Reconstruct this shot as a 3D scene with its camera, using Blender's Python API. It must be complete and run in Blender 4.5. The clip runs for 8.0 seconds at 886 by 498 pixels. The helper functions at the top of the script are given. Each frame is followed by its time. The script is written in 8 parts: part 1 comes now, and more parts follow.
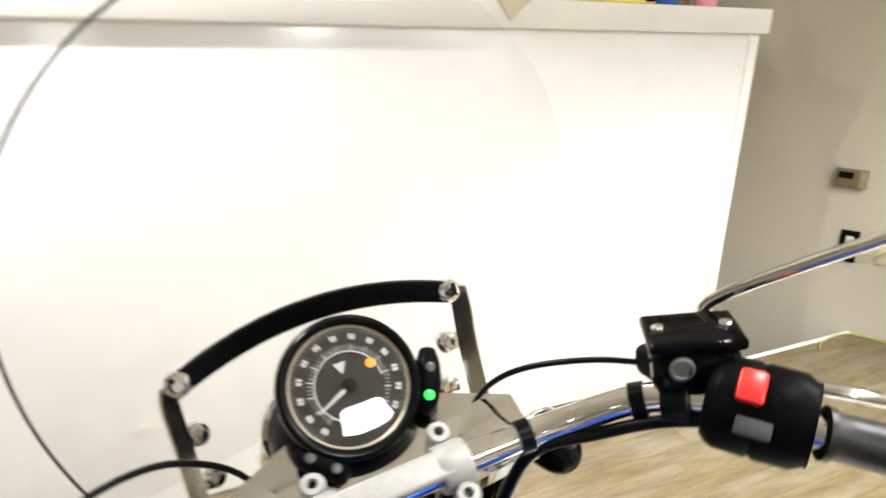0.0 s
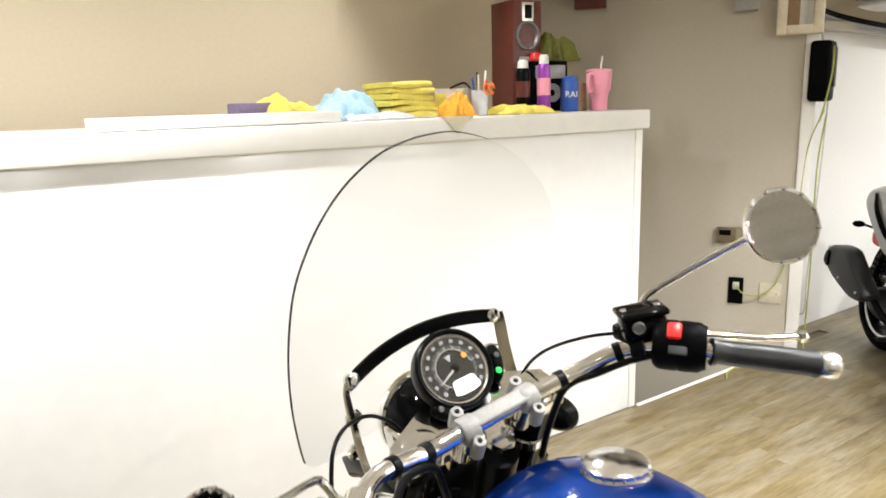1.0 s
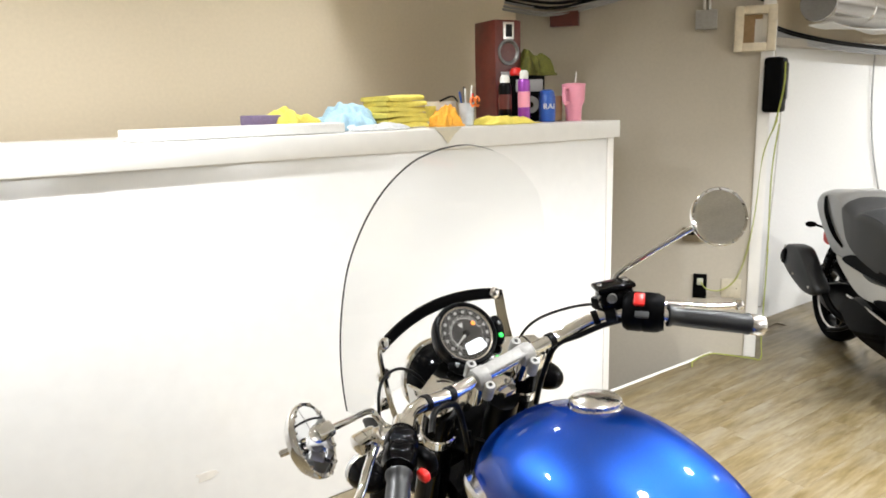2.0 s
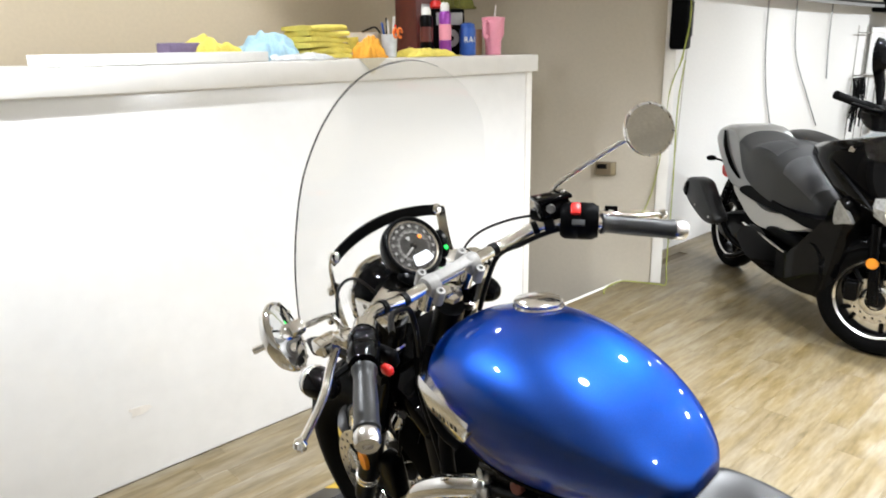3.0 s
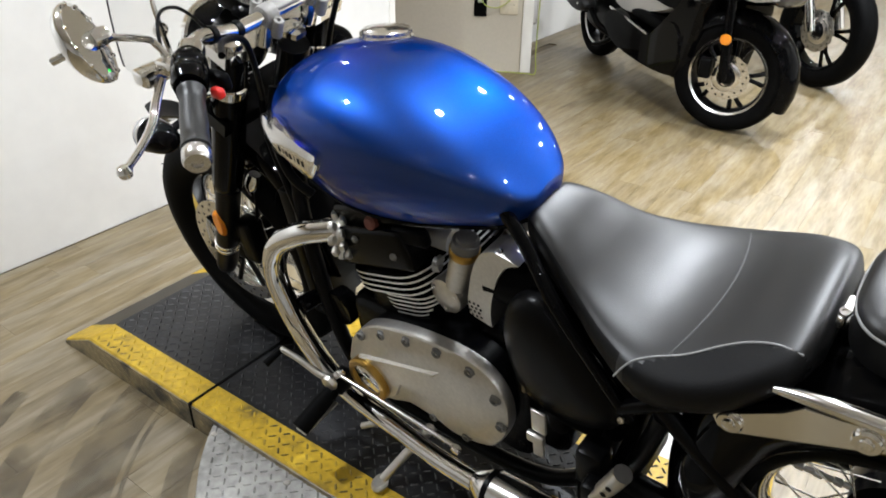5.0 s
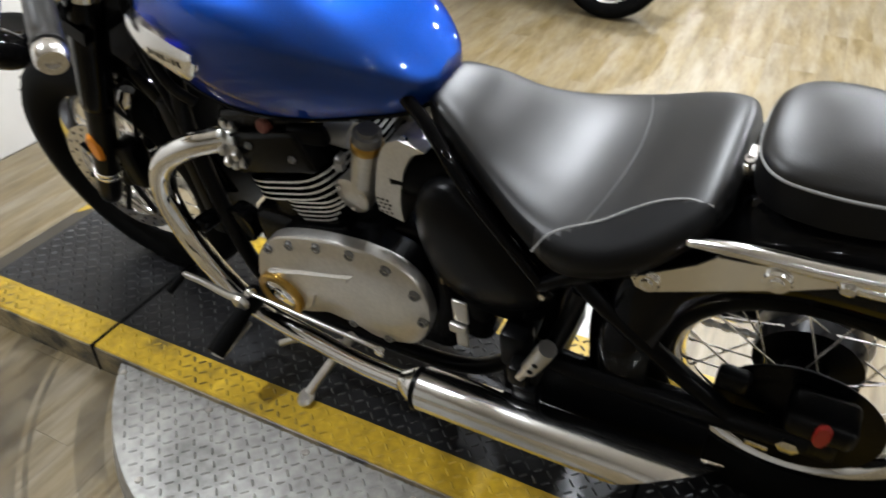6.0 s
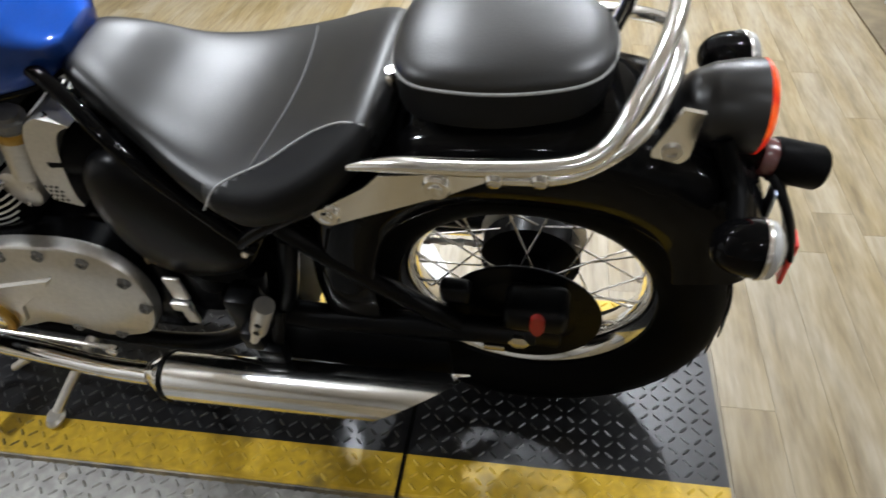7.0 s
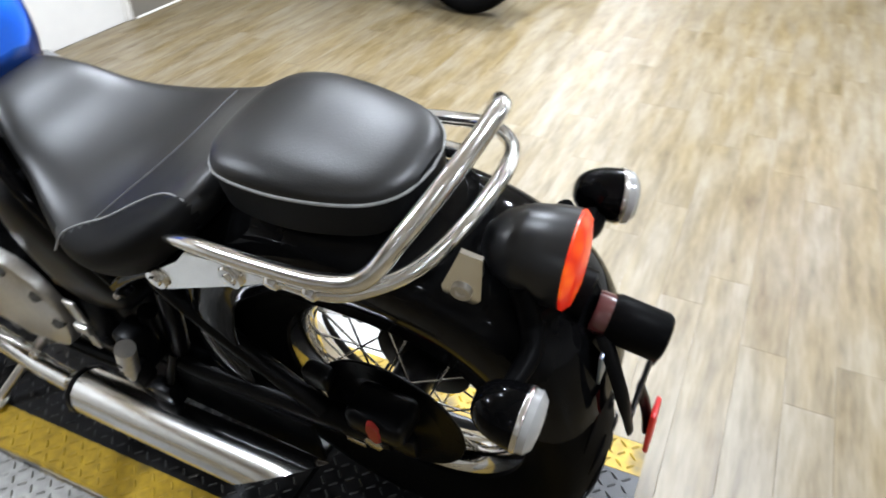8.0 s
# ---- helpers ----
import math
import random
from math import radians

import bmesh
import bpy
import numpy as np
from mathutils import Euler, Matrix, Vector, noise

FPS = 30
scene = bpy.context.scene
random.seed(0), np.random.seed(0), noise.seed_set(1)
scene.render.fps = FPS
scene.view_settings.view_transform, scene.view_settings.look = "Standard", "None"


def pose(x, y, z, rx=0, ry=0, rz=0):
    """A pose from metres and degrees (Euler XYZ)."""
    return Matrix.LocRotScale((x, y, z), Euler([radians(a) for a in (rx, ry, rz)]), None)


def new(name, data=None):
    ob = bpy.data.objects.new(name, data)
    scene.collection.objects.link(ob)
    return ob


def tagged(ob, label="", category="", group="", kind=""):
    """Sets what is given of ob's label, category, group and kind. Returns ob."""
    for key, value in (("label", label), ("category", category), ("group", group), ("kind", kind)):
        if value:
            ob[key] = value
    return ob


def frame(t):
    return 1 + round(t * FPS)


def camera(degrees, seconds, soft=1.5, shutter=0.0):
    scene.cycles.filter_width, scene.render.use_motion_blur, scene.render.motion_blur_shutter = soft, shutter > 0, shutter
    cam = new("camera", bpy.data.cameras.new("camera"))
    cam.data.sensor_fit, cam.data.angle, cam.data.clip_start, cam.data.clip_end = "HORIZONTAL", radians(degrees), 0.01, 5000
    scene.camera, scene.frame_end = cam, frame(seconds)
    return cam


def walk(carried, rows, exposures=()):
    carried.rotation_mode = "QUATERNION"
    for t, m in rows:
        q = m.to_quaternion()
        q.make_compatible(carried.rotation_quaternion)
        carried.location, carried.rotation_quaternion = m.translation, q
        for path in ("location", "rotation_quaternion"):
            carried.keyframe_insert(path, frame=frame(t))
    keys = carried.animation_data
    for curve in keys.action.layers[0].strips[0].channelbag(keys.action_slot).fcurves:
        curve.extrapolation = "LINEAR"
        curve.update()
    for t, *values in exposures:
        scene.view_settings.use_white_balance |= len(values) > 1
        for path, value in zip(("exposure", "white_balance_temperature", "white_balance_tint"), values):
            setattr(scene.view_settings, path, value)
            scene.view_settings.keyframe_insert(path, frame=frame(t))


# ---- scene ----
cam = camera(63.33, 8.0, soft=1.7, shutter=0.3)
ROWS = [
    (0, 0.109, 0.008, 1.417, 70.93, -2.11, -26.82),
    (0.2, -0.003, -0.034, 1.428, 72.95, 3.06, -32.09),
    (0.4, -0.104, -0.084, 1.462, 73.42, 3.75, -35.88),
    (0.5, -0.153, -0.114, 1.482, 75.56, 2.45, -36.30),
    (0.6, -0.196, -0.144, 1.494, 77.18, 2.18, -36.76),
    (1, -0.307, -0.312, 1.496, 78.30, 1.48, -34.92),
    (1.5, -0.425, -0.487, 1.526, 79.36, 1.52, -35.22),
    (3, -0.629, -0.501, 1.476, 74.27, 0.86, -44.29),
    (3.2, -0.627, -0.503, 1.458, 73.05, 0.47, -45.41),
    (3.5, -0.632, -0.522, 1.436, 70.91, 0.37, -46.40),
    (3.8, -0.623, -0.525, 1.414, 68.35, 0.27, -47.75),
    (4, -0.620, -0.528, 1.392, 66.16, 0.87, -48.85),
    (4.5, -0.609, -0.548, 1.356, 63.35, -0.28, -51.20),
    (4.7, -0.604, -0.549, 1.340, 61.62, -0.57, -52.38),
    (5.8, -0.597, -0.537, 1.269, 55.48, 0.54, -59.86),
    (6, -0.592, -0.535, 1.258, 53.57, 0.30, -63.47),
    (6.5, -0.556, -0.577, 1.231, 50.48, -1.06, -72.58),
    (7, -0.508, -0.719, 1.213, 49.74, 2.27, -81.14),
    (7.4, -0.468, -0.903, 1.233, 51.58, 2.43, -80.70),
    (7.5, -0.450, -0.963, 1.236, 52.86, 1.15, -77.87),
    (7.8, -0.393, -1.042, 1.245, 54.32, 1.04, -72.46),
    (8, -0.322, -1.066, 1.243, 53.36, 0.01, -65.37),
]
walk(cam, [(t, pose(x, y, z, rx, ry, rz)) for t, x, y, z, rx, ry, rz in ROWS],
     [(0.0, 0.52, 6600, 10), (1.5, 0.46, 6420, 10), (3.0, 0.41, 6120, 10), (4.5, 0.22, 6050, 10), (6.0, 0.02, 6120, 10), (7.5, 0.13, 5950, 10), (8.0, 0.16, 5800, 10)])

# ---- light ----
world = bpy.data.worlds.new("world")
scene.world = world
world.use_nodes = True
world.node_tree.nodes["Background"].inputs[0].default_value = (1.0, 0.97, 0.92, 1)
world.node_tree.nodes["Background"].inputs[1].default_value = 0.008


# ---- materials ----
def nodes_of(m):
    m.use_nodes = True
    t = m.node_tree
    return t, t.nodes, t.links, t.nodes["Principled BSDF"]


def mat(name, color, rough=0.5, metal=0.0, grain=40.0, vary=0.12, bump=0.05, stain=3.0, coat=0.0, rvary=0.12, spec=0.5):
    """A procedural surface: base colour varied at two scales, roughness wear and fine relief."""
    m = bpy.data.materials.new(name)
    t, n, l, p = nodes_of(m)
    co = n.new("ShaderNodeTexCoord")
    fine, wide = n.new("ShaderNodeTexNoise"), n.new("ShaderNodeTexNoise")
    fine.inputs["Scale"].default_value, wide.inputs["Scale"].default_value = grain, stain
    fine.inputs["Detail"].default_value, wide.inputs["Detail"].default_value = 6, 4
    l.new(co.outputs["Object"], fine.inputs["Vector"]), l.new(co.outputs["Object"], wide.inputs["Vector"])
    add = n.new("ShaderNodeMath")
    add.operation = "ADD"
    l.new(fine.outputs["Fac"], add.inputs[0]), l.new(wide.outputs["Fac"], add.inputs[1])
    ramp = n.new("ShaderNodeMapRange")
    ramp.inputs["From Min"].default_value, ramp.inputs["From Max"].default_value = 0.7, 1.3
    l.new(add.outputs[0], ramp.inputs["Value"])
    mix = n.new("ShaderNodeMix")
    mix.data_type = "RGBA"
    lo, hi = [c * (1 - vary) for c in color], [min(1, c * (1 + vary)) for c in color]
    mix.inputs["A"].default_value, mix.inputs["B"].default_value = (*lo, 1), (*hi, 1)
    l.new(ramp.outputs[0], mix.inputs["Factor"]), l.new(mix.outputs["Result"], p.inputs["Base Color"])
    rr = n.new("ShaderNodeMapRange")
    rr.inputs["To Min"].default_value, rr.inputs["To Max"].default_value = max(0.02, rough * (1 - rvary)), min(1, rough * (1 + rvary))
    l.new(wide.outputs["Fac"], rr.inputs["Value"]), l.new(rr.outputs[0], p.inputs["Roughness"])
    p.inputs["Metallic"].default_value = metal
    p.inputs["Specular IOR Level"].default_value = spec
    p.inputs["Coat Weight"].default_value = coat
    p.inputs["Coat Roughness"].default_value = 0.04
    if bump:
        b = n.new("ShaderNodeBump")
        b.inputs["Strength"].default_value, b.inputs["Distance"].default_value = bump, 0.002
        l.new(fine.outputs["Fac"], b.inputs["Height"]), l.new(b.outputs[0], p.inputs["Normal"])
    return m


def glow(name, color, strength):
    m = mat(name, color, 0.3, bump=0)
    p = m.node_tree.nodes["Principled BSDF"]
    p.inputs["Emission Color"].default_value, p.inputs["Emission Strength"].default_value = (*color, 1), strength
    return m


M_WHITE = mat("white_painted_board", (0.85, 0.84, 0.82), 0.19, grain=14, vary=0.03, bump=0.03, stain=1.2)
M_TRIMW = mat("white_gloss_trim", (0.82, 0.80, 0.76), 0.35, grain=20, vary=0.03, bump=0.04)
M_BEIGE = mat("beige_wall_paint", (0.62, 0.53, 0.385), 0.75, grain=60, vary=0.04, bump=0.06, stain=0.8)
M_GREYW = mat("greige_wall_paint", (0.47, 0.425, 0.345), 0.7, grain=60, vary=0.04, bump=0.06, stain=0.8)
M_WALLW = mat("white_wall_paint", (0.80, 0.79, 0.76), 0.7, grain=50, vary=0.03, bump=0.05, stain=0.7)
M_CEIL = mat("ceiling_boarding", (0.84, 0.82, 0.79), 0.8, grain=30, vary=0.15, bump=0.1, stain=1.5)
M_CHROME = mat("chrome", (0.78, 0.77, 0.75), 0.07, 1.0, grain=60, vary=0.04, bump=0.0, stain=6)
M_ALU = mat("cast_aluminium", (0.60, 0.58, 0.54), 0.38, 1.0, grain=120, vary=0.10, bump=0.06, stain=9)
M_BRUSH = mat("satin_silver_metal", (0.70, 0.68, 0.65), 0.25, 1.0, grain=90, vary=0.06, bump=0.03, stain=8)
M_BLACKG = mat("gloss_black_paint", (0.002, 0.002, 0.0022), 0.05, 0.0, grain=30, vary=0.2, bump=0.0, coat=0.0, spec=0.075)
M_BLACKF = mat("black_mudguard_paint", (0.003, 0.003, 0.0032), 0.06, 0.0, grain=40, vary=0.2, bump=0.0, spec=0.09)
M_BLACKS = mat("satin_black_metal", (0.0022, 0.0022, 0.0024), 0.30, 0.0, grain=90, vary=0.25, bump=0.05, spec=0.09)
M_BLACKP = mat("black_plastic", (0.0024, 0.0024, 0.0026), 0.44, 0.0, grain=180, vary=0.25, bump=0.10, spec=0.035)
M_RUBBER = mat("black_rubber", (0.0025, 0.0025, 0.0025), 0.60, 0.0, grain=140, vary=0.25, bump=0.12, spec=0.04)
M_VINYL = mat("black_grained_vinyl", (0.003, 0.003, 0.0032), 0.39, 0.0, grain=420, vary=0.18, bump=0.14, stain=5, spec=0.58)
# same black vinyl with less sheen, for shade on the seat sides
M_VINYLSHADE = mat("side_shade_vinyl", (0.003, 0.003, 0.0032), 0.55, 0.0, grain=420, vary=0.18, bump=0.18, stain=5, spec=0.16)
M_GRIP = mat("worn_grip_rubber", (0.012, 0.012, 0.012), 0.42, 0.0, grain=200, vary=0.2, bump=0.15, spec=0.45)
M_SHELL = mat("satin_lamp_shell", (0.008, 0.008, 0.0085), 0.34, 0.0, grain=120, vary=0.15, bump=0.03, spec=0.5)
M_PIPING = mat("pale_grey_piping", (0.27, 0.27, 0.265), 0.5, grain=150)
M_RED = mat("red_plastic", (0.70, 0.02, 0.015), 0.35, bump=0.02)
M_AMBER = mat("amber_plastic", (0.80, 0.27, 0.02), 0.25, bump=0.0)
M_CLEARL = mat("clear_lens_plastic", (0.36, 0.36, 0.355), 0.12, bump=0.0)
M_DECK = mat("worn_black_deck_steel", (0.013, 0.013, 0.014), 0.34, 0.3, grain=70, vary=0.4, bump=0.12, stain=6)
M_STEEL = mat("bare_tread_plate", (0.31, 0.305, 0.29), 0.46, 0.6, grain=45, vary=0.42, bump=0.12, stain=5)
M_MIRROR = mat("mirror_glass", (0.86, 0.87, 0.88), 0.015, 1.0, vary=0.0, bump=0, rvary=0)
M_CAST = mat("bead_blasted_alloy", (0.20, 0.197, 0.19), 0.58, 0.80, grain=160, vary=0.1, bump=0.08, stain=9)
M_CLAMP = mat("dull_grey_cast_clamp", (0.30, 0.29, 0.275), 0.60, 0.4, grain=160, vary=0.12, bump=0.10, stain=9)
M_SATIN = mat("lightly_hazed_chrome", (0.86, 0.855, 0.84), 0.17, 1.0, grain=70, vary=0.05, bump=0.0, stain=5)
M_BRASS = mat("yellowed_brass", (0.42, 0.26, 0.06), 0.3, 1.0, grain=60)

M_BUTTON = mat("dull_grey_button", (0.035, 0.035, 0.035), 0.7, grain=90, spec=0.2)
M_GREYB = mat("grey_button_plastic", (0.22, 0.22, 0.215), 0.4, grain=90)
M_PAPER = mat("white_card", (0.75, 0.74, 0.71), 0.7, grain=60, vary=0.05)
M_TANK = mat("metallic_blue_lacquer", (0.0115, 0.055, 0.285), 0.46, 1.0, grain=900, vary=0.25, bump=0.0, stain=3, coat=0.75)
M_TANK.node_tree.nodes["Principled BSDF"].inputs["Specular Tint"].default_value = (0.10, 0.20, 0.60, 1)
M_DECKBAR = mat("rubbed_tread_bar_steel", (0.030, 0.030, 0.031), 0.30, 0.5, grain=60, vary=0.5, bump=0.1, stain=5)
M_CASTP = mat("pale_cast_alloy", (0.60, 0.585, 0.55), 0.40, 1.0, grain=140, vary=0.10, bump=0.05, stain=9)


def worn(name, paint, under, lo, hi, scale, rough):
    """Paint rubbed through to what lies under it, in patches."""
    m = mat(name, paint, rough, grain=60, vary=0.3, bump=0.12, stain=7)
    t, n, l, p = nodes_of(m)
    src = p.inputs["Base Color"].links[0].from_socket
    co, nz, mr, mx = n.new("ShaderNodeTexCoord"), n.new("ShaderNodeTexNoise"), n.new("ShaderNodeMapRange"), n.new("ShaderNodeMix")
    nz.inputs["Scale"].default_value, nz.inputs["Detail"].default_value = scale, 6
    mr.inputs["From Min"].default_value, mr.inputs["From Max"].default_value = lo, hi
    mx.data_type = "RGBA"
    mx.inputs["B"].default_value = (*under, 1)
    l.new(co.outputs["Object"], nz.inputs["Vector"]), l.new(nz.outputs["Fac"], mr.inputs["Value"])
    l.new(mr.outputs[0], mx.inputs["Factor"]), l.new(src, mx.inputs["A"]), l.new(mx.outputs["Result"], p.inputs["Base Color"])
    return m


M_YELLOW = worn("yellow_deck_paint", (0.44, 0.285, 0.010), (0.06, 0.045, 0.015), 0.56, 0.72, 9.0, 0.48)
M_YBAR = worn("rubbed_yellow_tread_bar", (0.47, 0.31, 0.014), (0.035, 0.028, 0.012), 0.50, 0.60, 2.6, 0.42)
M_SIDE = worn("scuffed_deck_side", (0.24, 0.19, 0.10), (0.035, 0.032, 0.026), 0.42, 0.62, 14.0, 0.45)

M_GLASS = bpy.data.materials.new("clear_acrylic")
_t, _n, _l, _p = nodes_of(M_GLASS)
_tr, _gl, _mx = _n.new("ShaderNodeBsdfTransparent"), _n.new("ShaderNodeBsdfGlossy"), _n.new("ShaderNodeMixShader")
_tr.inputs[0].default_value, _gl.inputs["Roughness"].default_value = (0.985, 0.988, 0.988, 1), 0.03
_fr, _fp, _fm = _n.new("ShaderNodeLayerWeight"), _n.new("ShaderNodeMath"), _n.new("ShaderNodeMath")
_fr.inputs["Blend"].default_value = 0.5
_fp.operation, _fm.operation = "POWER", "MULTIPLY_ADD"
_fp.inputs[1].default_value, _fm.inputs[1].default_value, _fm.inputs[2].default_value = 4.0, 0.6, 0.022
_l.new(_fr.outputs["Facing"], _fp.inputs[0]), _l.new(_fp.outputs[0], _fm.inputs[0])
_l.new(_fm.outputs[0], _mx.inputs[0]), _l.new(_tr.outputs[0], _mx.inputs[1]), _l.new(_gl.outputs[0], _mx.inputs[2])
_l.new(_mx.outputs[0], _n["Material Output"].inputs[0])


# ---- mesh helpers ----
def vec(*a):
    return Vector(a)


def finish(bm, name, material, smooth=40):
    me = bpy.data.meshes.new(name)
    bmesh.ops.recalc_face_normals(bm, faces=bm.faces)
    bm.to_mesh(me)
    bm.free()
    for m in material if isinstance(material, (list, tuple)) else [material]:
        me.materials.append(m)
    if smooth:
        me.shade_smooth()
        me.set_sharp_from_angle(angle=radians(smooth))
    return me


def part(name, bm, material, parent, label="", smooth=40):
    ob = new(name, finish(bm, name, material, smooth))
    ob.parent = parent
    return tagged(ob, label)


def thing(name, m, label, category, group="", kind=""):
    ob = new(name)
    ob.matrix_world = m
    ob.empty_display_size = 0.1
    return tagged(ob, label, category, group, kind)


def solid(name, bm, material, label, category="", group="", kind="", m=None, smooth=40):
    ob = new(name, finish(bm, name, material, smooth))
    if m is not None:
        ob.matrix_world = m
    return tagged(ob, label, category, group, kind)


def B():
    return bmesh.new()


def box(bm, c, s, bev=0.0, m=None, seg=2):
    """A box of size s about c, its edges rounded by bev."""
    r = bmesh.ops.create_cube(bm, size=1)
    vs = r["verts"]
    bmesh.ops.scale(bm, vec=s, verts=vs)
    if bev:
        es = list({e for v in vs for e in v.link_edges})
        r = bmesh.ops.bevel(bm, geom=es, offset=bev, segments=seg, affect="EDGES", profile=0.5)
        vs = list({v for f in r["faces"] for v in f.verts} | {v for v in vs if v.is_valid})
    bmesh.ops.translate(bm, vec=c, verts=vs)
    if m is not None:
        bmesh.ops.transform(bm, matrix=m, verts=vs)
    return bm


def ring_faces(bm, rings, closed=True, cap0=True, cap1=True, loop=False):
    """Skins a row of rings of equal length."""
    n = len(rings[0])
    pairs = list(zip(rings, rings[1:])) + ([(rings[-1], rings[0])] if loop else [])
    for a, b in pairs:
        for i in range(n if closed else n - 1):
            j = (i + 1) % n
            q = []
            for v in (a[i], a[j], b[j], b[i]):
                if v not in q:
                    q.append(v)
            if len(q) > 2:
                try:
                    bm.faces.new(q)
                except ValueError:
                    pass
    if closed and not loop:
        if cap0 and n > 2:
            bm.faces.new(rings[0][::-1])
        if cap1 and n > 2:
            bm.faces.new(rings[-1])
    return bm


def loft(bm, sections, closed=True, cap0=True, cap1=True, loop=False):
    return ring_faces(bm, [[bm.verts.new(p) for p in s] for s in sections], closed, cap0, cap1, loop)


def spline(pts, per=6, closed=False):
    """Catmull-Rom through the points (of any dimension)."""
    P = [np.array(p, float) for p in pts]
    n = len(P)
    if n < 3 and not closed:
        return [tuple(float(c) for c in P[0] + (P[-1] - P[0]) * k / per) for k in range(per + 1)]
    out = []
    for i in range(n if closed else n - 1):
        if closed:
            a, b, c, d = P[i - 1], P[i], P[(i + 1) % n], P[(i + 2) % n]
        else:
            a, b, c, d = P[max(i - 1, 0)], P[i], P[i + 1], P[min(i + 2, n - 1)]
        for k in range(per):
            t = k / per
            out.append(tuple(0.5 * (2 * b + (c - a) * t + (2 * a - 5 * b + 4 * c - d) * t * t + (3 * b - a - 3 * c + d) * t ** 3)))
    if not closed:
        out.append(tuple(P[-1]))
    return [tuple(float(c) for c in p) for p in out]


def sweep(bm, pts, r, seg=12, per=6, closed=False, flat=1.0, up=(0, 0, 1), smooth=True):
    """A tube along a smooth path. r: a radius, or one for each given point; flat: the section's height over its width."""
    rs = r if isinstance(r, (list, tuple)) else [r] * len(pts)
    P = spline([(*p, q) for p, q in zip(pts, rs)], per, closed) if smooth else [(*p, q) for p, q in zip(pts, rs)]
    C, R = [Vector(p[:3]) for p in P], [p[3] for p in P]
    n, rings = len(C), []
    ref = Vector(up)
    for i in range(n):
        if closed:
            d = C[(i + 1) % n] - C[i - 1]
        else:
            d = C[min(i + 1, n - 1)] - C[max(i - 1, 0)]
        d.normalize()
        side = d.cross(ref)
        if side.length < 1e-3:
            side = d.orthogonal()
        side.normalize()
        ref = side.cross(d).normalized() if flat == 1.0 else ref
        u = side.cross(d).normalized()
        rings.append([bm.verts.new(C[i] + R[i] * (math.cos(a) * side + flat * math.sin(a) * u)) for a in (2 * math.pi * k / seg for k in range(seg))])
    return ring_faces(bm, rings, loop=closed)


def lathe(bm, prof, m=None, seg=32, arc=1.0, cap=False):
    """Turns the profile of (radius, height) round the z axis of m."""
    m = m or Matrix.Identity(4)
    n = seg if arc >= 1 else seg + 1
    rings = []
    for r, h in prof:
        if r < 1e-6:
            v = bm.verts.new(m @ vec(0, 0, h))
            rings.append([v] * n)
        else:
            rings.append([bm.verts.new(m @ vec(r * math.cos(a), r * math.sin(a), h)) for a in (2 * math.pi * arc * k / seg for k in range(n))])
    return ring_faces(bm, rings, closed=arc >= 1, cap0=cap, cap1=cap)


def rod(bm, a, b, r, seg=10, r2=None):
    return sweep(bm, [a, b], [r, r if r2 is None else r2], seg, smooth=False)


def axis(a, d):
    """A pose at a whose z axis points along d."""
    return Matrix.Translation(a) @ Vector(d).to_track_quat("Z", "Y").to_matrix().to_4x4()


def plate(bm, outline, t, m=None):
    """A flat plate of thickness t with the outline given in its own x and y."""
    m = m or Matrix.Identity(4)
    return loft(bm, [[m @ vec(x, y, z) for x, y in outline] for z in (-t / 2, t / 2)])


def bolt(bm, a, d, r=0.006, h=0.005):
    return lathe(bm, [(0, h * 0.6), (r * 0.55, h * 0.6), (r * 0.55, h), (r * 0.9, h), (r, h * 0.7), (r, 0)], axis(a, d), 10)

# ---- the room ----
FLOOR_MAT = bpy.data.materials.new("worn_oak_vinyl_plank")
_t, _n, _l, _p = nodes_of(FLOOR_MAT)
_oi = _n.new("ShaderNodeObjectInfo")
_mp = _n.new("ShaderNodeMapping")
_mp.inputs["Scale"].default_value = (2.2, 15.0, 1.0)
_cmb = _n.new("ShaderNodeCombineXYZ")
_mul = _n.new("ShaderNodeMath")
_mul.operation = "MULTIPLY"
_mul.inputs[1].default_value = 37.0
_geo = _n.new("ShaderNodeNewGeometry")
_rnd = _n.new("ShaderNodeMath")
_rnd.operation = "ADD"
_l.new(_geo.outputs["Random Per Island"], _rnd.inputs[0]), _l.new(_oi.outputs["Random"], _rnd.inputs[1])
_l.new(_rnd.outputs[0], _mul.inputs[0]), _l.new(_mul.outputs[0], _cmb.inputs[0]), _l.new(_mul.outputs[0], _cmb.inputs[2])
_pos = _n.new("ShaderNodeVectorMath")
_l.new(_geo.outputs["Position"], _pos.inputs[0]), _l.new(_cmb.outputs[0], _pos.inputs[1])
_l.new(_pos.outputs[0], _mp.inputs["Vector"])
_g1, _g2, _g3 = _n.new("ShaderNodeTexNoise"), _n.new("ShaderNodeTexNoise"), _n.new("ShaderNodeTexNoise")
for _g, _s, _d in ((_g1, 1.6, 6), (_g2, 6.0, 8), (_g3, 2.6, 5)):
    _g.inputs["Scale"].default_value, _g.inputs["Detail"].default_value = _s, _d
    _g.inputs["Distortion"].default_value = 0.12
_l.new(_mp.outputs[0], _g1.inputs["Vector"]), _l.new(_mp.outputs[0], _g2.inputs["Vector"])
_mb = _n.new("ShaderNodeMapping")
_mb.inputs["Scale"].default_value = (0.9, 4.5, 1.0)
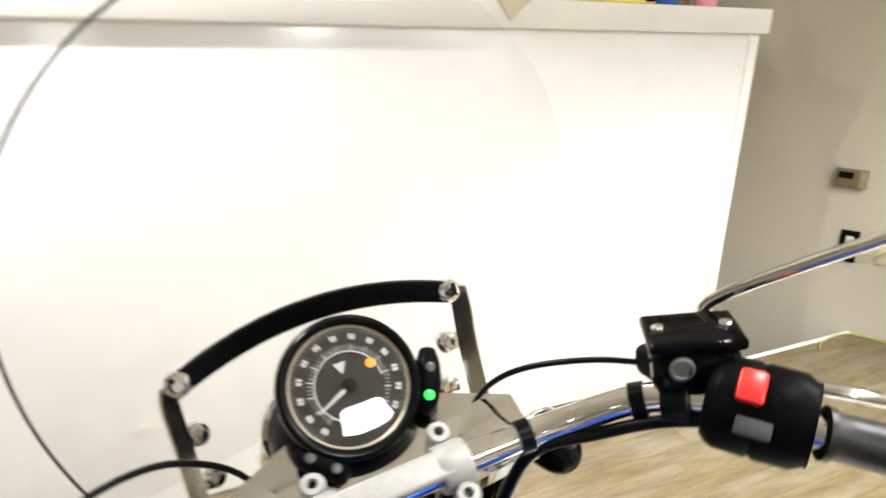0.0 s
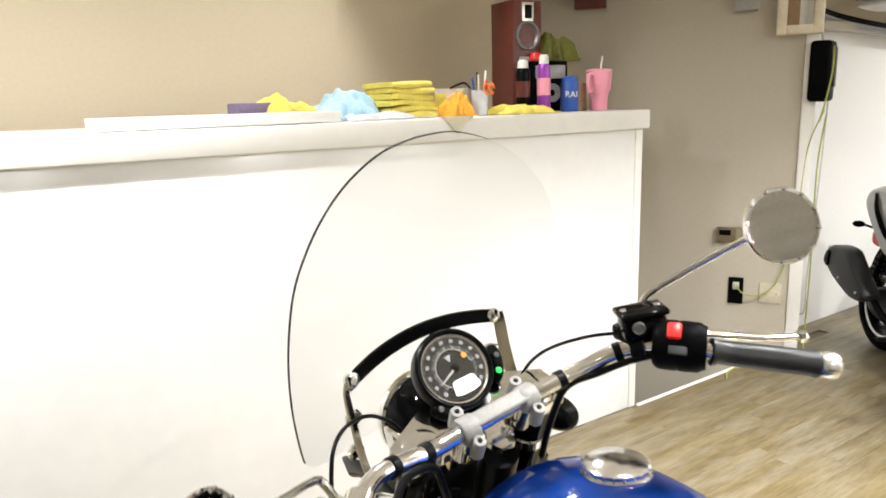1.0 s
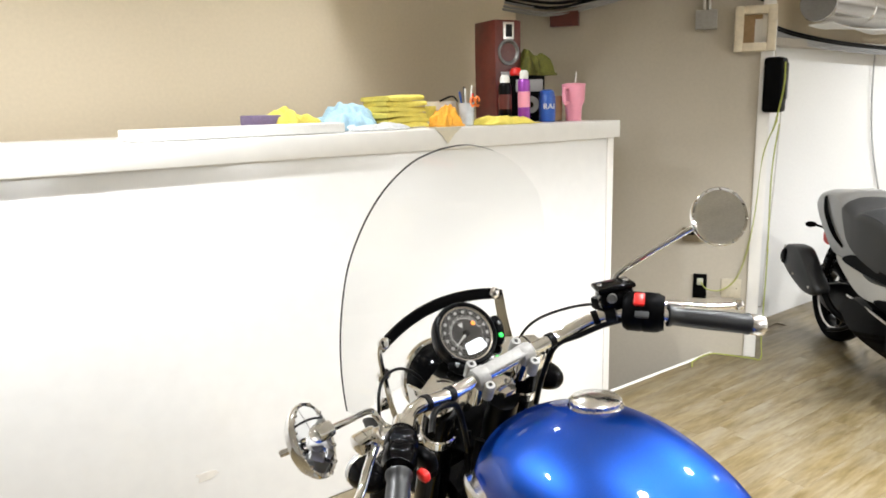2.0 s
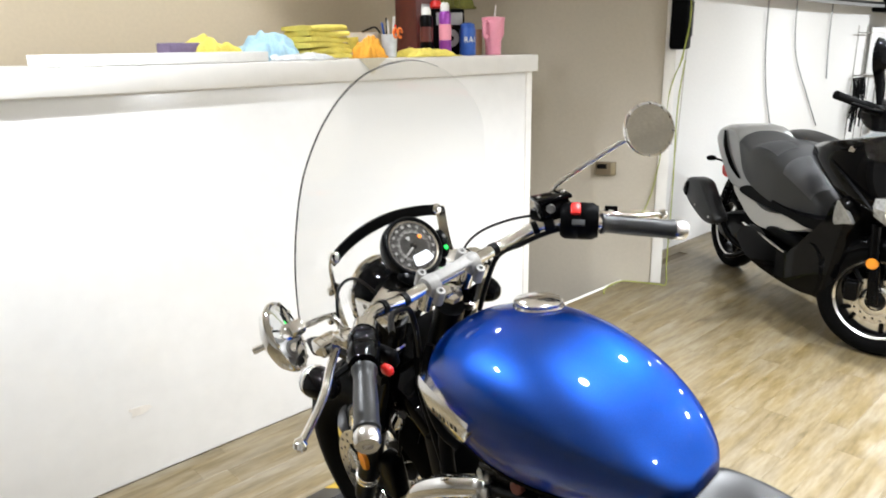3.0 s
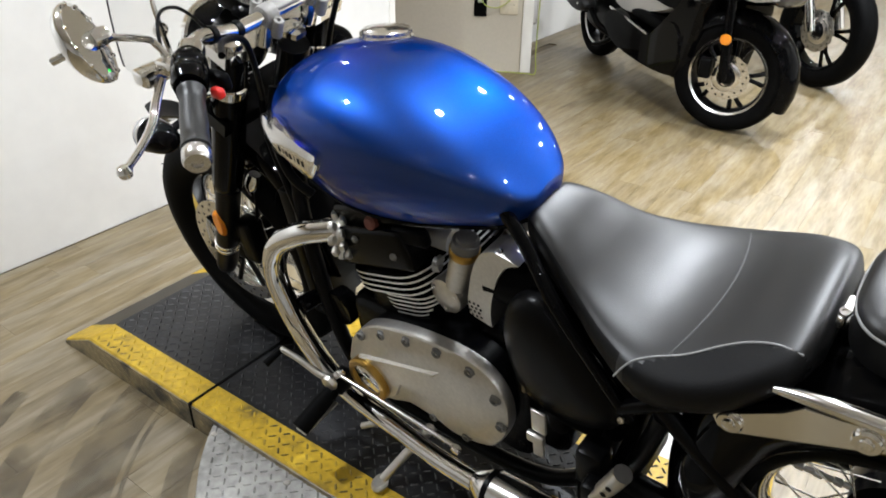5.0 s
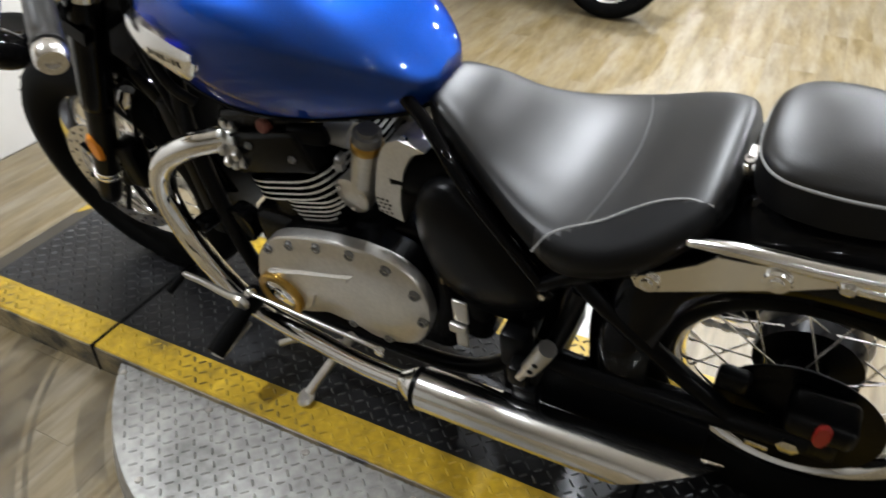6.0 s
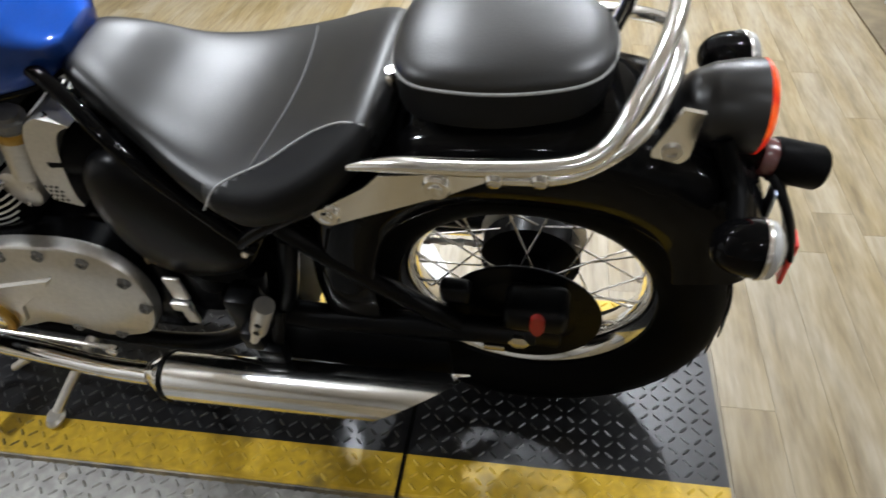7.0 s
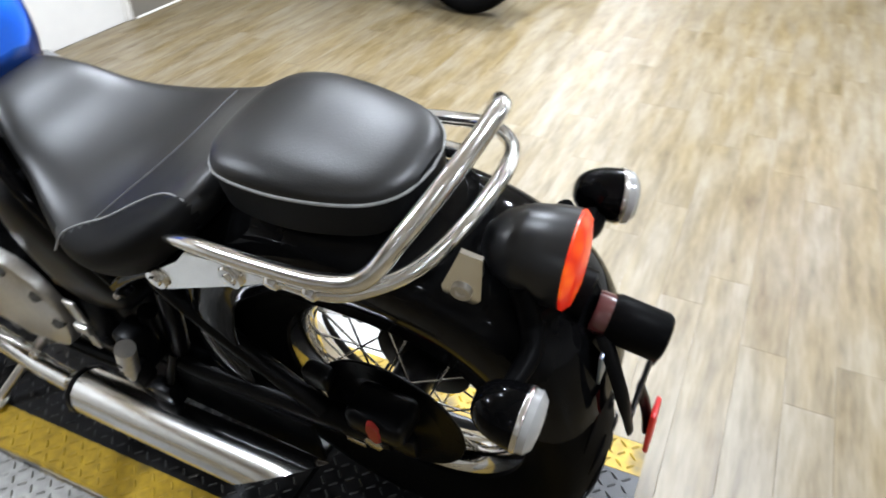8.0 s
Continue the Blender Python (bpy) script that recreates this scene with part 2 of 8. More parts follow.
_l.new(_pos.outputs[0], _mb.inputs["Vector"]), _l.new(_mb.outputs[0], _g3.inputs["Vector"])
_a1, _a2 = _n.new("ShaderNodeMath"), _n.new("ShaderNodeMath")
_a1.operation = _a2.operation = "MULTIPLY_ADD"
_a1.inputs[1].default_value, _a2.inputs[1].default_value = 0.66, 0.50
_l.new(_g2.outputs["Fac"], _a1.inputs[0]), _l.new(_g1.outputs["Fac"], _a1.inputs[2])
_l.new(_g3.outputs["Fac"], _a2.inputs[0]), _l.new(_a1.outputs[0], _a2.inputs[2])
_rp = _n.new("ShaderNodeValToRGB")
_l.new(_a2.outputs[0], _rp.inputs["Fac"])
_e = _rp.color_ramp.elements
_e[0].position, _e[0].color = 0.55, (0.086, 0.064, 0.032, 1)
_e[1].position, _e[1].color = 1.0, (0.230, 0.196, 0.134, 1)
_mid = _e.new(0.80)
_mid.color = (0.172, 0.138, 0.084, 1)
_ml = _n.new("ShaderNodeMath")
_ml.operation = "MULTIPLY"
_ml.inputs[1].default_value = 0.742
_l.new(_a2.outputs[0], _ml.inputs[0]), _l.new(_ml.outputs[0], _rp.inputs["Fac"])
_tint = _n.new("ShaderNodeHueSaturation")
_mr = _n.new("ShaderNodeMapRange")
_mr.inputs["To Min"].default_value, _mr.inputs["To Max"].default_value = 0.975, 1.025
_frac = _n.new("ShaderNodeMath")
_frac.operation = "FRACT"
_l.new(_rnd.outputs[0], _frac.inputs[0]), _l.new(_frac.outputs[0], _mr.inputs["Value"])
_ms = _n.new("ShaderNodeMapRange")
_ms.inputs["From Min"].default_value, _ms.inputs["From Max"].default_value = 0.35, 0.65
_ms.inputs["To Min"].default_value, _ms.inputs["To Max"].default_value = 1.30, 0.98
_l.new(_g3.outputs["Fac"], _ms.inputs["Value"]), _l.new(_ms.outputs[0], _tint.inputs["Saturation"])
_l.new(_mr.outputs[0], _tint.inputs["Value"]), _l.new(_rp.outputs[0], _tint.inputs["Color"])
_l.new(_tint.outputs[0], _p.inputs["Base Color"])
_p.inputs["Roughness"].default_value = 0.40
_p.inputs["Specular IOR Level"].default_value = 0.62
_bp = _n.new("ShaderNodeBump")
_bp.inputs["Strength"].default_value, _bp.inputs["Distance"].default_value = 0.08, 0.001
_l.new(_a1.outputs[0], _bp.inputs["Height"]), _l.new(_bp.outputs[0], _p.inputs["Normal"])

M_JOINT = mat("dark_floor_joint", (0.15, 0.115, 0.068), 0.7, grain=60)
CY = 1.888            # front face of the counter
CX = 2.328            # its open end
CTOP = 1.432          # top of the counter

# floor bed under the planks, with the stairwell left open behind the counter
bm = B()
for x0, x1, y0, y1 in ((-5, 3.40, -6, CY - 0.002), (3.40, 12, -6, 2.07)):
    box(bm, ((x0 + x1) / 2, (y0 + y1) / 2, -0.083), (x1 - x0, y1 - y0, 0.15))
floor = solid("floor", bm, M_JOINT, "worn oak-look vinyl plank showroom floor", "floor", kind="structure")
bm = B()
box(bm, ((CX + 3.275) / 2 + 0.01, CY - 0.008, -0.012), (0.93, 0.022, 0.030), 0.004)
solid("trim", bm, M_TRIMW, "white nosing strip along the stairwell edge", "trim", kind="structure")

# counter: a boarded half-high wall with an overhanging top
counter = thing("counter", pose(0, CY, 0), "white-painted boarded sales counter with an overhanging top", "counter")
bm = B()
box(bm, ((CX - 4) / 2 - 0.02, 0.35, 0.675), (CX + 4 - 0.045, 0.70, 1.35), 0.004)
part("front_panel", bm, M_WHITE, counter)
bm = B()
box(bm, (CX - 0.02, 0.35, 0.675), (0.045, 0.712, 1.35), 0.004)
part("end_board", bm, M_TRIMW, counter)
bm = B()
box(bm, ((CX - 4) / 2 + 0.005, 0.355, CTOP - 0.042), (CX + 4 + 0.03, 0.77, 0.083), 0.005)
part("top", bm, M_TRIMW, counter)

# walls
WX = 3.30


def wall(name, x0, y0, x1, y1, z0, z1, material, label, thick=0.1):
    bm = B()
    d = (vec(x1, y1, 0) - vec(x0, y0, 0))
    n = d.normalized().cross(vec(0, 0, 1)) * thick
    loft(bm, [[vec(x0, y0, z), vec(x1, y1, z), vec(x1, y1, z) - n, vec(x0, y0, z) - n] for z in (z0, z1)])
    return solid(name, bm, material, label, "wall", kind="structure", smooth=0)


wall("wall_stair", 2.58, 2.949, 3.402, 1.674, -2.4, 2.5, M_GREYW, "greige painted stairwell wall with wires", 0.07)
wall("wall_north", -5.0, 2.90, 2.75, 2.90, -2.4, 2.5, M_BEIGE, "beige painted back wall behind the counter")
wall("wall_stair_low", 2.33, 1.86, 2.33, 2.95, -2.4, -0.16, M_GREYW, "greige stairwell side wall")
wall("wall_east_white", 3.44, 2.06, 12.0, 2.06, -0.1, 2.5, M_WALLW, "white painted wall with hanging wires")
wall("wall_east", 12.0, 2.16, 12.0, -6, -0.1, 2.5, M_WALLW, "white painted end wall")
wall("wall_white_low", 6.4, -2.12, 1.75, -2.12, -0.1, 2.5, M_WALLW, "white wall with a black baseboard")
bm = B()
box(bm, (4.07, -2.105, 0.045), (4.64, 0.022, 0.09), 0.004)
solid("baseboard", bm, M_BLACKP, "black baseboard along the white wall", "baseboard", kind="structure")
wall("wall_south", 12.0, -6.0, -5.0, -6.0, -0.1, 2.5, M_WALLW, "white painted rear wall")
wall("wall_west", -5.0, -6.0, -5.0, 3.0, -0.1, 2.5, M_WALLW, "white painted side wall")
bm = B()
box(bm, (3.5, -1.5, 2.56), (17.4, 9.4, 0.12))
solid("ceiling", bm, M_CEIL, "bare boarded basement ceiling", "ceiling", kind="structure")
bm = B()
box(bm, (2.8, 2.4, -2.4), (1.2, 1.3, 0.1))
solid("stair_landing", bm, M_JOINT, "dark landing at the foot of the stairwell", "floor", kind="structure")


PLANK_W, PLANK_L = 0.108, 0.92


def planks():
    """Floor planks along x: those near the lift singly, the rest joined."""
    rnd = random.Random(4)
    cells = []
    j = 0
    y = -5.95
    while y < 2.0:
        x = -4.9 - rnd.random() * PLANK_L
        while x < 11.9:
            cells.append((x, y))
            x += PLANK_L
        y += PLANK_W
    near = sorted(cells, key=lambda c: (c[0] + 0.6 - 1.4) ** 2 + (c[1] - 0.4) ** 2)[:280]
    near = set(near)
    shared = {}
    joined = B()
    g = 0.0002
    for x, y in cells:
        x0, x1, y0, y1 = max(x, -4.95) + g, min(x + PLANK_L, 11.95) - g, y + g, y + PLANK_W - g
        if y1 > CY - 0.02:
            if y0 > CY - 0.05:
                if x1 < 3.5:
                    continue
                x0 = max(x0, 3.48)
            elif x0 < 3.40:
                y1 = min(y1, CY - (0.022 if x1 > CX else 0.003))
            y1 = min(y1, 2.058)
        if x1 - x0 < 0.03 or y1 - y0 < 0.01:
            continue
        cx, cy, sx, sy = (x0 + x1) / 2, (y0 + y1) / 2, x1 - x0, y1 - y0
        key = (round(sx, 3), round(sy, 3))
        if (x, y) in near:
            if key not in shared:
                bm = B()
                box(bm, (0, 0, -0.004), (sx, sy, 0.008))
                top = [e for e in bm.edges if all(v.co.z > -0.001 for v in e.verts)]
                bmesh.ops.bevel(bm, geom=top, offset=0.0004, segments=1, affect="EDGES")
                shared[key] = finish(bm, "plank", FLOOR_MAT, 20)
            ob = new("plank", shared[key])
            ob.parent = floor
            ob.location = (cx, cy, 0.0)
        else:
            vs = [joined.verts.new((px, py, pz)) for px, py, pz in ((x0, y0, 0), (x1, y0, 0), (x1, y1, 0), (x0, y1, 0), (x0, y0, -0.006), (x1, y0, -0.006), (x1, y1, -0.006), (x0, y1, -0.006))]
            for f in ((0, 1, 2, 3), (0, 4, 5, 1), (1, 5, 6, 2), (2, 6, 7, 3), (3, 7, 4, 0)):
                joined.faces.new([vs[k] for k in f])
    ob = part("floor_planks", joined, FLOOR_MAT, floor, "", 0)
    tagged(ob, kind="stuff")


planks()

# ---- lamps: round recessed ceiling lamps, with unseen fill lamps added ----
def lamp(x, y, power, color=(0.975, 0.985, 0.985), size=0.11, z=2.47, spread=165):
    d = bpy.data.lights.new("ceiling_lamp", "AREA")
    d.shape, d.size, d.energy, d.color = "DISK", size, power, color
    d.spread = radians(spread)
    ob = new("ceiling_lamp", d)
    ob.matrix_world = pose(x, y, z)
    return ob


# first six follow the tank's highlights; the rest are unseen, added as fill
for _x, _y, _w in ((0.58, 0.0, 15), (1.66, 0.07, 64), (2.75, 0.0, 62), (2.40, -1.30, 82), (3.50, -0.75, 66), (-0.46, 1.36, 80), (1.18, 2.04, 15), (0.50, -1.90, 50), (-1.2, -1.6, 8),
                   (4.40, 0.0, 52), (6.0, 0.6, 80), (8.2, 0.6, 80), (10.0, 0.6, 80), (5.0, -1.7, 50), (2.2, -3.6, 60), (-3.2, -0.4, 22), (-3.2, -3.0, 22), (-0.8, -4.4, 70)):
    lamp(_x, _y, _w * 0.50, spread=118 if abs(_y) < 0.2 and _x > 0 else 165)

# ---- the motorcycle, in its own axes: y ahead, x to its right, z up from the rear tyre's foot ----
BIKE = pose(0.4535, -0.6983, 0.084, 0, -11.51, -2.38)
bike = thing("motorcycle", BIKE, "metallic blue cruiser motorcycle with windscreen leaning on its stand", "motorcycle")
RX, FX, RR = 0.005, 1.512, 0.318      # rear axle, front axle, wheel radius


class Form:
    """A body of rounded sections along y: half width, top, widest height and bottom for each y."""

    def __init__(self, rows, p=2.3, taper=0.28, flare=1.5, ox=0.0):
        rows = sorted(rows)
        self.ox = ox
        self.rows = spline(rows, 5)
        self.y = [r[0] for r in self.rows]
        self.p, self.taper, self.flare = p, taper, flare

    def at(self, y):
        return [float(np.interp(y, self.y, [r[k] for r in self.rows])) for k in (1, 2, 3, 4)]

    def side(self, y, z):
        hw, zt, zc, zb = self.at(y)
        if z >= zc:
            return hw * max(0.0, 1 - ((z - zc) / max(1e-4, zt - zc)) ** self.p) ** (1 / self.p)
        return hw * (1 - self.taper * min(1, (zc - z) / max(1e-4, zc - zb)) ** self.flare)

    def top(self, x, y):
        hw, zt, zc, zb = self.at(y)
        return zc + (zt - zc) * max(0.0, 1 - min(1, abs(x) / hw) ** self.p) ** (1 / self.p)

    def mesh(self, bm, n=12, low=6):
        rings = []
        for y, hw, zt, zc, zb in self.rows:
            half = []
            for k in range(n + 1):
                a = math.pi / 2 * k / n
                half.append((hw * math.sin(a) ** (2 / self.p), zc + (zt - zc) * max(0, math.cos(a)) ** (2 / self.p)))
            for k in range(1, low + 1):
                s = k / low
                half.append((hw * (1 - self.taper * s ** self.flare), zc + (zb - zc) * s))
            ring = [vec(self.ox + x, y, z) for x, z in half] + [vec(self.ox - x, y, z) for x, z in half[:0:-1]]
            rings.append(ring)
        return loft(bm, rings)


# fuel tank
TANK = Form([(1.131, 0.040, 0.866, 0.847, 0.825), (1.118, 0.078, 0.892, 0.842, 0.782), (1.079, 0.130, 0.915, 0.838, 0.754), (1.016, 0.150, 0.936, 0.843, 0.736),
             (0.947, 0.160, 0.946, 0.846, 0.722), (0.860, 0.158, 0.940, 0.847, 0.720), (0.772, 0.143, 0.913, 0.840, 0.726), (0.702, 0.121, 0.878, 0.826, 0.736),
             (0.650, 0.095, 0.840, 0.808, 0.740), (0.615, 0.066, 0.806, 0.788, 0.748), (0.599, 0.038, 0.791, 0.780, 0.764)], 2.25, 0.16, 2.4, -0.012)
bm = B()
TANK.mesh(bm, 16, 8)
tank = part("fuel_tank", bm, M_TANK, bike, "metallic blue lacquered teardrop fuel tank", 60)
# welded lower seam of the tank
bm = B()
for s in (-1, 1):
    sweep(bm, [(TANK.ox + s * TANK.side(y, TANK.at(y)[3]) * 0.995, y, TANK.at(y)[3] - 0.002) for y in (1.08, 1.0, 0.9, 0.8, 0.7, 0.64, 0.61)], 0.0045, 8)
part("tank_seam", bm, M_BLACKG, tank, "black seam lip under the tank")
# chrome badge wrapped round the tank's front shoulder
for s in (-1, 1):
    bm = B()
    rings = []
    U = [(1.098, 0.850, 0.826, 0.146), (1.086, 0.860, 0.801, 0.152), (1.062, 0.862, 0.795, 0.161), (1.035, 0.859, 0.796, 0.168), (1.005, 0.853, 0.790, 0.173), (0.975, 0.843, 0.782, 0.176),
         (0.955, 0.837, 0.787, 0.177), (0.936, 0.832, 0.815, 0.177)]

    def skin(y):
        return float(np.interp(y, [u[0] for u in U[::-1]], [u[3] for u in U[::-1]]))

    for y, zt, zb, x in spline(U, 4):
        out = [vec(s * (x - 0.010 + 0.012 * math.sin(math.pi * (0.12 + 0.76 * k / 6)) ** 0.6) + 0.5 * TANK.ox, y, zt + (zb - zt) * k / 6) for k in range(7)]
        inn = [vec(s * (x - 0.055), y, zt + (zb - zt) * k / 6) for k in range(6, -1, -1)]
        rings.append(out + inn)
    loft(bm, rings)
    badge = part("tank_badge", bm, M_SATIN, tank, "polished chrome tank badge")
    bm = B()
    for k in range(7):
        y = 1.030 - k * 0.0105
        zc = 0.820 - 0.0014 * k
        x = skin(y) + 0.0015
        box(bm, (0.5 * TANK.ox + s * x, y, zc), (0.0024, 0.0020 if k in (1, 4) else 0.0060, 0.011), 0.0004, seg=1)
    part("badge_mark", bm, M_BLACKS, badge, "plain dark bars where the maker's mark stands")
# filler cap, set to one side
CAP = Matrix.Translation((0.063, 0.972, TANK.top(0.075, 0.972) - 0.0015)) @ vec(0.20, 0.06, 1).to_track_quat("Z", "Y").to_matrix().to_4x4()
bm = B()
lathe(bm, [(0.047, -0.016), (0.048, 0.0), (0.045, 0.004)], CAP, 40, cap=True)
neck = part("filler_neck", bm, M_CHROME, tank)
bm = B()
prof = [(0.043, 0.001), (0.0445, 0.003), (0.0445, 0.010), (0.041, 0.0135), (0.030, 0.0145), (0.026, 0.0165), (0.012, 0.0175), (0, 0.0175)]
lathe(bm, prof, CAP, 44)
for k in range(22):
    a = 2 * math.pi * k / 22
    box(bm, (0.0446 * math.cos(a), 0.0446 * math.sin(a), 0.0065), (0.003, 0.003, 0.006), 0, CAP)
part("filler_cap", bm, M_SATIN, neck, "knurled chrome filler cap")

# rider's seat
SEAT = Form([(0.614, 0.034, 0.752, 0.742, 0.715), (0.602, 0.060, 0.768, 0.738, 0.695), (0.55, 0.088, 0.752, 0.712, 0.672),
             (0.49, 0.118, 0.718, 0.678, 0.645), (0.43, 0.154, 0.699, 0.656, 0.622), (0.37, 0.182, 0.694, 0.650, 0.600),
             (0.31, 0.190, 0.706, 0.658, 0.618), (0.25, 0.178, 0.732, 0.682, 0.645), (0.205, 0.150, 0.753, 0.706, 0.680),
             (0.182, 0.126, 0.755, 0.720, 0.700), (0.168, 0.085, 0.742, 0.728, 0.714)], 3.3, 0.12, 1.3, -0.012)
bm = B()
SEAT.mesh(bm, 48, 6)
seat = part("rider_seat", bm, M_VINYL, bike, "black grained vinyl bucket seat with pale piping", 70)
# the side panels outside the piping are made duller to stand in for shade
seat.data.materials.append(M_VINYLSHADE)
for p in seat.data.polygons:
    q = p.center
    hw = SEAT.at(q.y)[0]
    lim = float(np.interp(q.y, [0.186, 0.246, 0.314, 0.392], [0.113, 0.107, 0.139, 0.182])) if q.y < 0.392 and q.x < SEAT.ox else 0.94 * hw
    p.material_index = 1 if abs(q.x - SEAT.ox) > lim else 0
for s in (-1, 1):
    bm = B()
    Q = [(0.392, 0.182), (0.376, 0.170), (0.355, 0.156), (0.314, 0.139), (0.275, 0.116), (0.246, 0.107), (0.215, 0.108), (0.186, 0.113)]
    if s < 0:
        sweep(bm, [(SEAT.ox - x, y, SEAT.top(x, y) + 0.0005) for y, x in Q], 0.0015, 8)
    else:
        sweep(bm, [(SEAT.ox + SEAT.at(y)[0] * 0.985, y, SEAT.at(y)[2] - 0.014) for y, x in Q], 0.0015, 8)
    part("seat_piping", bm, M_PIPING, seat, "pale grey seat piping")
bm = B()
sweep(bm, [(SEAT.ox + x, 0.312 + 1.0 * x * x, SEAT.top(x, 0.312 + 1.0 * x * x) + 0.0004) for x in np.linspace(-0.15, 0.15, 17)], 0.0014, 6, 3)
part("seat_seam", bm, mat("grey_seam_thread", (0.06, 0.06, 0.06), 0.6, grain=200), seat, "stitched seam across the seat")

# passenger pad on its fender
PAD = Form([(0.158, 0.040, 0.812, 0.803, 0.765), (0.149, 0.070, 0.820, 0.803, 0.756), (0.125, 0.094, 0.827, 0.803, 0.752), (0.084, 0.102, 0.831, 0.803, 0.750),
            (0.036, 0.100, 0.830, 0.801, 0.748), (-0.013, 0.091, 0.827, 0.800, 0.750), (-0.054, 0.077, 0.822, 0.800, 0.753), (-0.078, 0.055, 0.815, 0.799, 0.760),
            (-0.090, 0.028, 0.806, 0.798, 0.770)], 2.5, 0.05, 1.4, -0.022)
bm = B()
PAD.mesh(bm, 14, 5)
pad = part("passenger_seat", bm, M_VINYL, bike, "black vinyl passenger pad edged with pale piping", 70)
# below the piping the pad's side shade is put into the dull vinyl
pad.data.materials.append(M_VINYLSHADE)
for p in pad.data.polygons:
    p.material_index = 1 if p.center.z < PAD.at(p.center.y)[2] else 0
bm = B()
loop = [(PAD.at(y)[0] + 0.001, y, PAD.at(y)[2]) for y in np.linspace(0.156, -0.086, 24)]
loop = [(0.0, 0.160, 0.803)] + loop + [(0.0, -0.0925, 0.798)] + [(-x, y, z) for x, y, z in loop[::-1]]
sweep(bm, [(PAD.ox + x, y, z) for x, y, z in loop], 0.0020, 8, 2, closed=True)
part("seat_piping", bm, M_PIPING, pad, "pale grey piping round the pad")
bm = B()
box(bm, (-0.02, 0.160, 0.742), (0.05, 0.024, 0.018), 0.004)
box(bm, (-0.06, 0.166, 0.764), (0.022, 0.010, 0.018), 0.004)
bolt(bm, (-0.06, 0.165, 0.773), (-0.3, 0, 1), 0.007, 0.006)
part("seat_bracket", bm, M_BRUSH, pad)


def mudguard(path, hw, drop, n=8, t=0.004):
    """A pressed guard: a rounded channel carried along a path in the bike's middle plane."""
    bm = B()
    P = [Vector((0, y, z)) for y, z in spline(path, 6)]
    rings = []
    for i, c in enumerate(P):
        d = (P[min(i + 1, len(P) - 1)] - P[max(i - 1, 0)]).normalized()
        up = Vector((1, 0, 0)).cross(d)
        prof = []
        for k in range(-n, n + 1):
            u = k / n
            prof.append((hw * math.copysign(abs(math.sin(u * math.pi / 2)) ** 0.85, u), -drop * 0.45 * (1 - math.cos(u * math.pi / 2)) ** 1.1))
        prof = [(-hw, -drop)] + prof + [(hw, -drop)]
        rings.append([c + Vector((x, 0, 0)) + up * z for x, z in prof] + [c + Vector((x * (1 - t / hw), 0, 0)) + up * (z - t) for x, z in prof[::-1]])
    return loft(bm, rings)


bm = mudguard([(-0.312, 0.525), (-0.300, 0.58), (-0.268, 0.648), (-0.205, 0.703), (-0.12, 0.738), (-0.01, 0.748), (0.11, 0.736), (0.21, 0.690), (0.285, 0.615), (0.325, 0.52), (0.345, 0.40), (0.34, 0.27)], 0.108, 0.115)
part("rear_mudguard", bm, M_BLACKF, bike, "gloss black rear mudguard", 50)
bm = mudguard([(FX + 0.13, 0.645), (FX + 0.08, 0.668), (FX + 0.0, 0.682), (FX - 0.10, 0.675), (FX - 0.22, 0.625), (FX - 0.31, 0.52), (FX - 0.355, 0.40)], 0.078, 0.06)
part("front_mudguard", bm, M_BLACKG, bike, "gloss black front mudguard", 50)


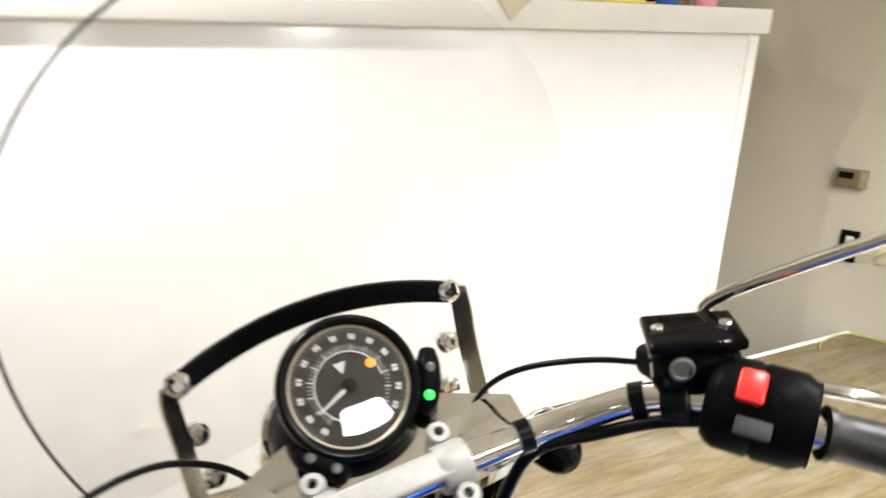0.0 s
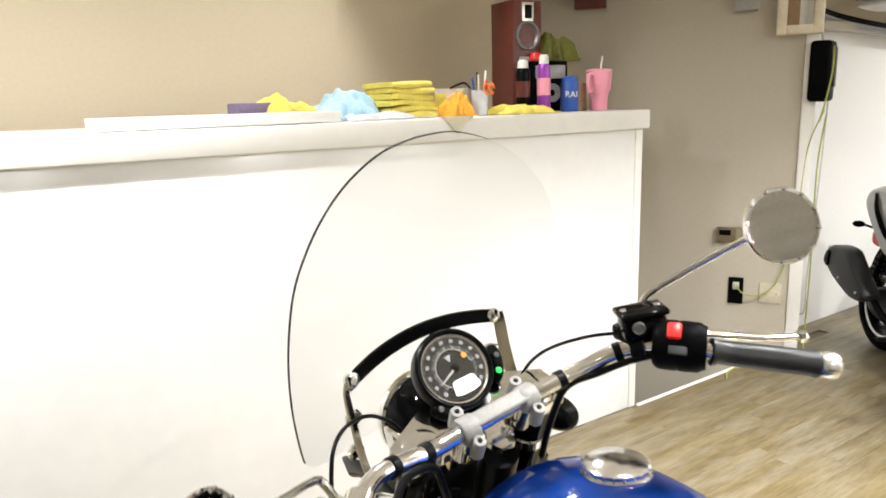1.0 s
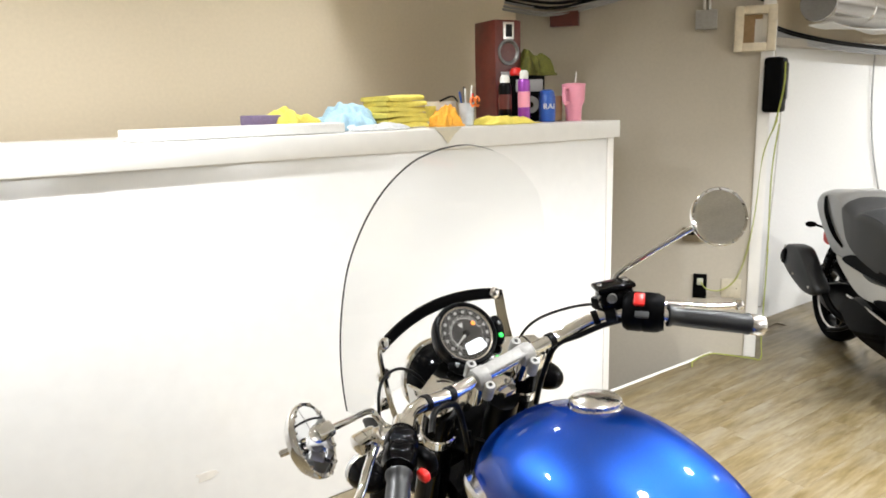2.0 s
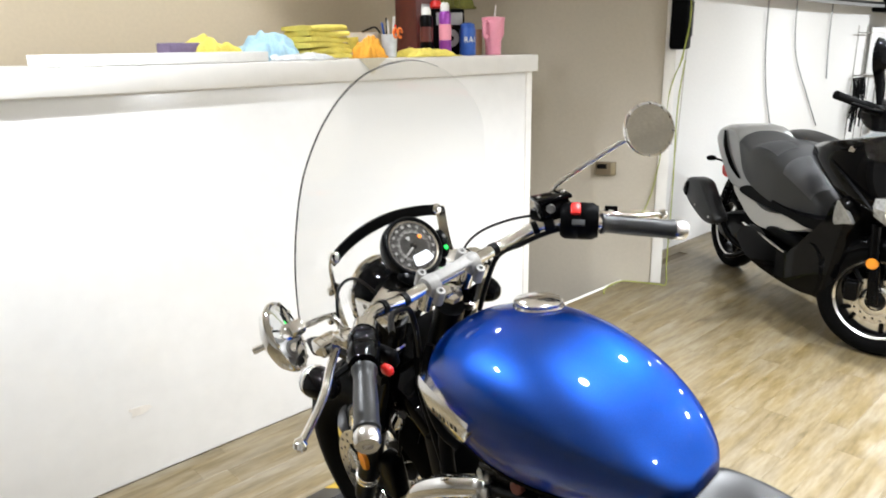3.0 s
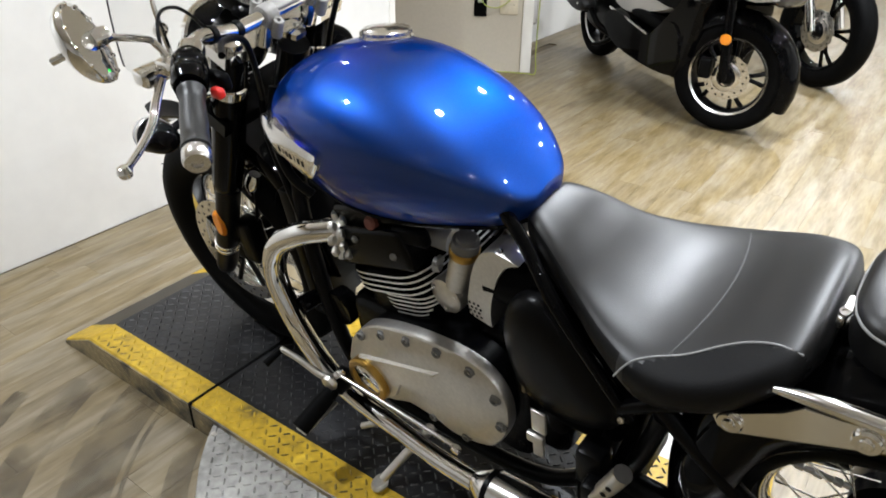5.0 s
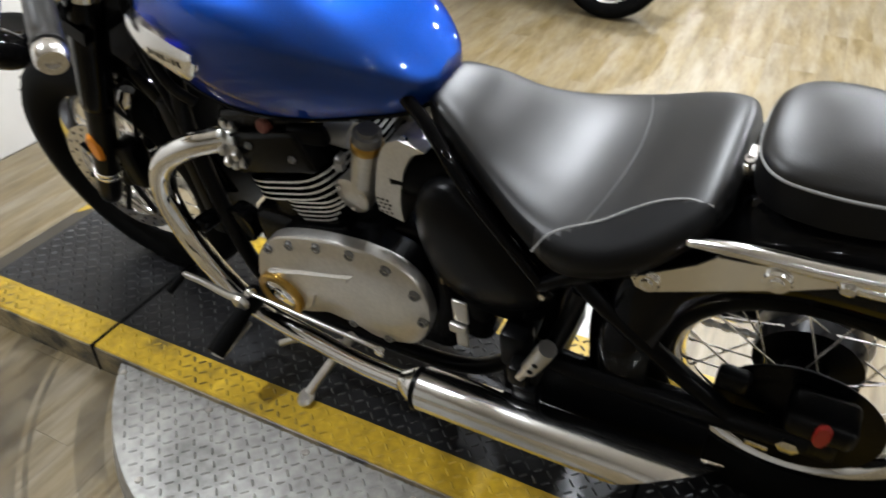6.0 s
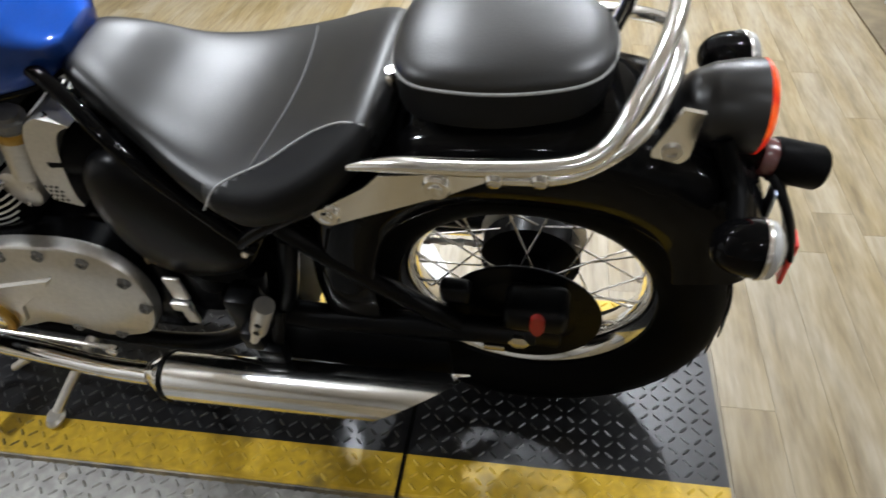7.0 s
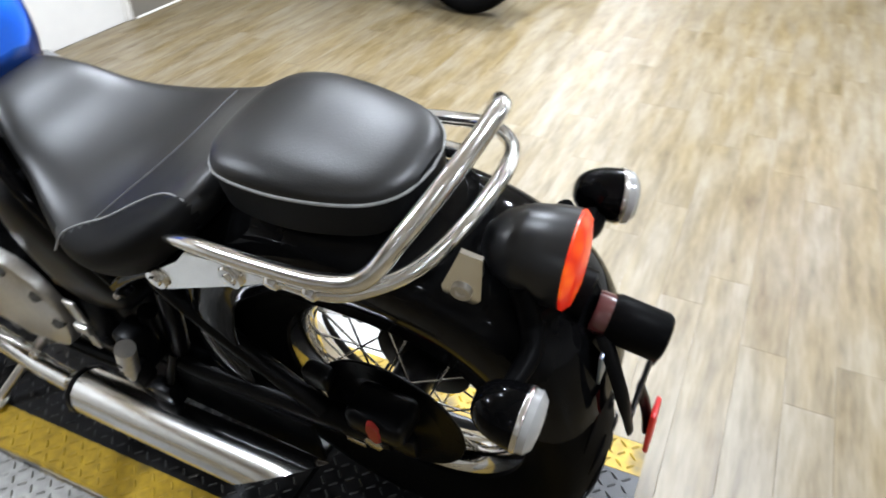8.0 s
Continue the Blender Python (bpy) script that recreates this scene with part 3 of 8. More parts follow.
# wire-spoked wheels
def wheel(name, y, w, r_out, hub_r, label):
    ax = pose(0, y, RR, 0, 90, 0)
    bm = B()
    r = 0.206
    lathe(bm, [(r + 0.012, -w * 0.78), (r + 0.014, -w * 0.70), (r - 0.002, -w * 0.58), (r - 0.012, -w * 0.40), (r - 0.020, -w * 0.15), (r - 0.021, 0.0), (r - 0.020, w * 0.15),
               (r - 0.012, w * 0.40), (r - 0.002, w * 0.58), (r + 0.014, w * 0.70), (r + 0.012, w * 0.78), (r + 0.006, w * 0.70), (r + 0.006, -w * 0.70), (r + 0.012, -w * 0.78)], ax, 56)
    wh = part(name, bm, M_CHROME, bike, label, 30)
    bm = B()
    h = r_out - r
    prof = [(r + 0.004, -w * 0.74), (r + 0.02, -w * 0.98), (r + h * 0.45, -w * 1.22), (r + h * 0.74, -w * 1.16), (r + h * 0.90, -w * 0.86), (r + h * 0.975, -w * 0.45), (r_out, 0)]
    prof += [(a, -b) for a, b in prof[-2::-1]]
    prof += [(r + 0.002, w * 0.5), (r + 0.002, -w * 0.5), (r + 0.004, -w * 0.74)]
    lathe(bm, prof, ax, 72)
    part("tyre", bm, M_RUBBER, wh, "black road tyre", 50)
    # tread grooves as raised shadow bars between blocks
    bm = B()
    for k in range(36):
        for s in (-1, 1):
            a = 2 * math.pi * (k + (0.5 if s > 0 else 0)) / 36
            pts = []
            for q in range(5):
                u = 0.18 + 0.78 * q / 4
                rr = r + h * (1.0 - 0.10 * u ** 2.2) + 0.0006
                b = a + 0.10 * u * u
                pts.append(ax @ vec(rr * math.cos(b), rr * math.sin(b), s * w * u))
            sweep(bm, [tuple(p) for p in pts], [0.0008, 0.0022, 0.0024, 0.0022, 0.0008], 4, 2)
    tagged(part("tread_groove", bm, M_BLACKS, wh), kind="stuff")
    bm = B()
    lathe(bm, [(0.012, -w * 1.15), (0.030, -w * 1.1), (0.030, -w * 0.85), (hub_r * 0.62, -w * 0.75), (hub_r * 0.62, -w * 0.62), (0.034, -w * 0.5), (0.034, w * 0.3), (hub_r, w * 0.42), (hub_r, w * 0.95), (hub_r * 0.8, w * 1.05), (0.012, w * 1.15)], ax, 32, cap=True)
    part("hub", bm, M_BLACKS, wh)
    for k in range(32):
        bm = B()
        s = -1 if k % 2 else 1
        a0 = 2 * math.pi * k / 32
        a1 = a0 + (0.62 if (k // 2) % 2 else -0.62)
        rh = hub_r * 0.58 if s < 0 else hub_r * 0.9
        p0 = ax @ vec(rh * math.cos(a1), rh * math.sin(a1), s * w * 0.66)
        p1 = ax @ vec((r - 0.018) * math.cos(a0), (r - 0.018) * math.sin(a0), s * w * 0.1)
        rod(bm, p0, p1, 0.0018, 6)
        rod(bm, p1.lerp(p0, 0.10), p1, 0.0032, 6)
        part("spoke", bm, M_BRUSH, wh)
    return wh, ax


rear, RAX = wheel("rear_wheel", RX, 0.066, 0.318, 0.085, "chrome wire-spoked rear wheel")
front, FAX = wheel("front_wheel", FX, 0.056, 0.318, 0.060, "chrome wire-spoked front wheel")


def disc(parent, ax, x, r, inner, material, label, holes=20, t=0.005):
    bm = B()
    lathe(bm, [(inner, x - t / 2), (r - 0.001, x - t / 2), (r, x), (r - 0.001, x + t / 2), (inner, x + t / 2), (inner, x - t / 2)], ax, 60)
    d = part("brake_disc", bm, material, parent, label, 30)
    bm = B()
    for k in range(holes * 2):
        a = 2 * math.pi * k / (holes * 2)
        rr = inner + (r - inner) * (0.32 if k % 2 else 0.70)
        for s in (-1, 1):
            lathe(bm, [(0, 0.0004), (0.0042, 0.0004), (0.0045, 0)], ax @ pose(rr * math.cos(a), rr * math.sin(a), x + s * t / 2) @ (Matrix.Identity(4) if s > 0 else pose(0, 0, 0, 180)), 8)
    tagged(part("disc_hole", bm, M_BLACKS, d), kind="stuff")
    return d


disc(rear, RAX, -0.078, 0.126, 0.088, M_BLACKS, "dark drilled rear brake disc", 16)
bm = B()
lathe(bm, [(0.090, -0.074), (0.088, -0.080), (0.03, -0.088), (0.018, -0.10), (0, -0.10)], RAX, 36)
part("disc_carrier", bm, M_BLACKS, rear)
for s in (-1, 1):
    disc(front, FAX, s * 0.070, 0.152, 0.112, M_BRUSH, "silver drilled front brake disc", 20)
    bm = B()
    for k in range(6):
        a = 2 * math.pi * k / 6
        rod(bm, FAX @ vec(0.03 * math.cos(a), 0.03 * math.sin(a), s * 0.06), FAX @ vec(0.115 * math.cos(a + 0.3), 0.115 * math.sin(a + 0.3), s * 0.070), 0.007, 8)
    part("disc_spider", bm, M_BLACKS, front)

# front fork: black stanchion shrouds, sliders, yokes
FD = vec(0, -0.325, 0.655).normalized()
FOOT = vec(0, FX - 0.005, RR - 0.01)


def fork_at(d):
    return FOOT + FD * d


for s in (-1, 1):
    o = vec(s * 0.108, 0, 0)
    bm = B()
    sweep(bm, [tuple(fork_at(d) + o) for d in (-0.02, 0.0, 0.08, 0.20, 0.335)], [0.018, 0.026, 0.028, 0.028, 0.028], 20, 3)
    leg = part("fork_leg", bm, M_BLACKS, bike, "black fork slider")
    bm = B()
    sweep(bm, [tuple(fork_at(d) + o) for d in (0.32, 0.34, 0.50, 0.66, 0.70)], [0.030, 0.034, 0.034, 0.034, 0.030], 20, 3)
    part("fork_shroud", bm, M_BLACKG, leg)
    bm = B()
    for d in (0.085, 0.10):
        lathe(bm, [(0.0285, -0.005), (0.0305, -0.004), (0.0305, 0.004), (0.0285, 0.005)], axis(fork_at(d) + o, FD), 24)
    part("clamp_band", bm, M_BRUSH, leg, "bright metal band round the fork")
    bm = B()
    refl = axis(fork_at(0.20) + o + vec(s * 0.028, -0.004, 0), (s, 0, 0))
    lathe(bm, [(0, 0.007), (0.02, 0.006), (0.024, 0.0), (0.024, -0.004)], refl @ Matrix.Diagonal((0.62, 1.5, 1, 1)), 24)
    part("side_reflector", bm, M_AMBER, leg, "amber side reflector")
    bm = B()
    c = fork_at(0.115) + vec(s * 0.085, -0.075, 0.01)
    box(bm, c, (0.05, 0.055, 0.12), 0.012, None, 3)
    part("brake_caliper", bm, M_BLACKS, leg)
    bm = B()
    lathe(bm, [(0.028, 0), (0.030, 0.002), (0.030, 0.014), (0.02, 0.018), (0, 0.018)], axis(fork_at(0.722) + o, FD), 24)
    part("fork_cap", bm, M_CHROME, leg)
bm = B()
plate(bm, [(-0.145, -0.03), (-0.145, 0.03), (-0.07, 0.035), (0, 0.0), (0.07, 0.035), (0.145, 0.03), (0.145, -0.03), (0.06, -0.070), (-0.06, -0.070)], 0.024, axis(fork_at(0.71), FD) @ pose(0, 0, 0, 0, 0, 180))
part("top_yoke", bm, M_CHROME, bike, "chromed top yoke")
bm = B()
plate(bm, [(-0.145, -0.03), (-0.145, 0.03), (0.145, 0.03), (0.145, -0.03), (0.06, -0.05), (-0.06, -0.05)], 0.03, axis(fork_at(0.54), FD) @ pose(0, 0, 0, 0, 0, 180))
part("lower_yoke", bm, M_BLACKS, bike)
bm = B()
rod(bm, fork_at(0.52) + vec(0, -0.045, -0.02), fork_at(0.70) + vec(0, -0.045, -0.02), 0.03, 20)
part("steering_head", bm, M_BLACKS, bike)
bm = B()
lathe(bm, [(0.024, 0), (0.024, 0.012), (0.016, 0.016), (0, 0.016)], axis(fork_at(0.722) + vec(0, -0.04, -0.018), FD), 6)
part("steering_nut", bm, M_CHROME, bike)

# handlebar
BAR = [(-0.396, 0.888, 0.967), (-0.350, 0.946, 0.986), (-0.318, 0.988, 0.999), (-0.285, 1.030, 1.011), (-0.245, 1.072, 1.022), (-0.205, 1.098, 1.018), (-0.135, 1.118, 0.998), (-0.07, 1.122, 0.996), (0, 1.122, 0.996),
       (0.07, 1.122, 0.996), (0.135, 1.113, 1.000), (0.200, 1.080, 1.018), (0.245, 1.025, 1.024), (0.285, 0.974, 1.010), (0.335, 0.928, 0.992), (0.392, 0.884, 0.972)]
bm = B()
sweep(bm, BAR, 0.0125, 18, 8)
bar = part("handlebar", bm, M_CHROME, bike, "chromed swept-back handlebar", 60)
RN = vec(0, -0.50, 0.866)      # the clamp bolts point up and back
for x0 in (-0.062, 0.044):
    bm = B()
    c = vec(x0, 1.122, 0.996)
    lathe(bm, [(0.0128, -0.013), (0.0185, -0.013), (0.020, -0.010), (0.020, 0.010), (0.0185, 0.013), (0.0128, 0.013)], axis(c, (1, 0, 0)), 28)
    for q in (-0.027, 0.027):
        lathe(bm, [(0.0100, -0.024), (0.0102, 0.006), (0.0085, 0.010), (0.0042, 0.0105), (0.0036, 0.004), (0, 0.004)], axis(c + vec(0, 0.866, 0.5) * q, RN), 18)
    ri = part("riser", bm, M_CLAMP, bar, "satin silver handlebar clamp")
    bm = B()
    rod(bm, c - RN * 0.012, c - RN * 0.062, 0.016, 18)
    part("riser_post", bm, M_CHROME, ri)
    for q in (-0.027, 0.027):
        bm = B()
        lathe(bm, [(0.0042, 0.0062), (0.0030, 0.0072), (0, 0.0072)], axis(c + vec(0, 0.866, 0.5) * q, RN), 6)
        part("bolt_socket", bm, M_BLACKS, ri)
bm = B()
box(bm, (-0.009, 0, 0.0130), (0.104, 0.024, 0.010), 0.004, Matrix.Translation((0, 1.122, 0.996)) @ pose(0, 0, 0, 30, 0, 0), 3)
part("clamp_bridge", bm, M_CLAMP, bar)


def bar_at(x):
    P = spline(BAR, 8)
    return Vector([float(np.interp(x, [p[0] for p in P], [p[k] for p in P])) for k in range(3)])


for s in (-1, 1):
    hx_, gx_, lx_ = (0.252, 0.278, 0.218) if s > 0 else (0.290, 0.316, 0.258)
    a, b = bar_at(s * gx_), bar_at(s * 0.388)
    d = (b - a).normalized()
    bm = B()
    L = (b - a).length
    lathe(bm, [(0.014, 0.0), (0.0205, 0.001), (0.0205, 0.006), (0.0175, 0.010), (0.0178, 0.03), (0.0188, L * 0.55), (0.0185, L - 0.012), (0.0200, L - 0.008), (0.0200, L - 0.002), (0.0125, L)], axis(a, d), 24)
    grip = part("grip", bm, M_GRIP, bar, "black rubber handlebar grip")
    bm = B()
    lathe(bm, [(0.0170, 0.0), (0.0195, 0.004), (0.0195, 0.020), (0.0165, 0.025), (0.008, 0.025), (0.007, 0.021), (0, 0.021)], axis(b, d), 24)
    part("bar_end", bm, M_BRUSH, bar, "bright metal bar-end weight")
    # switch housing
    c = bar_at(s * hx_)
    d2 = (bar_at(s * (hx_ + 0.018)) - bar_at(s * (hx_ - 0.018))).normalized()
    sw = axis(c, d2)
    bm = B()
    lathe(bm, [(0.012, -0.036), (0.026, -0.036), (0.0300, -0.032), (0.0330, -0.026), (0.0335, -0.003), (0.0322, -0.001), (0.0322, 0.001), (0.0335, 0.003), (0.0330, 0.028), (0.0290, 0.036), (0.0290, 0.039), (0.012, 0.039)], sw @ (Matrix.Diagonal((1.0, 1.14, 1, 1)) if s > 0 else Matrix.Diagonal((0.80, 0.86, 0.9, 1))), 28)
    hs = part("switch_housing", bm, M_BLACKP if s > 0 else M_BLACKG, bar, "black switch housing")
    back = vec(0, -0.8, 0.55).normalized()
    back = (back - d2 * back.dot(d2)).normalized()
    up = d2.cross(back) * s
    up = up if up.z > 0 else -up

    def knob(name, du, dv, size, material, label, h=0.035):
        bm = B()
        q = Matrix((d2 * s, up, back * 1.0)).transposed().to_4x4()
        if q.determinant() < 0:
            q = Matrix((-d2 * s, up, back)).transposed().to_4x4()
        box(bm, (0, 0, 0), size, min(size) * 0.3, Matrix.Translation(c + d2 * s * du * s + up * dv + back * h) @ q)
        return part(name, bm, material, hs, label)

    if s > 0:
        knob("stop_switch", -0.006, 0.006, (0.020, 0.025, 0.012), M_RED, "red stop switch")
        knob("button", 0.000, -0.022, (0.025, 0.013, 0.006), M_BUTTON, "grey oval starter button", 0.031)
        knob("switch_mark", 0.019, 0.006, (0.012, 0.003, 0.0015), M_BUTTON, "pale switch marking", 0.0345)
    else:
        bm = B()
        box(bm, (-0.284, 0.978, 0.986), (0.014, 0.022, 0.016), 0.005, None, 3)
        part("horn_button", bm, M_RED, hs, "red signal cancel button")
        bm = B()
        box(bm, (-0.262, 1.004, 0.990), (0.020, 0.046, 0.030), 0.008, None, 3)
        part("switch_block", bm, M_BLACKP, hs, "black side switch block")
        for q in ((-0.2505, 1.000, 0.992), (-0.2505, 1.016, 0.992)):
            bm = B()
            box(bm, q, (0.003, 0.008, 0.010), 0.001)
            part("switch_mark", bm, M_GREYB, hs, "pale switch marking")
    # lever, its bracket and the fluid pot
    q = bar_at(s * lx_)
    bm = B()
    lathe(bm, [(0.0135, -0.010), (0.021, -0.010), (0.021, 0.010), (0.0135, 0.010)], axis(q, (bar_at(s * (lx_ + 0.012)) - bar_at(s * (lx_ - 0.012))).normalized()), 20)
    box(bm, q + (vec(0.012, 0.028, 0.012) if s > 0 else vec(-0.020, 0.028, -0.016)), (0.032, 0.045, 0.026), 0.006)
    lb = part("lever_bracket", bm, M_BLACKS if s > 0 else M_CHROME, bar)
    bm = B()
    tip = vec(0.452, 0.952, 0.972) if s > 0 else vec(-0.450, 0.989, 0.945)
    way = [tuple(q + vec(0.018, 0.045, 0.0)), tuple(q + vec(0.055, 0.040, -0.004)), (0.325, 1.020, 1.010), (0.395, 0.978, 0.985)] if s > 0 else [(-0.292, 1.108, 0.985), (-0.318, 1.098, 0.962), (-0.350, 1.073, 0.944), (-0.400, 1.030, 0.942)]
    sweep(bm, way + [tuple(tip)], [0.0085, 0.008, 0.0075, 0.0072, 0.0065], 14, 6, flat=0.75)
    lathe(bm, [(0, 0.011), (0.008, 0.008), (0.011, 0), (0.008, -0.008), (0, -0.011)], Matrix.Translation(tip), 16)
    part("clutch_lever" if s < 0 else "brake_lever", bm, M_CHROME, lb, "polished hand lever")
# brake fluid pot with its sight glass
POT = pose(0.236, 1.066, 1.052, -6, 0, -30)
bm = B()
box(bm, (0, 0, -0.002), (0.066, 0.054, 0.040), 0.012, POT, 3)
box(bm, (0, 0, 0.020), (0.072, 0.058, 0.010), 0.004, POT, 3)
pot = part("brake_fluid_pot", bm, M_BLACKG, bar, "gloss black brake fluid reservoir")
bm = B()
lathe(bm, [(0.0095, 0), (0.0095, 0.003), (0.0075, 0.004), (0.0065, 0.001), (0, 0.001)], POT @ axis(vec(-0.013, -0.027, 0.004), (0, -1, 0)), 20)
part("sight_glass", bm, M_CAST, pot, "small round dull-rimmed sight glass")
for u in (-0.03, 0.03):
    bm = B()
    bolt(bm, POT @ vec(u * 0.85, 0.0, 0.0245), POT.to_3x3() @ vec(0, 0, 1), 0.005, 0.003)
    part("lid_screw", bm, M_BRUSH, pot)
# left clutch bracket cover
bm = B()
box(bm, (-0.298, 1.122, 0.992), (0.046, 0.036, 0.028), 0.007, None, 3)
part("clutch_switch", bm, M_CHROME, bar, "polished clutch bracket cover")

# mirrors on their stems
for s in (-1, 1):
    if s > 0:
        c, face, stem = vec(0.352, 0.908, 1.191), vec(-0.42, -0.86, 0.33), [(0.262, 1.092, 1.040), (0.265, 1.090, 1.066), (0.280, 1.075, 1.088), (0.33, 0.985, 1.150), (0.352, 0.925, 1.185)]
    else:
        c, face, stem = vec(-0.423, 0.990, 1.116), vec(0.740, -0.610, 0.285), [(-0.268, 1.100, 1.000), (-0.276, 1.114, 1.030), (-0.288, 1.112, 1.045), (-0.345, 1.055, 1.080), (-0.402, 1.004, 1.112)]
    face.normalize()
    ax = axis(c, face)
    bm = B()
    lathe(bm, [(0.0465, 0.002), (0.0505, 0.003), (0.0520, 0.0), (0.0510, -0.006), (0.044, -0.016), (0.030, -0.024), (0.012, -0.028), (0, -0.0285)], ax, 44)
    for k in range(12):
        a = 2 * math.pi * (k + 0.5) / 12
        lathe(bm, [(0, 0.0025), (0.002, 0.002), (0.003, 0)], ax @ pose(0.049 * math.cos(a), 0.049 * math.sin(a), 0.003), 8)
    mir = part("mirror", bm, M_CHROME, bar, "round chrome rear-view mirror")
    bm = B()
    lathe(bm, [(0, 0.0022), (0.047, 0.0018)], ax, 44)
    part("mirror_glass", bm, M_MIRROR, mir, "", 60)
    bm = B()
    sweep(bm, stem, 0.0055, 12, 6)
    end = Vector(stem[-1])
    lathe(bm, [(0.011, -0.012), (0.013, 0), (0.010, 0.010), (0, 0.012)], axis(end, (c - face * 0.02 - end).normalized()), 14)
    if s < 0:
        rod(bm, c - face * 0.026, c - face * 0.052, 0.005, 10)
    part("mirror_stem", bm, M_CHROME, mir)
    bm = B()
    lathe(bm, [(0.012, -0.018), (0.013, 0.0), (0.009, 0.006), (0.0055, 0.006)], Matrix.Translation(stem[0]), 12)
    part("stem_nut", bm, M_BLACKS, mir)
# black ties round the bar, and the wires they hold
for x in (-0.132, 0.108, 0.196, -0.19):
    p = bar_at(x)
    bm = B()
    lathe(bm, [(0.0128, -0.006), (0.0145, -0.006), (0.0145, 0.006), (0.0128, 0.006)], axis(p, (bar_at(x + 0.01) - bar_at(x - 0.01)).normalized()), 18)
    part("cable_tie", bm, M_BLACKS, bar)


def cable(name, pts, r, material=None, parent=bike, label=""):
    bm = B()
    sweep(bm, pts, r, 10, 8)
    return part(name, bm, material or M_BLACKS, parent, label)


cable("throttle_cable", [(0.235, 1.085, 1.032), (0.19, 1.135, 1.030), (0.14, 1.185, 1.012), (0.11, 1.215, 0.975), (0.09, 1.22, 0.92)], 0.0028)
cable("switch_wire", [(0.235, 1.02, 1.018), (0.20, 1.06, 1.008), (0.16, 1.09, 0.995), (0.112, 1.112, 0.985), (0.085, 1.13, 0.93), (0.08, 1.16, 0.86)], 0.0055)
cable("switch_wire", [(-0.24, 1.01, 1.018), (-0.19, 1.075, 1.008), (-0.134, 1.105, 0.983), (-0.12, 1.115, 0.93), (-0.10, 1.15, 0.85)], 0.0055)
cable("clutch_cable", [(-0.275, 1.115, 1.000), (-0.245, 1.150, 1.045), (-0.205, 1.185, 1.050), (-0.150, 1.225, 1.020), (-0.10, 1.25, 0.95), (-0.08, 1.23, 0.83)], 0.0030)
cable("brake_hose", [(0.225, 1.05, 1.04), (0.17, 1.13, 0.985), (0.13, 1.2, 0.93), (0.105, 1.27, 0.80), (0.12, 1.36, 0.60), (0.11, 1.41, 0.46)], 0.005)

# the single round instrument
GC, GN = vec(0.0, 1.236, 1.026), vec(0, -0.80, 0.60).normalized()
GX = vec(1, 0, 0)
GY = GN.cross(GX)
GM = Matrix((GX, GY, GN)).transposed().to_4x4()
GM.translation = GC
bm = B()
lathe(bm, [(0.0545, 0.0015), (0.0575, 0.005), (0.061, 0.006), (0.0645, 0.003), (0.0655, -0.004), (0.0645, -0.022), (0.056, -0.042), (0.035, -0.054), (0, -0.056)], GM, 56)
gauge = part("instrument", bm, M_BLACKS, bike, "round black speedometer with lit display")
M_DIAL = mat("dark_bronze_dial", (0.022, 0.020, 0.018), 0.45, 0.0, grain=200, vary=0.25, spec=0.10)
M_INK = mat("white_dial_ink", (0.42, 0.41, 0.39), 0.6, bump=0)
bm = B()
lathe(bm, [(0, -0.001), (0.058, -0.001)], GM, 48)
part("dial_face", bm, M_DIAL, gauge, "dark bronze dial face")
bm = B()
lathe(bm, [(0.0550, 0.0022), (0.0540, 0.0005), (0.0528, -0.0002), (0.0528, -0.0012)], GM, 56)
part("dial_ring", bm, mat("pale_bezel_ring", (0.42, 0.36, 0.28), 0.4, 0.5), gauge)
bm = B()
for k in range(13):
    a = radians(222 - k * 264 / 12)
    q = GM @ pose(0.0445 * math.cos(a), 0.0445 * math.sin(a), 0.0006, 0, 0, math.degrees(a) - 90)
    box(bm, (-0.0016, 0, 0), (0.0026, 0.0052, 0.0006), 0, q)
    box(bm, (0.0018, 0, 0), (0.0026, 0.0052, 0.0006), 0, q)
part("scale_figures", bm, M_INK, gauge, "pale bars for the scale's figures")
bm = B()
for k in range(49):
    a = radians(222 - k * 264 / 48)
    big = k % 4 == 0
    q = GM @ pose(0.0350 * math.cos(a), 0.0350 * math.sin(a), 0.0004, 0, 0, math.degrees(a) - 90)
    box(bm, (0, 0, 0), (0.0012 if big else 0.0007, 0.0060 if big else 0.0032, 0.0005), 0, q)
    q = GM @ pose(0.0505 * math.cos(a), 0.0505 * math.sin(a), 0.0004, 0, 0, math.degrees(a) - 90)
    box(bm, (0, 0, 0), (0.0006, 0.002, 0.0005), 0, q)
lathe(bm, [(0.0304, 0.0002), (0.0312, 0.0006), (0.0320, 0.0002)], GM, 48, 0.733)
part("scale_ticks", bm, M_INK, gauge)
bm = B()
plate(bm, [(-0.006, 0.006), (0.006, 0.006), (0, -0.005)], 0.0008, GM @ pose(-0.002, 0.0165, 0.0008))
part("dial_mark", bm, M_INK, gauge, "plain pale triangle on the dial")
bm = B()
a = radians(204)
q = GM @ pose(0, 0, 0.004, 0, 0, math.degrees(a) - 90)
loft(bm, [[q @ vec(x, y, z) for x, y in ((-0.0022, -0.006), (0.0022, -0.006), (0.0010, 0.036), (-0.0010, 0.036))] for z in (0, 0.0012)])
part("needle", bm, M_INK, gauge, "white needle")
bm = B()
lathe(bm, [(0.0065, 0.0), (0.0065, 0.005), (0.004, 0.007), (0, 0.007)], GM, 20)
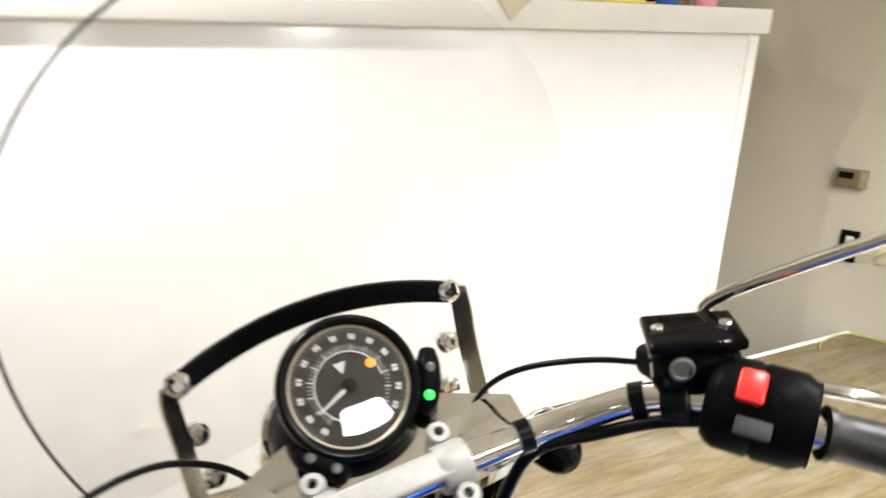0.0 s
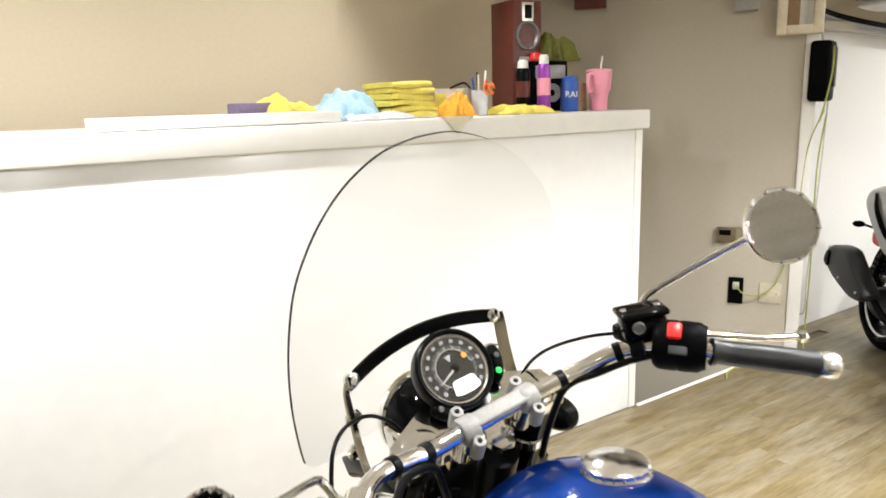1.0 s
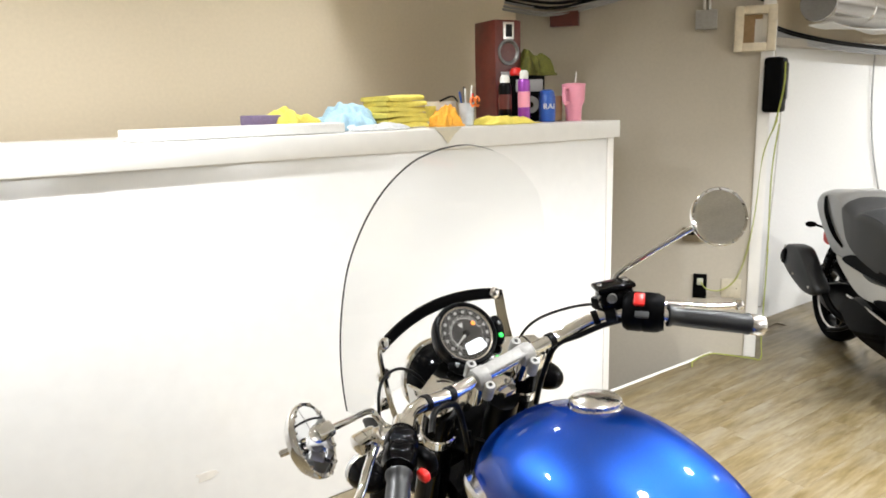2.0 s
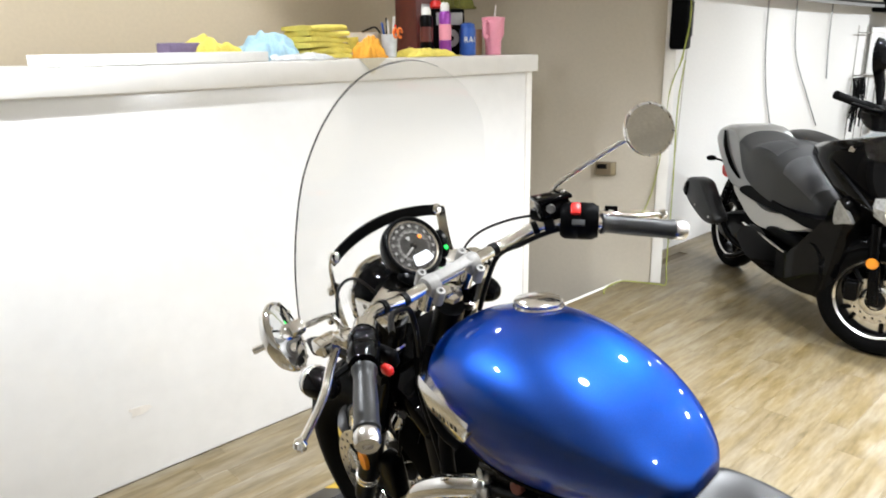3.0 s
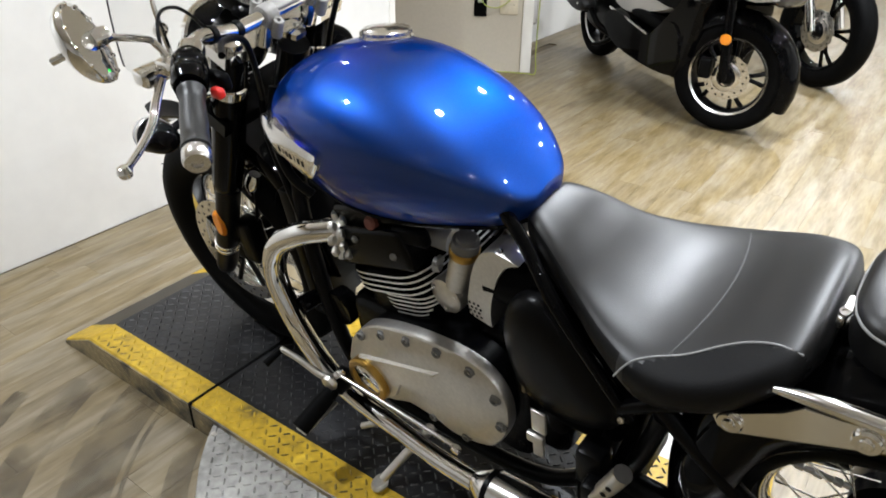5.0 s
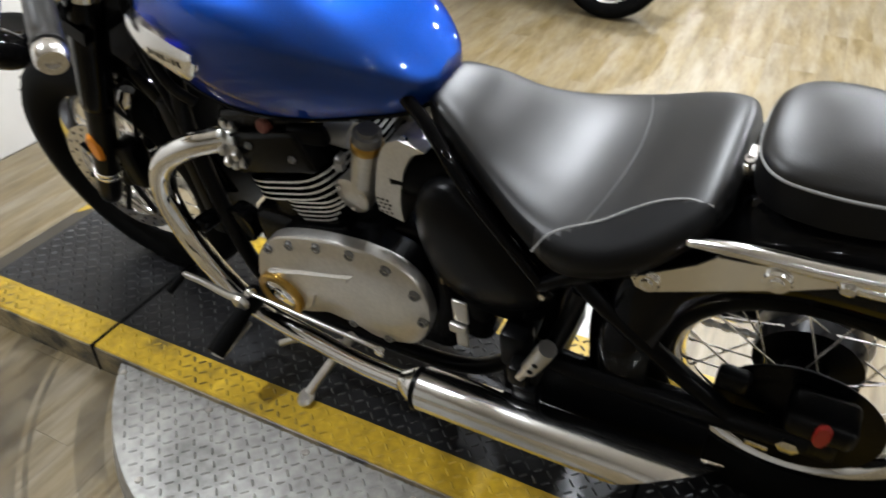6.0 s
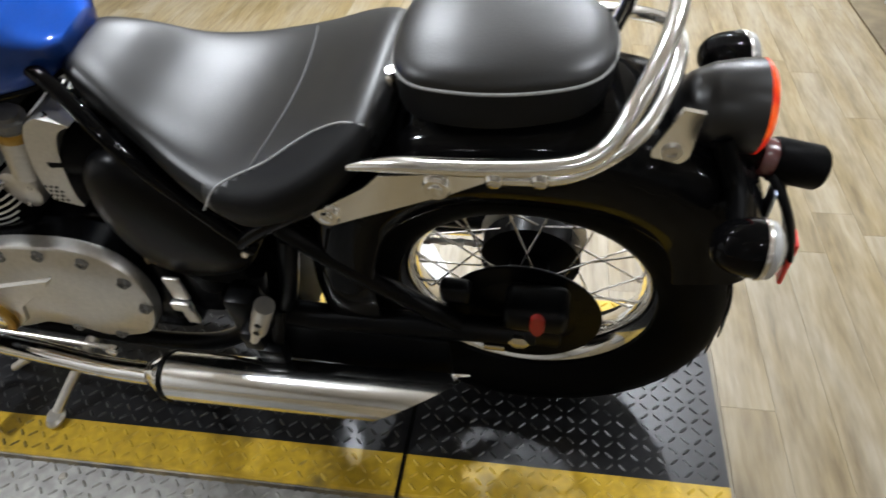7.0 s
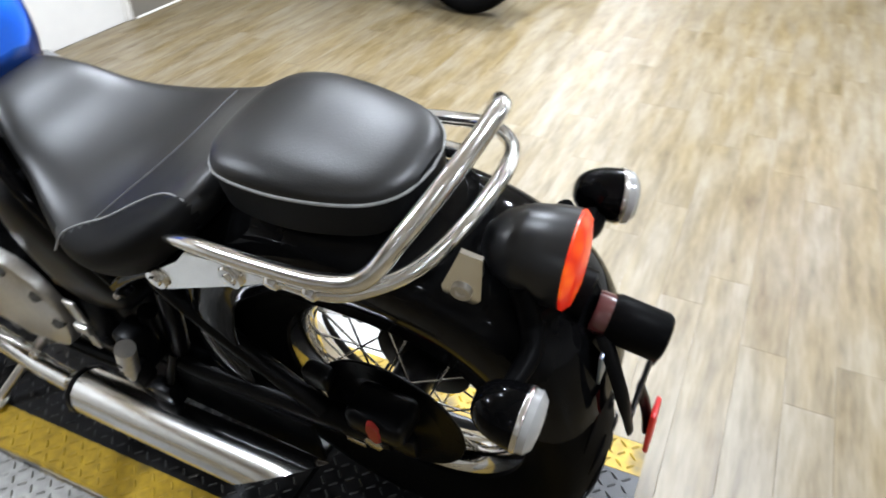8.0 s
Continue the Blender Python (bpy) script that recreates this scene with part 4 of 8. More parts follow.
part("needle_boss", bm, M_BLACKP, gauge)
bm = B()
plate(bm, [(-0.027, -0.012), (-0.023, 0.010), (-0.018, 0.013), (0.018, 0.013), (0.023, 0.010), (0.029, -0.008), (0.024, -0.013), (0.008, -0.016), (-0.012, -0.016)], 0.001, GM @ pose(0.004, -0.029, 0.001) @ Matrix.Scale(0.86, 4))
part("lcd_display", bm, glow("lit_lcd", (0.86, 0.88, 0.92), 0.30), gauge, "lit white display")
bm = B()
lathe(bm, [(0, 0.0012), (0.0042, 0.0008), (0.0045, 0)], GM @ pose(0.0250, 0.0130, 0), 16)
part("amber_light", bm, glow("lit_amber", (1.0, 0.27, 0.02), 0.5), gauge, "lit amber engine light")
bm = B()
lathe(bm, [(0, 0.0072), (0.055, 0.0055)], GM, 48)
M_DIALGLASS = M_GLASS.copy()
M_DIALGLASS.name = "curved_dial_glass"
[n for n in M_DIALGLASS.node_tree.nodes if n.type == "MATH" and n.operation == "MULTIPLY_ADD"][0].inputs[2].default_value = 0.09
gl = part("gauge_glass", bm, M_DIALGLASS, gauge, "", 60)
gl.visible_shadow = False
# side pods with tell-tales
M_CLEARD = mat("unlit_telltale_lens", (0.06, 0.06, 0.058), 0.25, bump=0)
for s, rows in ((-1, ((-0.052, -0.046), (-0.034, -0.062))), (1, ((0.0755, -0.010), (0.0655, -0.033)))):
    (xa, ya), (xb, yb) = rows
    bm = B()
    sweep(bm, [tuple(GM @ vec(xa * 1.10, ya + 0.016 * (s > 0), -0.016)), tuple(GM @ vec(xa, ya, -0.010)), tuple(GM @ vec(xb, yb, -0.010)), tuple(GM @ vec(xb * 0.9, yb - 0.012, -0.016))], [0.008, 0.0125, 0.0125, 0.008], 16, 6)
    pod = part("telltale_pod", bm, M_BLACKP, gauge, "black pod of tell-tale lamps")
    for k, (x, y) in enumerate(rows):
        bm = B()
        lathe(bm, [(0, 0.003), (0.0042, 0.002), (0.005, 0)], GM @ pose(x, y, 0.0020), 14)
        lit = s > 0 and k == 1
        part("telltale", bm, glow("lit_green", (0.02, 0.9, 0.08), 0.9) if lit else M_CLEARD, pod, "lit green neutral light" if lit else "unlit tell-tale")

# headlamp under the instrument
HL = axis(vec(0, 1.372, 0.885), (0, 1, -0.05)) @ Matrix.Scale(0.84, 4)
bm = B()
lathe(bm, [(0, -0.115), (0.03, -0.110), (0.062, -0.090), (0.082, -0.055), (0.090, -0.01), (0.091, 0.02)], HL, 44)
lampb = part("headlamp", bm, M_BLACKG, bike, "gloss black round headlamp")
bm = B()
lathe(bm, [(0.091, 0.016), (0.097, 0.020), (0.097, 0.034), (0.090, 0.040), (0.085, 0.036)], HL, 44)
part("rim", bm, M_CHROME, lampb)
bm = B()
lathe(bm, [(0.087, 0.034), (0.06, 0.046), (0, 0.052)], HL, 40)
part("lens", bm, M_CLEARL, lampb, "clear headlamp lens")
for s in (-1, 1):
    bm = B()
    box(bm, (s * 0.085, 1.33, 0.87), (0.012, 0.06, 0.09), 0.004)
    part("headlamp_bracket", bm, M_CHROME, lampb)


# indicators: black bullets with pale lenses
def indicator(name, nose, lens, r, label, root):
    nose, lens = Vector(nose), Vector(lens)
    d = (lens - nose)
    L = d.length
    ax = axis(nose, d.normalized())
    bm = B()
    lathe(bm, [(0, 0.0)] + [(r * math.sin(math.pi / 2 * k / 8) ** 0.75, L * (1 - math.cos(math.pi / 2 * k / 8)) * 0.9) for k in range(1, 9)] + [(r, L * 0.98)], ax, 28)
    ind = part(name, bm, M_BLACKG, bike, label)
    bm = B()
    lathe(bm, [(r * 1.02, L * 0.93), (r * 1.04, L * 0.96), (r * 1.02, L * 1.03), (r * 0.99, L * 1.04)], ax, 28)
    part("lens_ring", bm, M_BRUSH, ind)
    bm = B()
    lathe(bm, [(r * 0.99, L * 0.98), (r * 0.97, L * 1.18), (r * 0.75, L * 1.30), (r * 0.3, L * 1.34), (0, L * 1.34)], ax, 28)
    part("lens", bm, M_CLEARL, ind, "clear ribbed indicator lens")
    bm = B()
    rod(bm, nose.lerp(lens, 0.6), root, 0.008, 12)
    part("stalk", bm, M_BLACKS, ind)


for s in (-1, 1):
    indicator("rear_indicator", (-0.170, -0.209, 0.672) if s < 0 else (0.132, -0.204, 0.690), (-0.168, -0.262, 0.666) if s < 0 else (0.152, -0.256, 0.678), 0.0335, "black bullet rear indicator with clear lens", (s * 0.06, -0.235, 0.675))
    indicator("front_indicator", (s * 0.236, 1.265, 0.800), (s * 0.238, 1.335, 0.798), 0.0335, "black bullet front indicator", (s * 0.11, 1.30, 0.82))

# tail lamp, plate lamp and bracket
TL = axis(vec(-0.020, -0.166, 0.736), vec(0.08, -1, -0.05).normalized())
bm = B()
lathe(bm, [(0, -0.01), (0.018, -0.006), (0.036, 0.010), (0.048, 0.036), (0.0535, 0.066), (0.0545, 0.086), (0.048, 0.088)], TL, 40)
tail = part("tail_lamp", bm, M_SHELL, bike, "satin black egg-shaped tail lamp")
bm = B()
lathe(bm, [(0.0535, 0.085), (0.0545, 0.089), (0.047, 0.096), (0.028, 0.100), (0, 0.101)], TL, 40)
M_TLENS = glow("lit_red_lens", (0.55, 0.03, 0.003), 0.62)
_t, _n, _l, _p = nodes_of(M_TLENS)
_co, _wv, _rp = _n.new("ShaderNodeTexCoord"), _n.new("ShaderNodeTexVoronoi"), _n.new("ShaderNodeValToRGB")
_wv.inputs["Scale"].default_value = 46.0
_e = _rp.color_ramp.elements
_e[0].position, _e[0].color = 0.05, (1.0, 0.17, 0.008, 1)
_e[1].position, _e[1].color = 0.62, (0.50, 0.006, 0.001, 1)
_l.new(_co.outputs["Object"], _wv.inputs["Vector"]), _l.new(_wv.outputs["Distance"], _rp.inputs["Fac"]), _l.new(_rp.outputs[0], _p.inputs["Emission Color"])
part("lens", bm, M_TLENS, tail, "lit red tail lamp lens")
bm = B()
sweep(bm, [(0, -0.215, 0.66), (0, -0.245, 0.668), (0, -0.27, 0.665)], 0.030, 16, 4)
box(bm, (0, -0.21, 0.655), (0.09, 0.03, 0.05), 0.008)
part("lamp_mount", bm, M_BLACKP, tail)
for s in (-1, 1):
    bm = B()
    sweep(bm, [(s * 0.062, -0.215, 0.725), (s * 0.075, -0.232, 0.685), (s * 0.10, -0.24, 0.670), (s * 0.15, -0.236, 0.671)], [0.012, 0.013, 0.012, 0.010], 14, 6)
    part("indicator_arm", bm, M_BLACKP, tail)
# red reflection near the lamp's base is painted in as dark red
bm = B()
lathe(bm, [(0.023, 0), (0.025, 0.004), (0.025, 0.020)], axis(vec(0.002, -0.275, 0.643), (0.08, -1, -0.26)), 28, cap=True)
pl = part("plate_lamp", bm, mat("red_reflection_base", (0.10, 0.03, 0.03), 0.25, coat=0.6), tail, "dark round number plate lamp")
bm = B()
lathe(bm, [(0.026, 0.018), (0.0285, 0.024), (0.0285, 0.080), (0.026, 0.084), (0, 0.084)], axis(vec(0.002, -0.275, 0.643), (0.08, -1, -0.26)), 28)
part("cover", bm, M_BLACKP, pl, "black rubber lamp cap")
bm = B()
for x in (-0.052, 0.052):
    sweep(bm, [(x * 0.4, -0.295, 0.635), (x * 0.8, -0.318, 0.60), (x, -0.335, 0.56), (x, -0.345, 0.515)], [0.010, 0.009, 0.010, 0.010], 8, 4, flat=0.45)
box(bm, (0, -0.342, 0.53), (0.11, 0.006, 0.02), 0.002)
sweep(bm, [(0, -0.34, 0.53), (0, -0.352, 0.49), (0, -0.358, 0.45)], [0.012, 0.014, 0.016], 8, 3, flat=0.3)
brk = part("plate_bracket", bm, M_BLACKS, bike, "black number plate bracket")
bm = B()
box(bm, (0, -0.364, 0.452), (0.034, 0.007, 0.090), 0.003)
part("reflector", bm, M_RED, brk, "upright red reflector")
bm = B()
box(bm, (-0.03, -0.300, 0.598), (0.03, 0.004, 0.05), 0.001)
part("bracket_tab", bm, mat("blue_grey_steel", (0.30, 0.36, 0.45), 0.3, 0.8), brk, "bluish bare steel tab")

# chrome side plates, rails and the grab hoop
bm = B()
R0 = [(-0.158, 0.202, 0.712), (-0.165, 0.14, 0.728), (-0.168, 0.05, 0.736), (-0.168, -0.035, 0.747), (-0.158, -0.082, 0.762), (-0.126, -0.112, 0.800), (-0.062, -0.140, 0.838), (0.018, -0.152, 0.858)]
R0 = R0 + [(-x * (0.80 if y < -0.1 else 0.58), y, z - (0.0 if y < -0.1 else 0.03)) for x, y, z in R0[-2::-1]]
sweep(bm, R0, [0.006, 0.010] + [0.0108] * 11 + [0.010, 0.006], 16, 8)
rail = part("grab_rail", bm, M_SATIN, bike, "chrome passenger grab rail", 60)
bm = B()
R1 = [(-0.166, 0.03, 0.722), (-0.168, -0.035, 0.730), (-0.155, -0.080, 0.742), (-0.120, -0.122, 0.756), (-0.065, -0.150, 0.776), (0, -0.160, 0.786)]
R1 = R1 + [(-0.85 * x, y, z) for x, y, z in R1[-2::-1]]
sweep(bm, R1, 0.0095, 16, 8)
part("lower_hoop", bm, M_SATIN, rail, "", 60)
for s in (-1, 1):
    bm = B()
    O_ = [(0.262, 0.634), (0.250, 0.650), (0.232, 0.656), (0.185, 0.690), (0.165, 0.712), (0.10, 0.722), (0.030, 0.735), (0.026, 0.724), (0.078, 0.694), (0.235, 0.617), (0.254, 0.618)]
    px_ = 0.166 if s < 0 else 0.108
    loft(bm, [[vec(s * (px_ + k), y, z) for y, z in O_] for k in (0, 0.005)])
    sp = part("side_plate", bm, M_SATIN, rail, "polished triangular side plate", 20)
    for y, z in ((0.240, 0.637), (0.096, 0.703)):
        bm = B()
        lathe(bm, [(0.016, 0), (0.017, 0.003), (0.015, 0.006), (0.009, 0.006), (0.008, 0.009), (0, 0.010)], axis(vec(s * (px_ + 0.005), y, z), (s, 0, 0)), 20)
        part("dome_bolt", bm, M_CHROME, sp)
    for y, z in ((0.028, 0.728), (-0.022, 0.733)) if s < 0 else ():
        bm = B()
        lathe(bm, [(0.010, 0), (0.011, 0.006), (0.008, 0.010), (0, 0.011)], axis(vec(s * 0.172, y, z), (s, 0, -0.2)), 18)
        part("dome_bolt", bm, M_CHROME, rail)
    if s > 0:
        continue
    bm = B()
    T_ = [(0.022 * math.cos(a), 0.022 * math.sin(a)) for a in np.linspace(math.pi * 1.05, math.pi * 1.95, 10)] + [(0.012, 0.060), (-0.012, 0.060)]
    mm = Matrix.Translation((-0.104, -0.160, 0.722)) @ Matrix((vec(0.10, -0.965, -0.25), vec(0, -0.25, 0.968), vec(-0.995, -0.10, 0))).transposed().to_4x4()
    plate(bm, T_, 0.006, mm)
    lg = part("lug_plate", bm, M_SATIN, rail, "rounded chrome lug", 20)
    bm = B()
    lathe(bm, [(0.011, 0), (0.011, 0.004), (0.006, 0.004), (0.005, 0.001), (0, 0.001)], mm @ pose(0, 0, 0.003), 16)
    part("lug_bolt", bm, M_ALU, lg)

# engine: cases, cylinders with polished fin edges, head
M_FIN = mat("polished_fin_edge", (0.78, 0.78, 0.77), 0.30, 0.35, grain=80, vary=0.05, bump=0.0)
M_ENGINE = mat("black_engine_paint", (0.002, 0.002, 0.0022), 0.26, 0.0, grain=160, vary=0.3, bump=0.10, spec=0.12)
bm = B()
box(bm, (0, 0.80, 0.33), (0.26, 0.44, 0.24), 0.03, None, 3)
box(bm, (0, 0.62, 0.36), (0.20, 0.20, 0.26), 0.03, None, 3)
crank = part("crankcase", bm, M_ENGINE, bike, "black painted engine crankcase")
bm = B()
box(bm, (0, 0.885, 0.51), (0.24, 0.16, 0.16), 0.03, None, 3)
part("cylinder_block", bm, M_ENGINE, crank)
EM = pose(0, 0.8915, 0.5675, -17, 0, 0)
for k in range(10):
    bm = B()
    z = -k * 0.0128
    low = max(0, k - 4)
    hx, hy, yc = (0.142, 0.102, 0.0) if k < 4 else (0.134 - 0.003 * low, 0.078 * math.sqrt(1 - (low / 6.4) ** 2), -0.030 + 0.005 * low)
    n = 20
    O_ = []
    for i in range(n * 4):
        a = 2 * math.pi * i / (n * 4)
        ca, sa = math.cos(a), math.sin(a)
        O_.append((hx * math.copysign(abs(ca) ** 0.45, ca), hy * math.copysign(abs(sa) ** 0.45, sa)))
    loft(bm, [[EM @ vec(x * f, yc + y * f, z + dz) for x, y in O_] for f, dz in ((0.985, -0.0027), (1.0, -0.0019), (1.0, 0.0019), (0.985, 0.0027))])
    part("cooling_fin", bm, [M_ENGINE, M_FIN], crank)
for ob in [o for o in bike.children_recursive if o.name.startswith("cooling_fin")]:
    for p in ob.data.polygons:
        p.material_index = 1 if len(p.vertices) == 4 and abs((EM.inverted().to_3x3() @ p.normal).z) < 0.5 else 0
bm = B()
box(bm, (0, 0.004, 0.052), (0.272, 0.200, 0.088), 0.012, EM, 3)
head = part("cylinder_head", bm, M_ENGINE, crank, "black cylinder head")
bm = B()
box(bm, (0, -0.002, 0.112), (0.238, 0.185, 0.045), 0.014, EM, 3)
part("cam_box", bm, M_ENGINE, head)
bm = B()
box(bm, (0, -0.025, -0.062), (0.225, 0.120, 0.125), 0.02, EM, 3)
part("cylinder_barrel", bm, M_ENGINE, crank)
for s in (-1, 1):
    for y, z in ((0.939, 0.631), (0.846, 0.628), (0.744, 0.659)):
        bm = B()
        lathe(bm, [(0.0075, -0.01), (0.0075, 0.006), (0.005, 0.009), (0, 0.009)], axis(vec(s * 0.133, y, z), (s, 0, 0)), 6)
        part("head_bolt", bm, M_CAST, head)
    bm = B()
    box(bm, (0, 0, 0), (0.022, 0.080, 0.034), 0.009, Matrix.Translation((s * 0.118, 0.812, 0.676)) @ pose(0, 0, 0, -10, 0, 0), 3)
    part("cam_cover", bm, M_BLACKP, head)
    bm = B()
    lathe(bm, [(0.013, 0), (0.013, 0.03), (0.009, 0.034), (0, 0.034)], axis(vec(s * 0.100, 0.900, 0.668), (s, 0, 0.3)), 14)
    part("plug_cap", bm, mat("dull_brown_rubber", (0.16, 0.045, 0.03), 0.6), head, "brown spark plug cap")
# side casings
for s in (-1, 1):
    O_ = [(1.002, 0.330), (0.985, 0.375), (0.958, 0.410), (0.922, 0.446), (0.866, 0.471), (0.80, 0.487), (0.75, 0.493), (0.70, 0.495), (0.647, 0.484), (0.612, 0.453), (0.597, 0.403), (0.602, 0.345),
          (0.634, 0.277), (0.681, 0.252), (0.733, 0.243), (0.770, 0.255), (0.806, 0.260), (0.845, 0.262), (0.872, 0.250), (0.91, 0.234), (0.96, 0.232), (0.998, 0.262), (1.010, 0.300)]
    O_ = spline(O_, 4, True)
    cy, cz = 0.80, 0.352
    bm = B()
    rings = []
    for f, x in ((1.0, 0.148), (1.0, 0.163), (0.988, 0.170), (0.965, 0.1725), (0.90, 0.1735), (0.86, 0.1765), (0.60, 0.180), (0.30, 0.182)):
        rings.append([vec(s * x, cy + (y - cy) * f, cz + (z - cz) * f) for y, z in O_])
    loft(bm, rings, cap0=False)
    cov = part("side_casing", bm, M_ALU, crank, "dull cast aluminium engine side casing", 30)
    bm = B()
    loft(bm, [[vec(s * x, cy + (y - cy) * 0.975, cz + (z - cz) * 0.97) for y, z in O_] for x in (0.105, 0.1485)], cap0=False)
    part("inner_casing", bm, M_ENGINE, crank, "black inner casing", 30)
    # raised boss that runs out from the cap to a point under the upper bolts
    W_ = [(0.985, 0.322), (0.958, 0.352), (0.88, 0.383), (0.80, 0.410), (0.738, 0.431), (0.752, 0.412), (0.80, 0.372), (0.846, 0.331), (0.866, 0.285), (0.90, 0.252), (0.955, 0.245), (0.985, 0.275)]
    bm = B()
    loft(bm, [[vec(s * x, 0.90 + (y - 0.90) * f, 0.315 + (z - 0.315) * f) for y, z in W_] for f, x in ((1.0, 0.172), (0.985, 0.183), (0.93, 0.187))])
    part("cap_boss", bm, M_ALU, cov, "", 20)
    for y, z in ((0.945, 0.408), (0.883, 0.443), (0.816, 0.463), (0.742, 0.475), (0.670, 0.468), (0.620, 0.425), (0.613, 0.355), (0.700, 0.262), (0.780, 0.268)):
        bm = B()
        c = vec(s * 0.170, y, z)
        lathe(bm, [(0.0125, -0.012), (0.012, 0.004), (0.0095, 0.0055), (0.009, 0.010), (0.0055, 0.010), (0.005, 0.005), (0, 0.005)], axis(c, (s, 0, 0)), 12)
        part("casing_bolt", bm, M_CAST, cov)
    dm = axis(vec(s * 0.188, 0.938, 0.297), (s, 0.04, 0.02))
    bm = B()
    lathe(bm, [(0.054, -0.014), (0.054, 0.006), (0.050, 0.010), (0.040, 0.010), (0.038, 0.007)], dm, 44)
    ring = part("inspection_ring", bm, M_BRASS, cov, "yellowed brass ring")
    bm = B()
    lathe(bm, [(0.038, 0.005), (0.034, 0.008), (0.012, 0.0085), (0.010, 0.006), (0, 0.006)], dm, 44)
    part("inspection_cap", bm, M_CHROME, ring, "polished round cap")

# throttle bodies dressed as carburettors, and the duct behind
for s in (-1, 1):
    o = s * 0.098
    bm = B()
    rod(bm, (o, 0.738, 0.585), (o, 0.711, 0.680), 0.0232, 22)
    carb = part("carburettor", bm, M_ALU, bike, "dull silver carburettor body")
    bm = B()
    lathe(bm, [(0.0255, 0.0), (0.0265, 0.002), (0.0265, 0.016), (0.0255, 0.018)], axis(vec(o, 0.716, 0.662), (0, -0.28, 1)), 26)
    part("brass_ring", bm, M_BRASS, carb, "brass ring")
    bm = B()
    lathe(bm, [(0.0245, 0.0), (0.0235, 0.016), (0.018, 0.018), (0.017, 0.024), (0.008, 0.025), (0, 0.025)], axis(vec(o, 0.7115, 0.679), (0, -0.28, 1)), 26)
    part("top_cap", bm, M_CAST, carb)
    bm = B()
    lathe(bm, [(0.034, -0.030), (0.036, 0.0), (0.035, 0.006), (0.031, 0.008), (0, 0.009)], axis(vec(o + s * 0.012, 0.755, 0.560), (s, 0.1, 0)), 32)
    bowl = part("float_bowl", bm, M_ALU, carb, "round cast cover")
    for a in (0.6, 2.7, 4.7):
        bm = B()
        bolt(bm, vec(o + s * 0.019, 0.755 + 0.027 * math.cos(a), 0.560 + 0.027 * math.sin(a)), (s, 0.1, 0), 0.0045, 0.004)
        part("cover_screw", bm, M_BRUSH, bowl)
    bm = B()
    lathe(bm, [(0.012, 0), (0.014, 0.004), (0.014, 0.012), (0.009, 0.014), (0, 0.014)], axis(vec(o, 0.772, 0.612), (s * 0.3, 1, 0)), 16)
    rod(bm, (o - s * 0.04, 0.77, 0.64), (o - s * 0.04, 0.86, 0.64), 0.024, 16)
    part("inlet_stub", bm, M_CLEARL, carb)
    # curved bright throttle cover
    if s < 0:
        bm = B()
        P = [(0.630, 0.722), (0.655, 0.708), (0.673, 0.676), (0.685, 0.635), (0.693, 0.592), (0.692, 0.560)]
        P = spline(P, 4)
        rings = []
        for y, z in P:
            rings.append([vec(o + s * 0.030, y + 0.0, z), vec(o + s * 0.030, y - 0.045, z - 0.010), vec(o - s * 0.02, y - 0.045, z - 0.010), vec(o - s * 0.02, y, z)])
        loft(bm, rings)
        cv = part("throttle_cover", bm, M_CASTP, carb, "curved silver throttle cover", 25)
        bm = B()
        for i in range(3):
            for j in range(4):
                lathe(bm, [(0, 0.0006), (0.0028, 0.0005), (0.003, 0)], axis(vec(o + s * 0.0302, 0.668 + 0.009 * i + 0.004 * (j % 2), 0.562 + 0.009 * j), (s, 0, 0)), 6)
        part("cover_hole", bm, M_BLACKS, cv)
        bm = B()
        bolt(bm, (o + s * 0.02, 0.625, 0.716), (s * 0.3, 0.3, 1), 0.007, 0.005)
        part("cover_bolt", bm, M_CHROME, cv)
    bm = B()
    sweep(bm, [(o - s * 0.015, 0.66, 0.635), (o - s * 0.018, 0.60, 0.640), (o - s * 0.03, 0.54, 0.640)], [0.046, 0.046, 0.040], 20, 5)
    part("air_duct", bm, M_BLACKP, bike, "black rubber air duct")

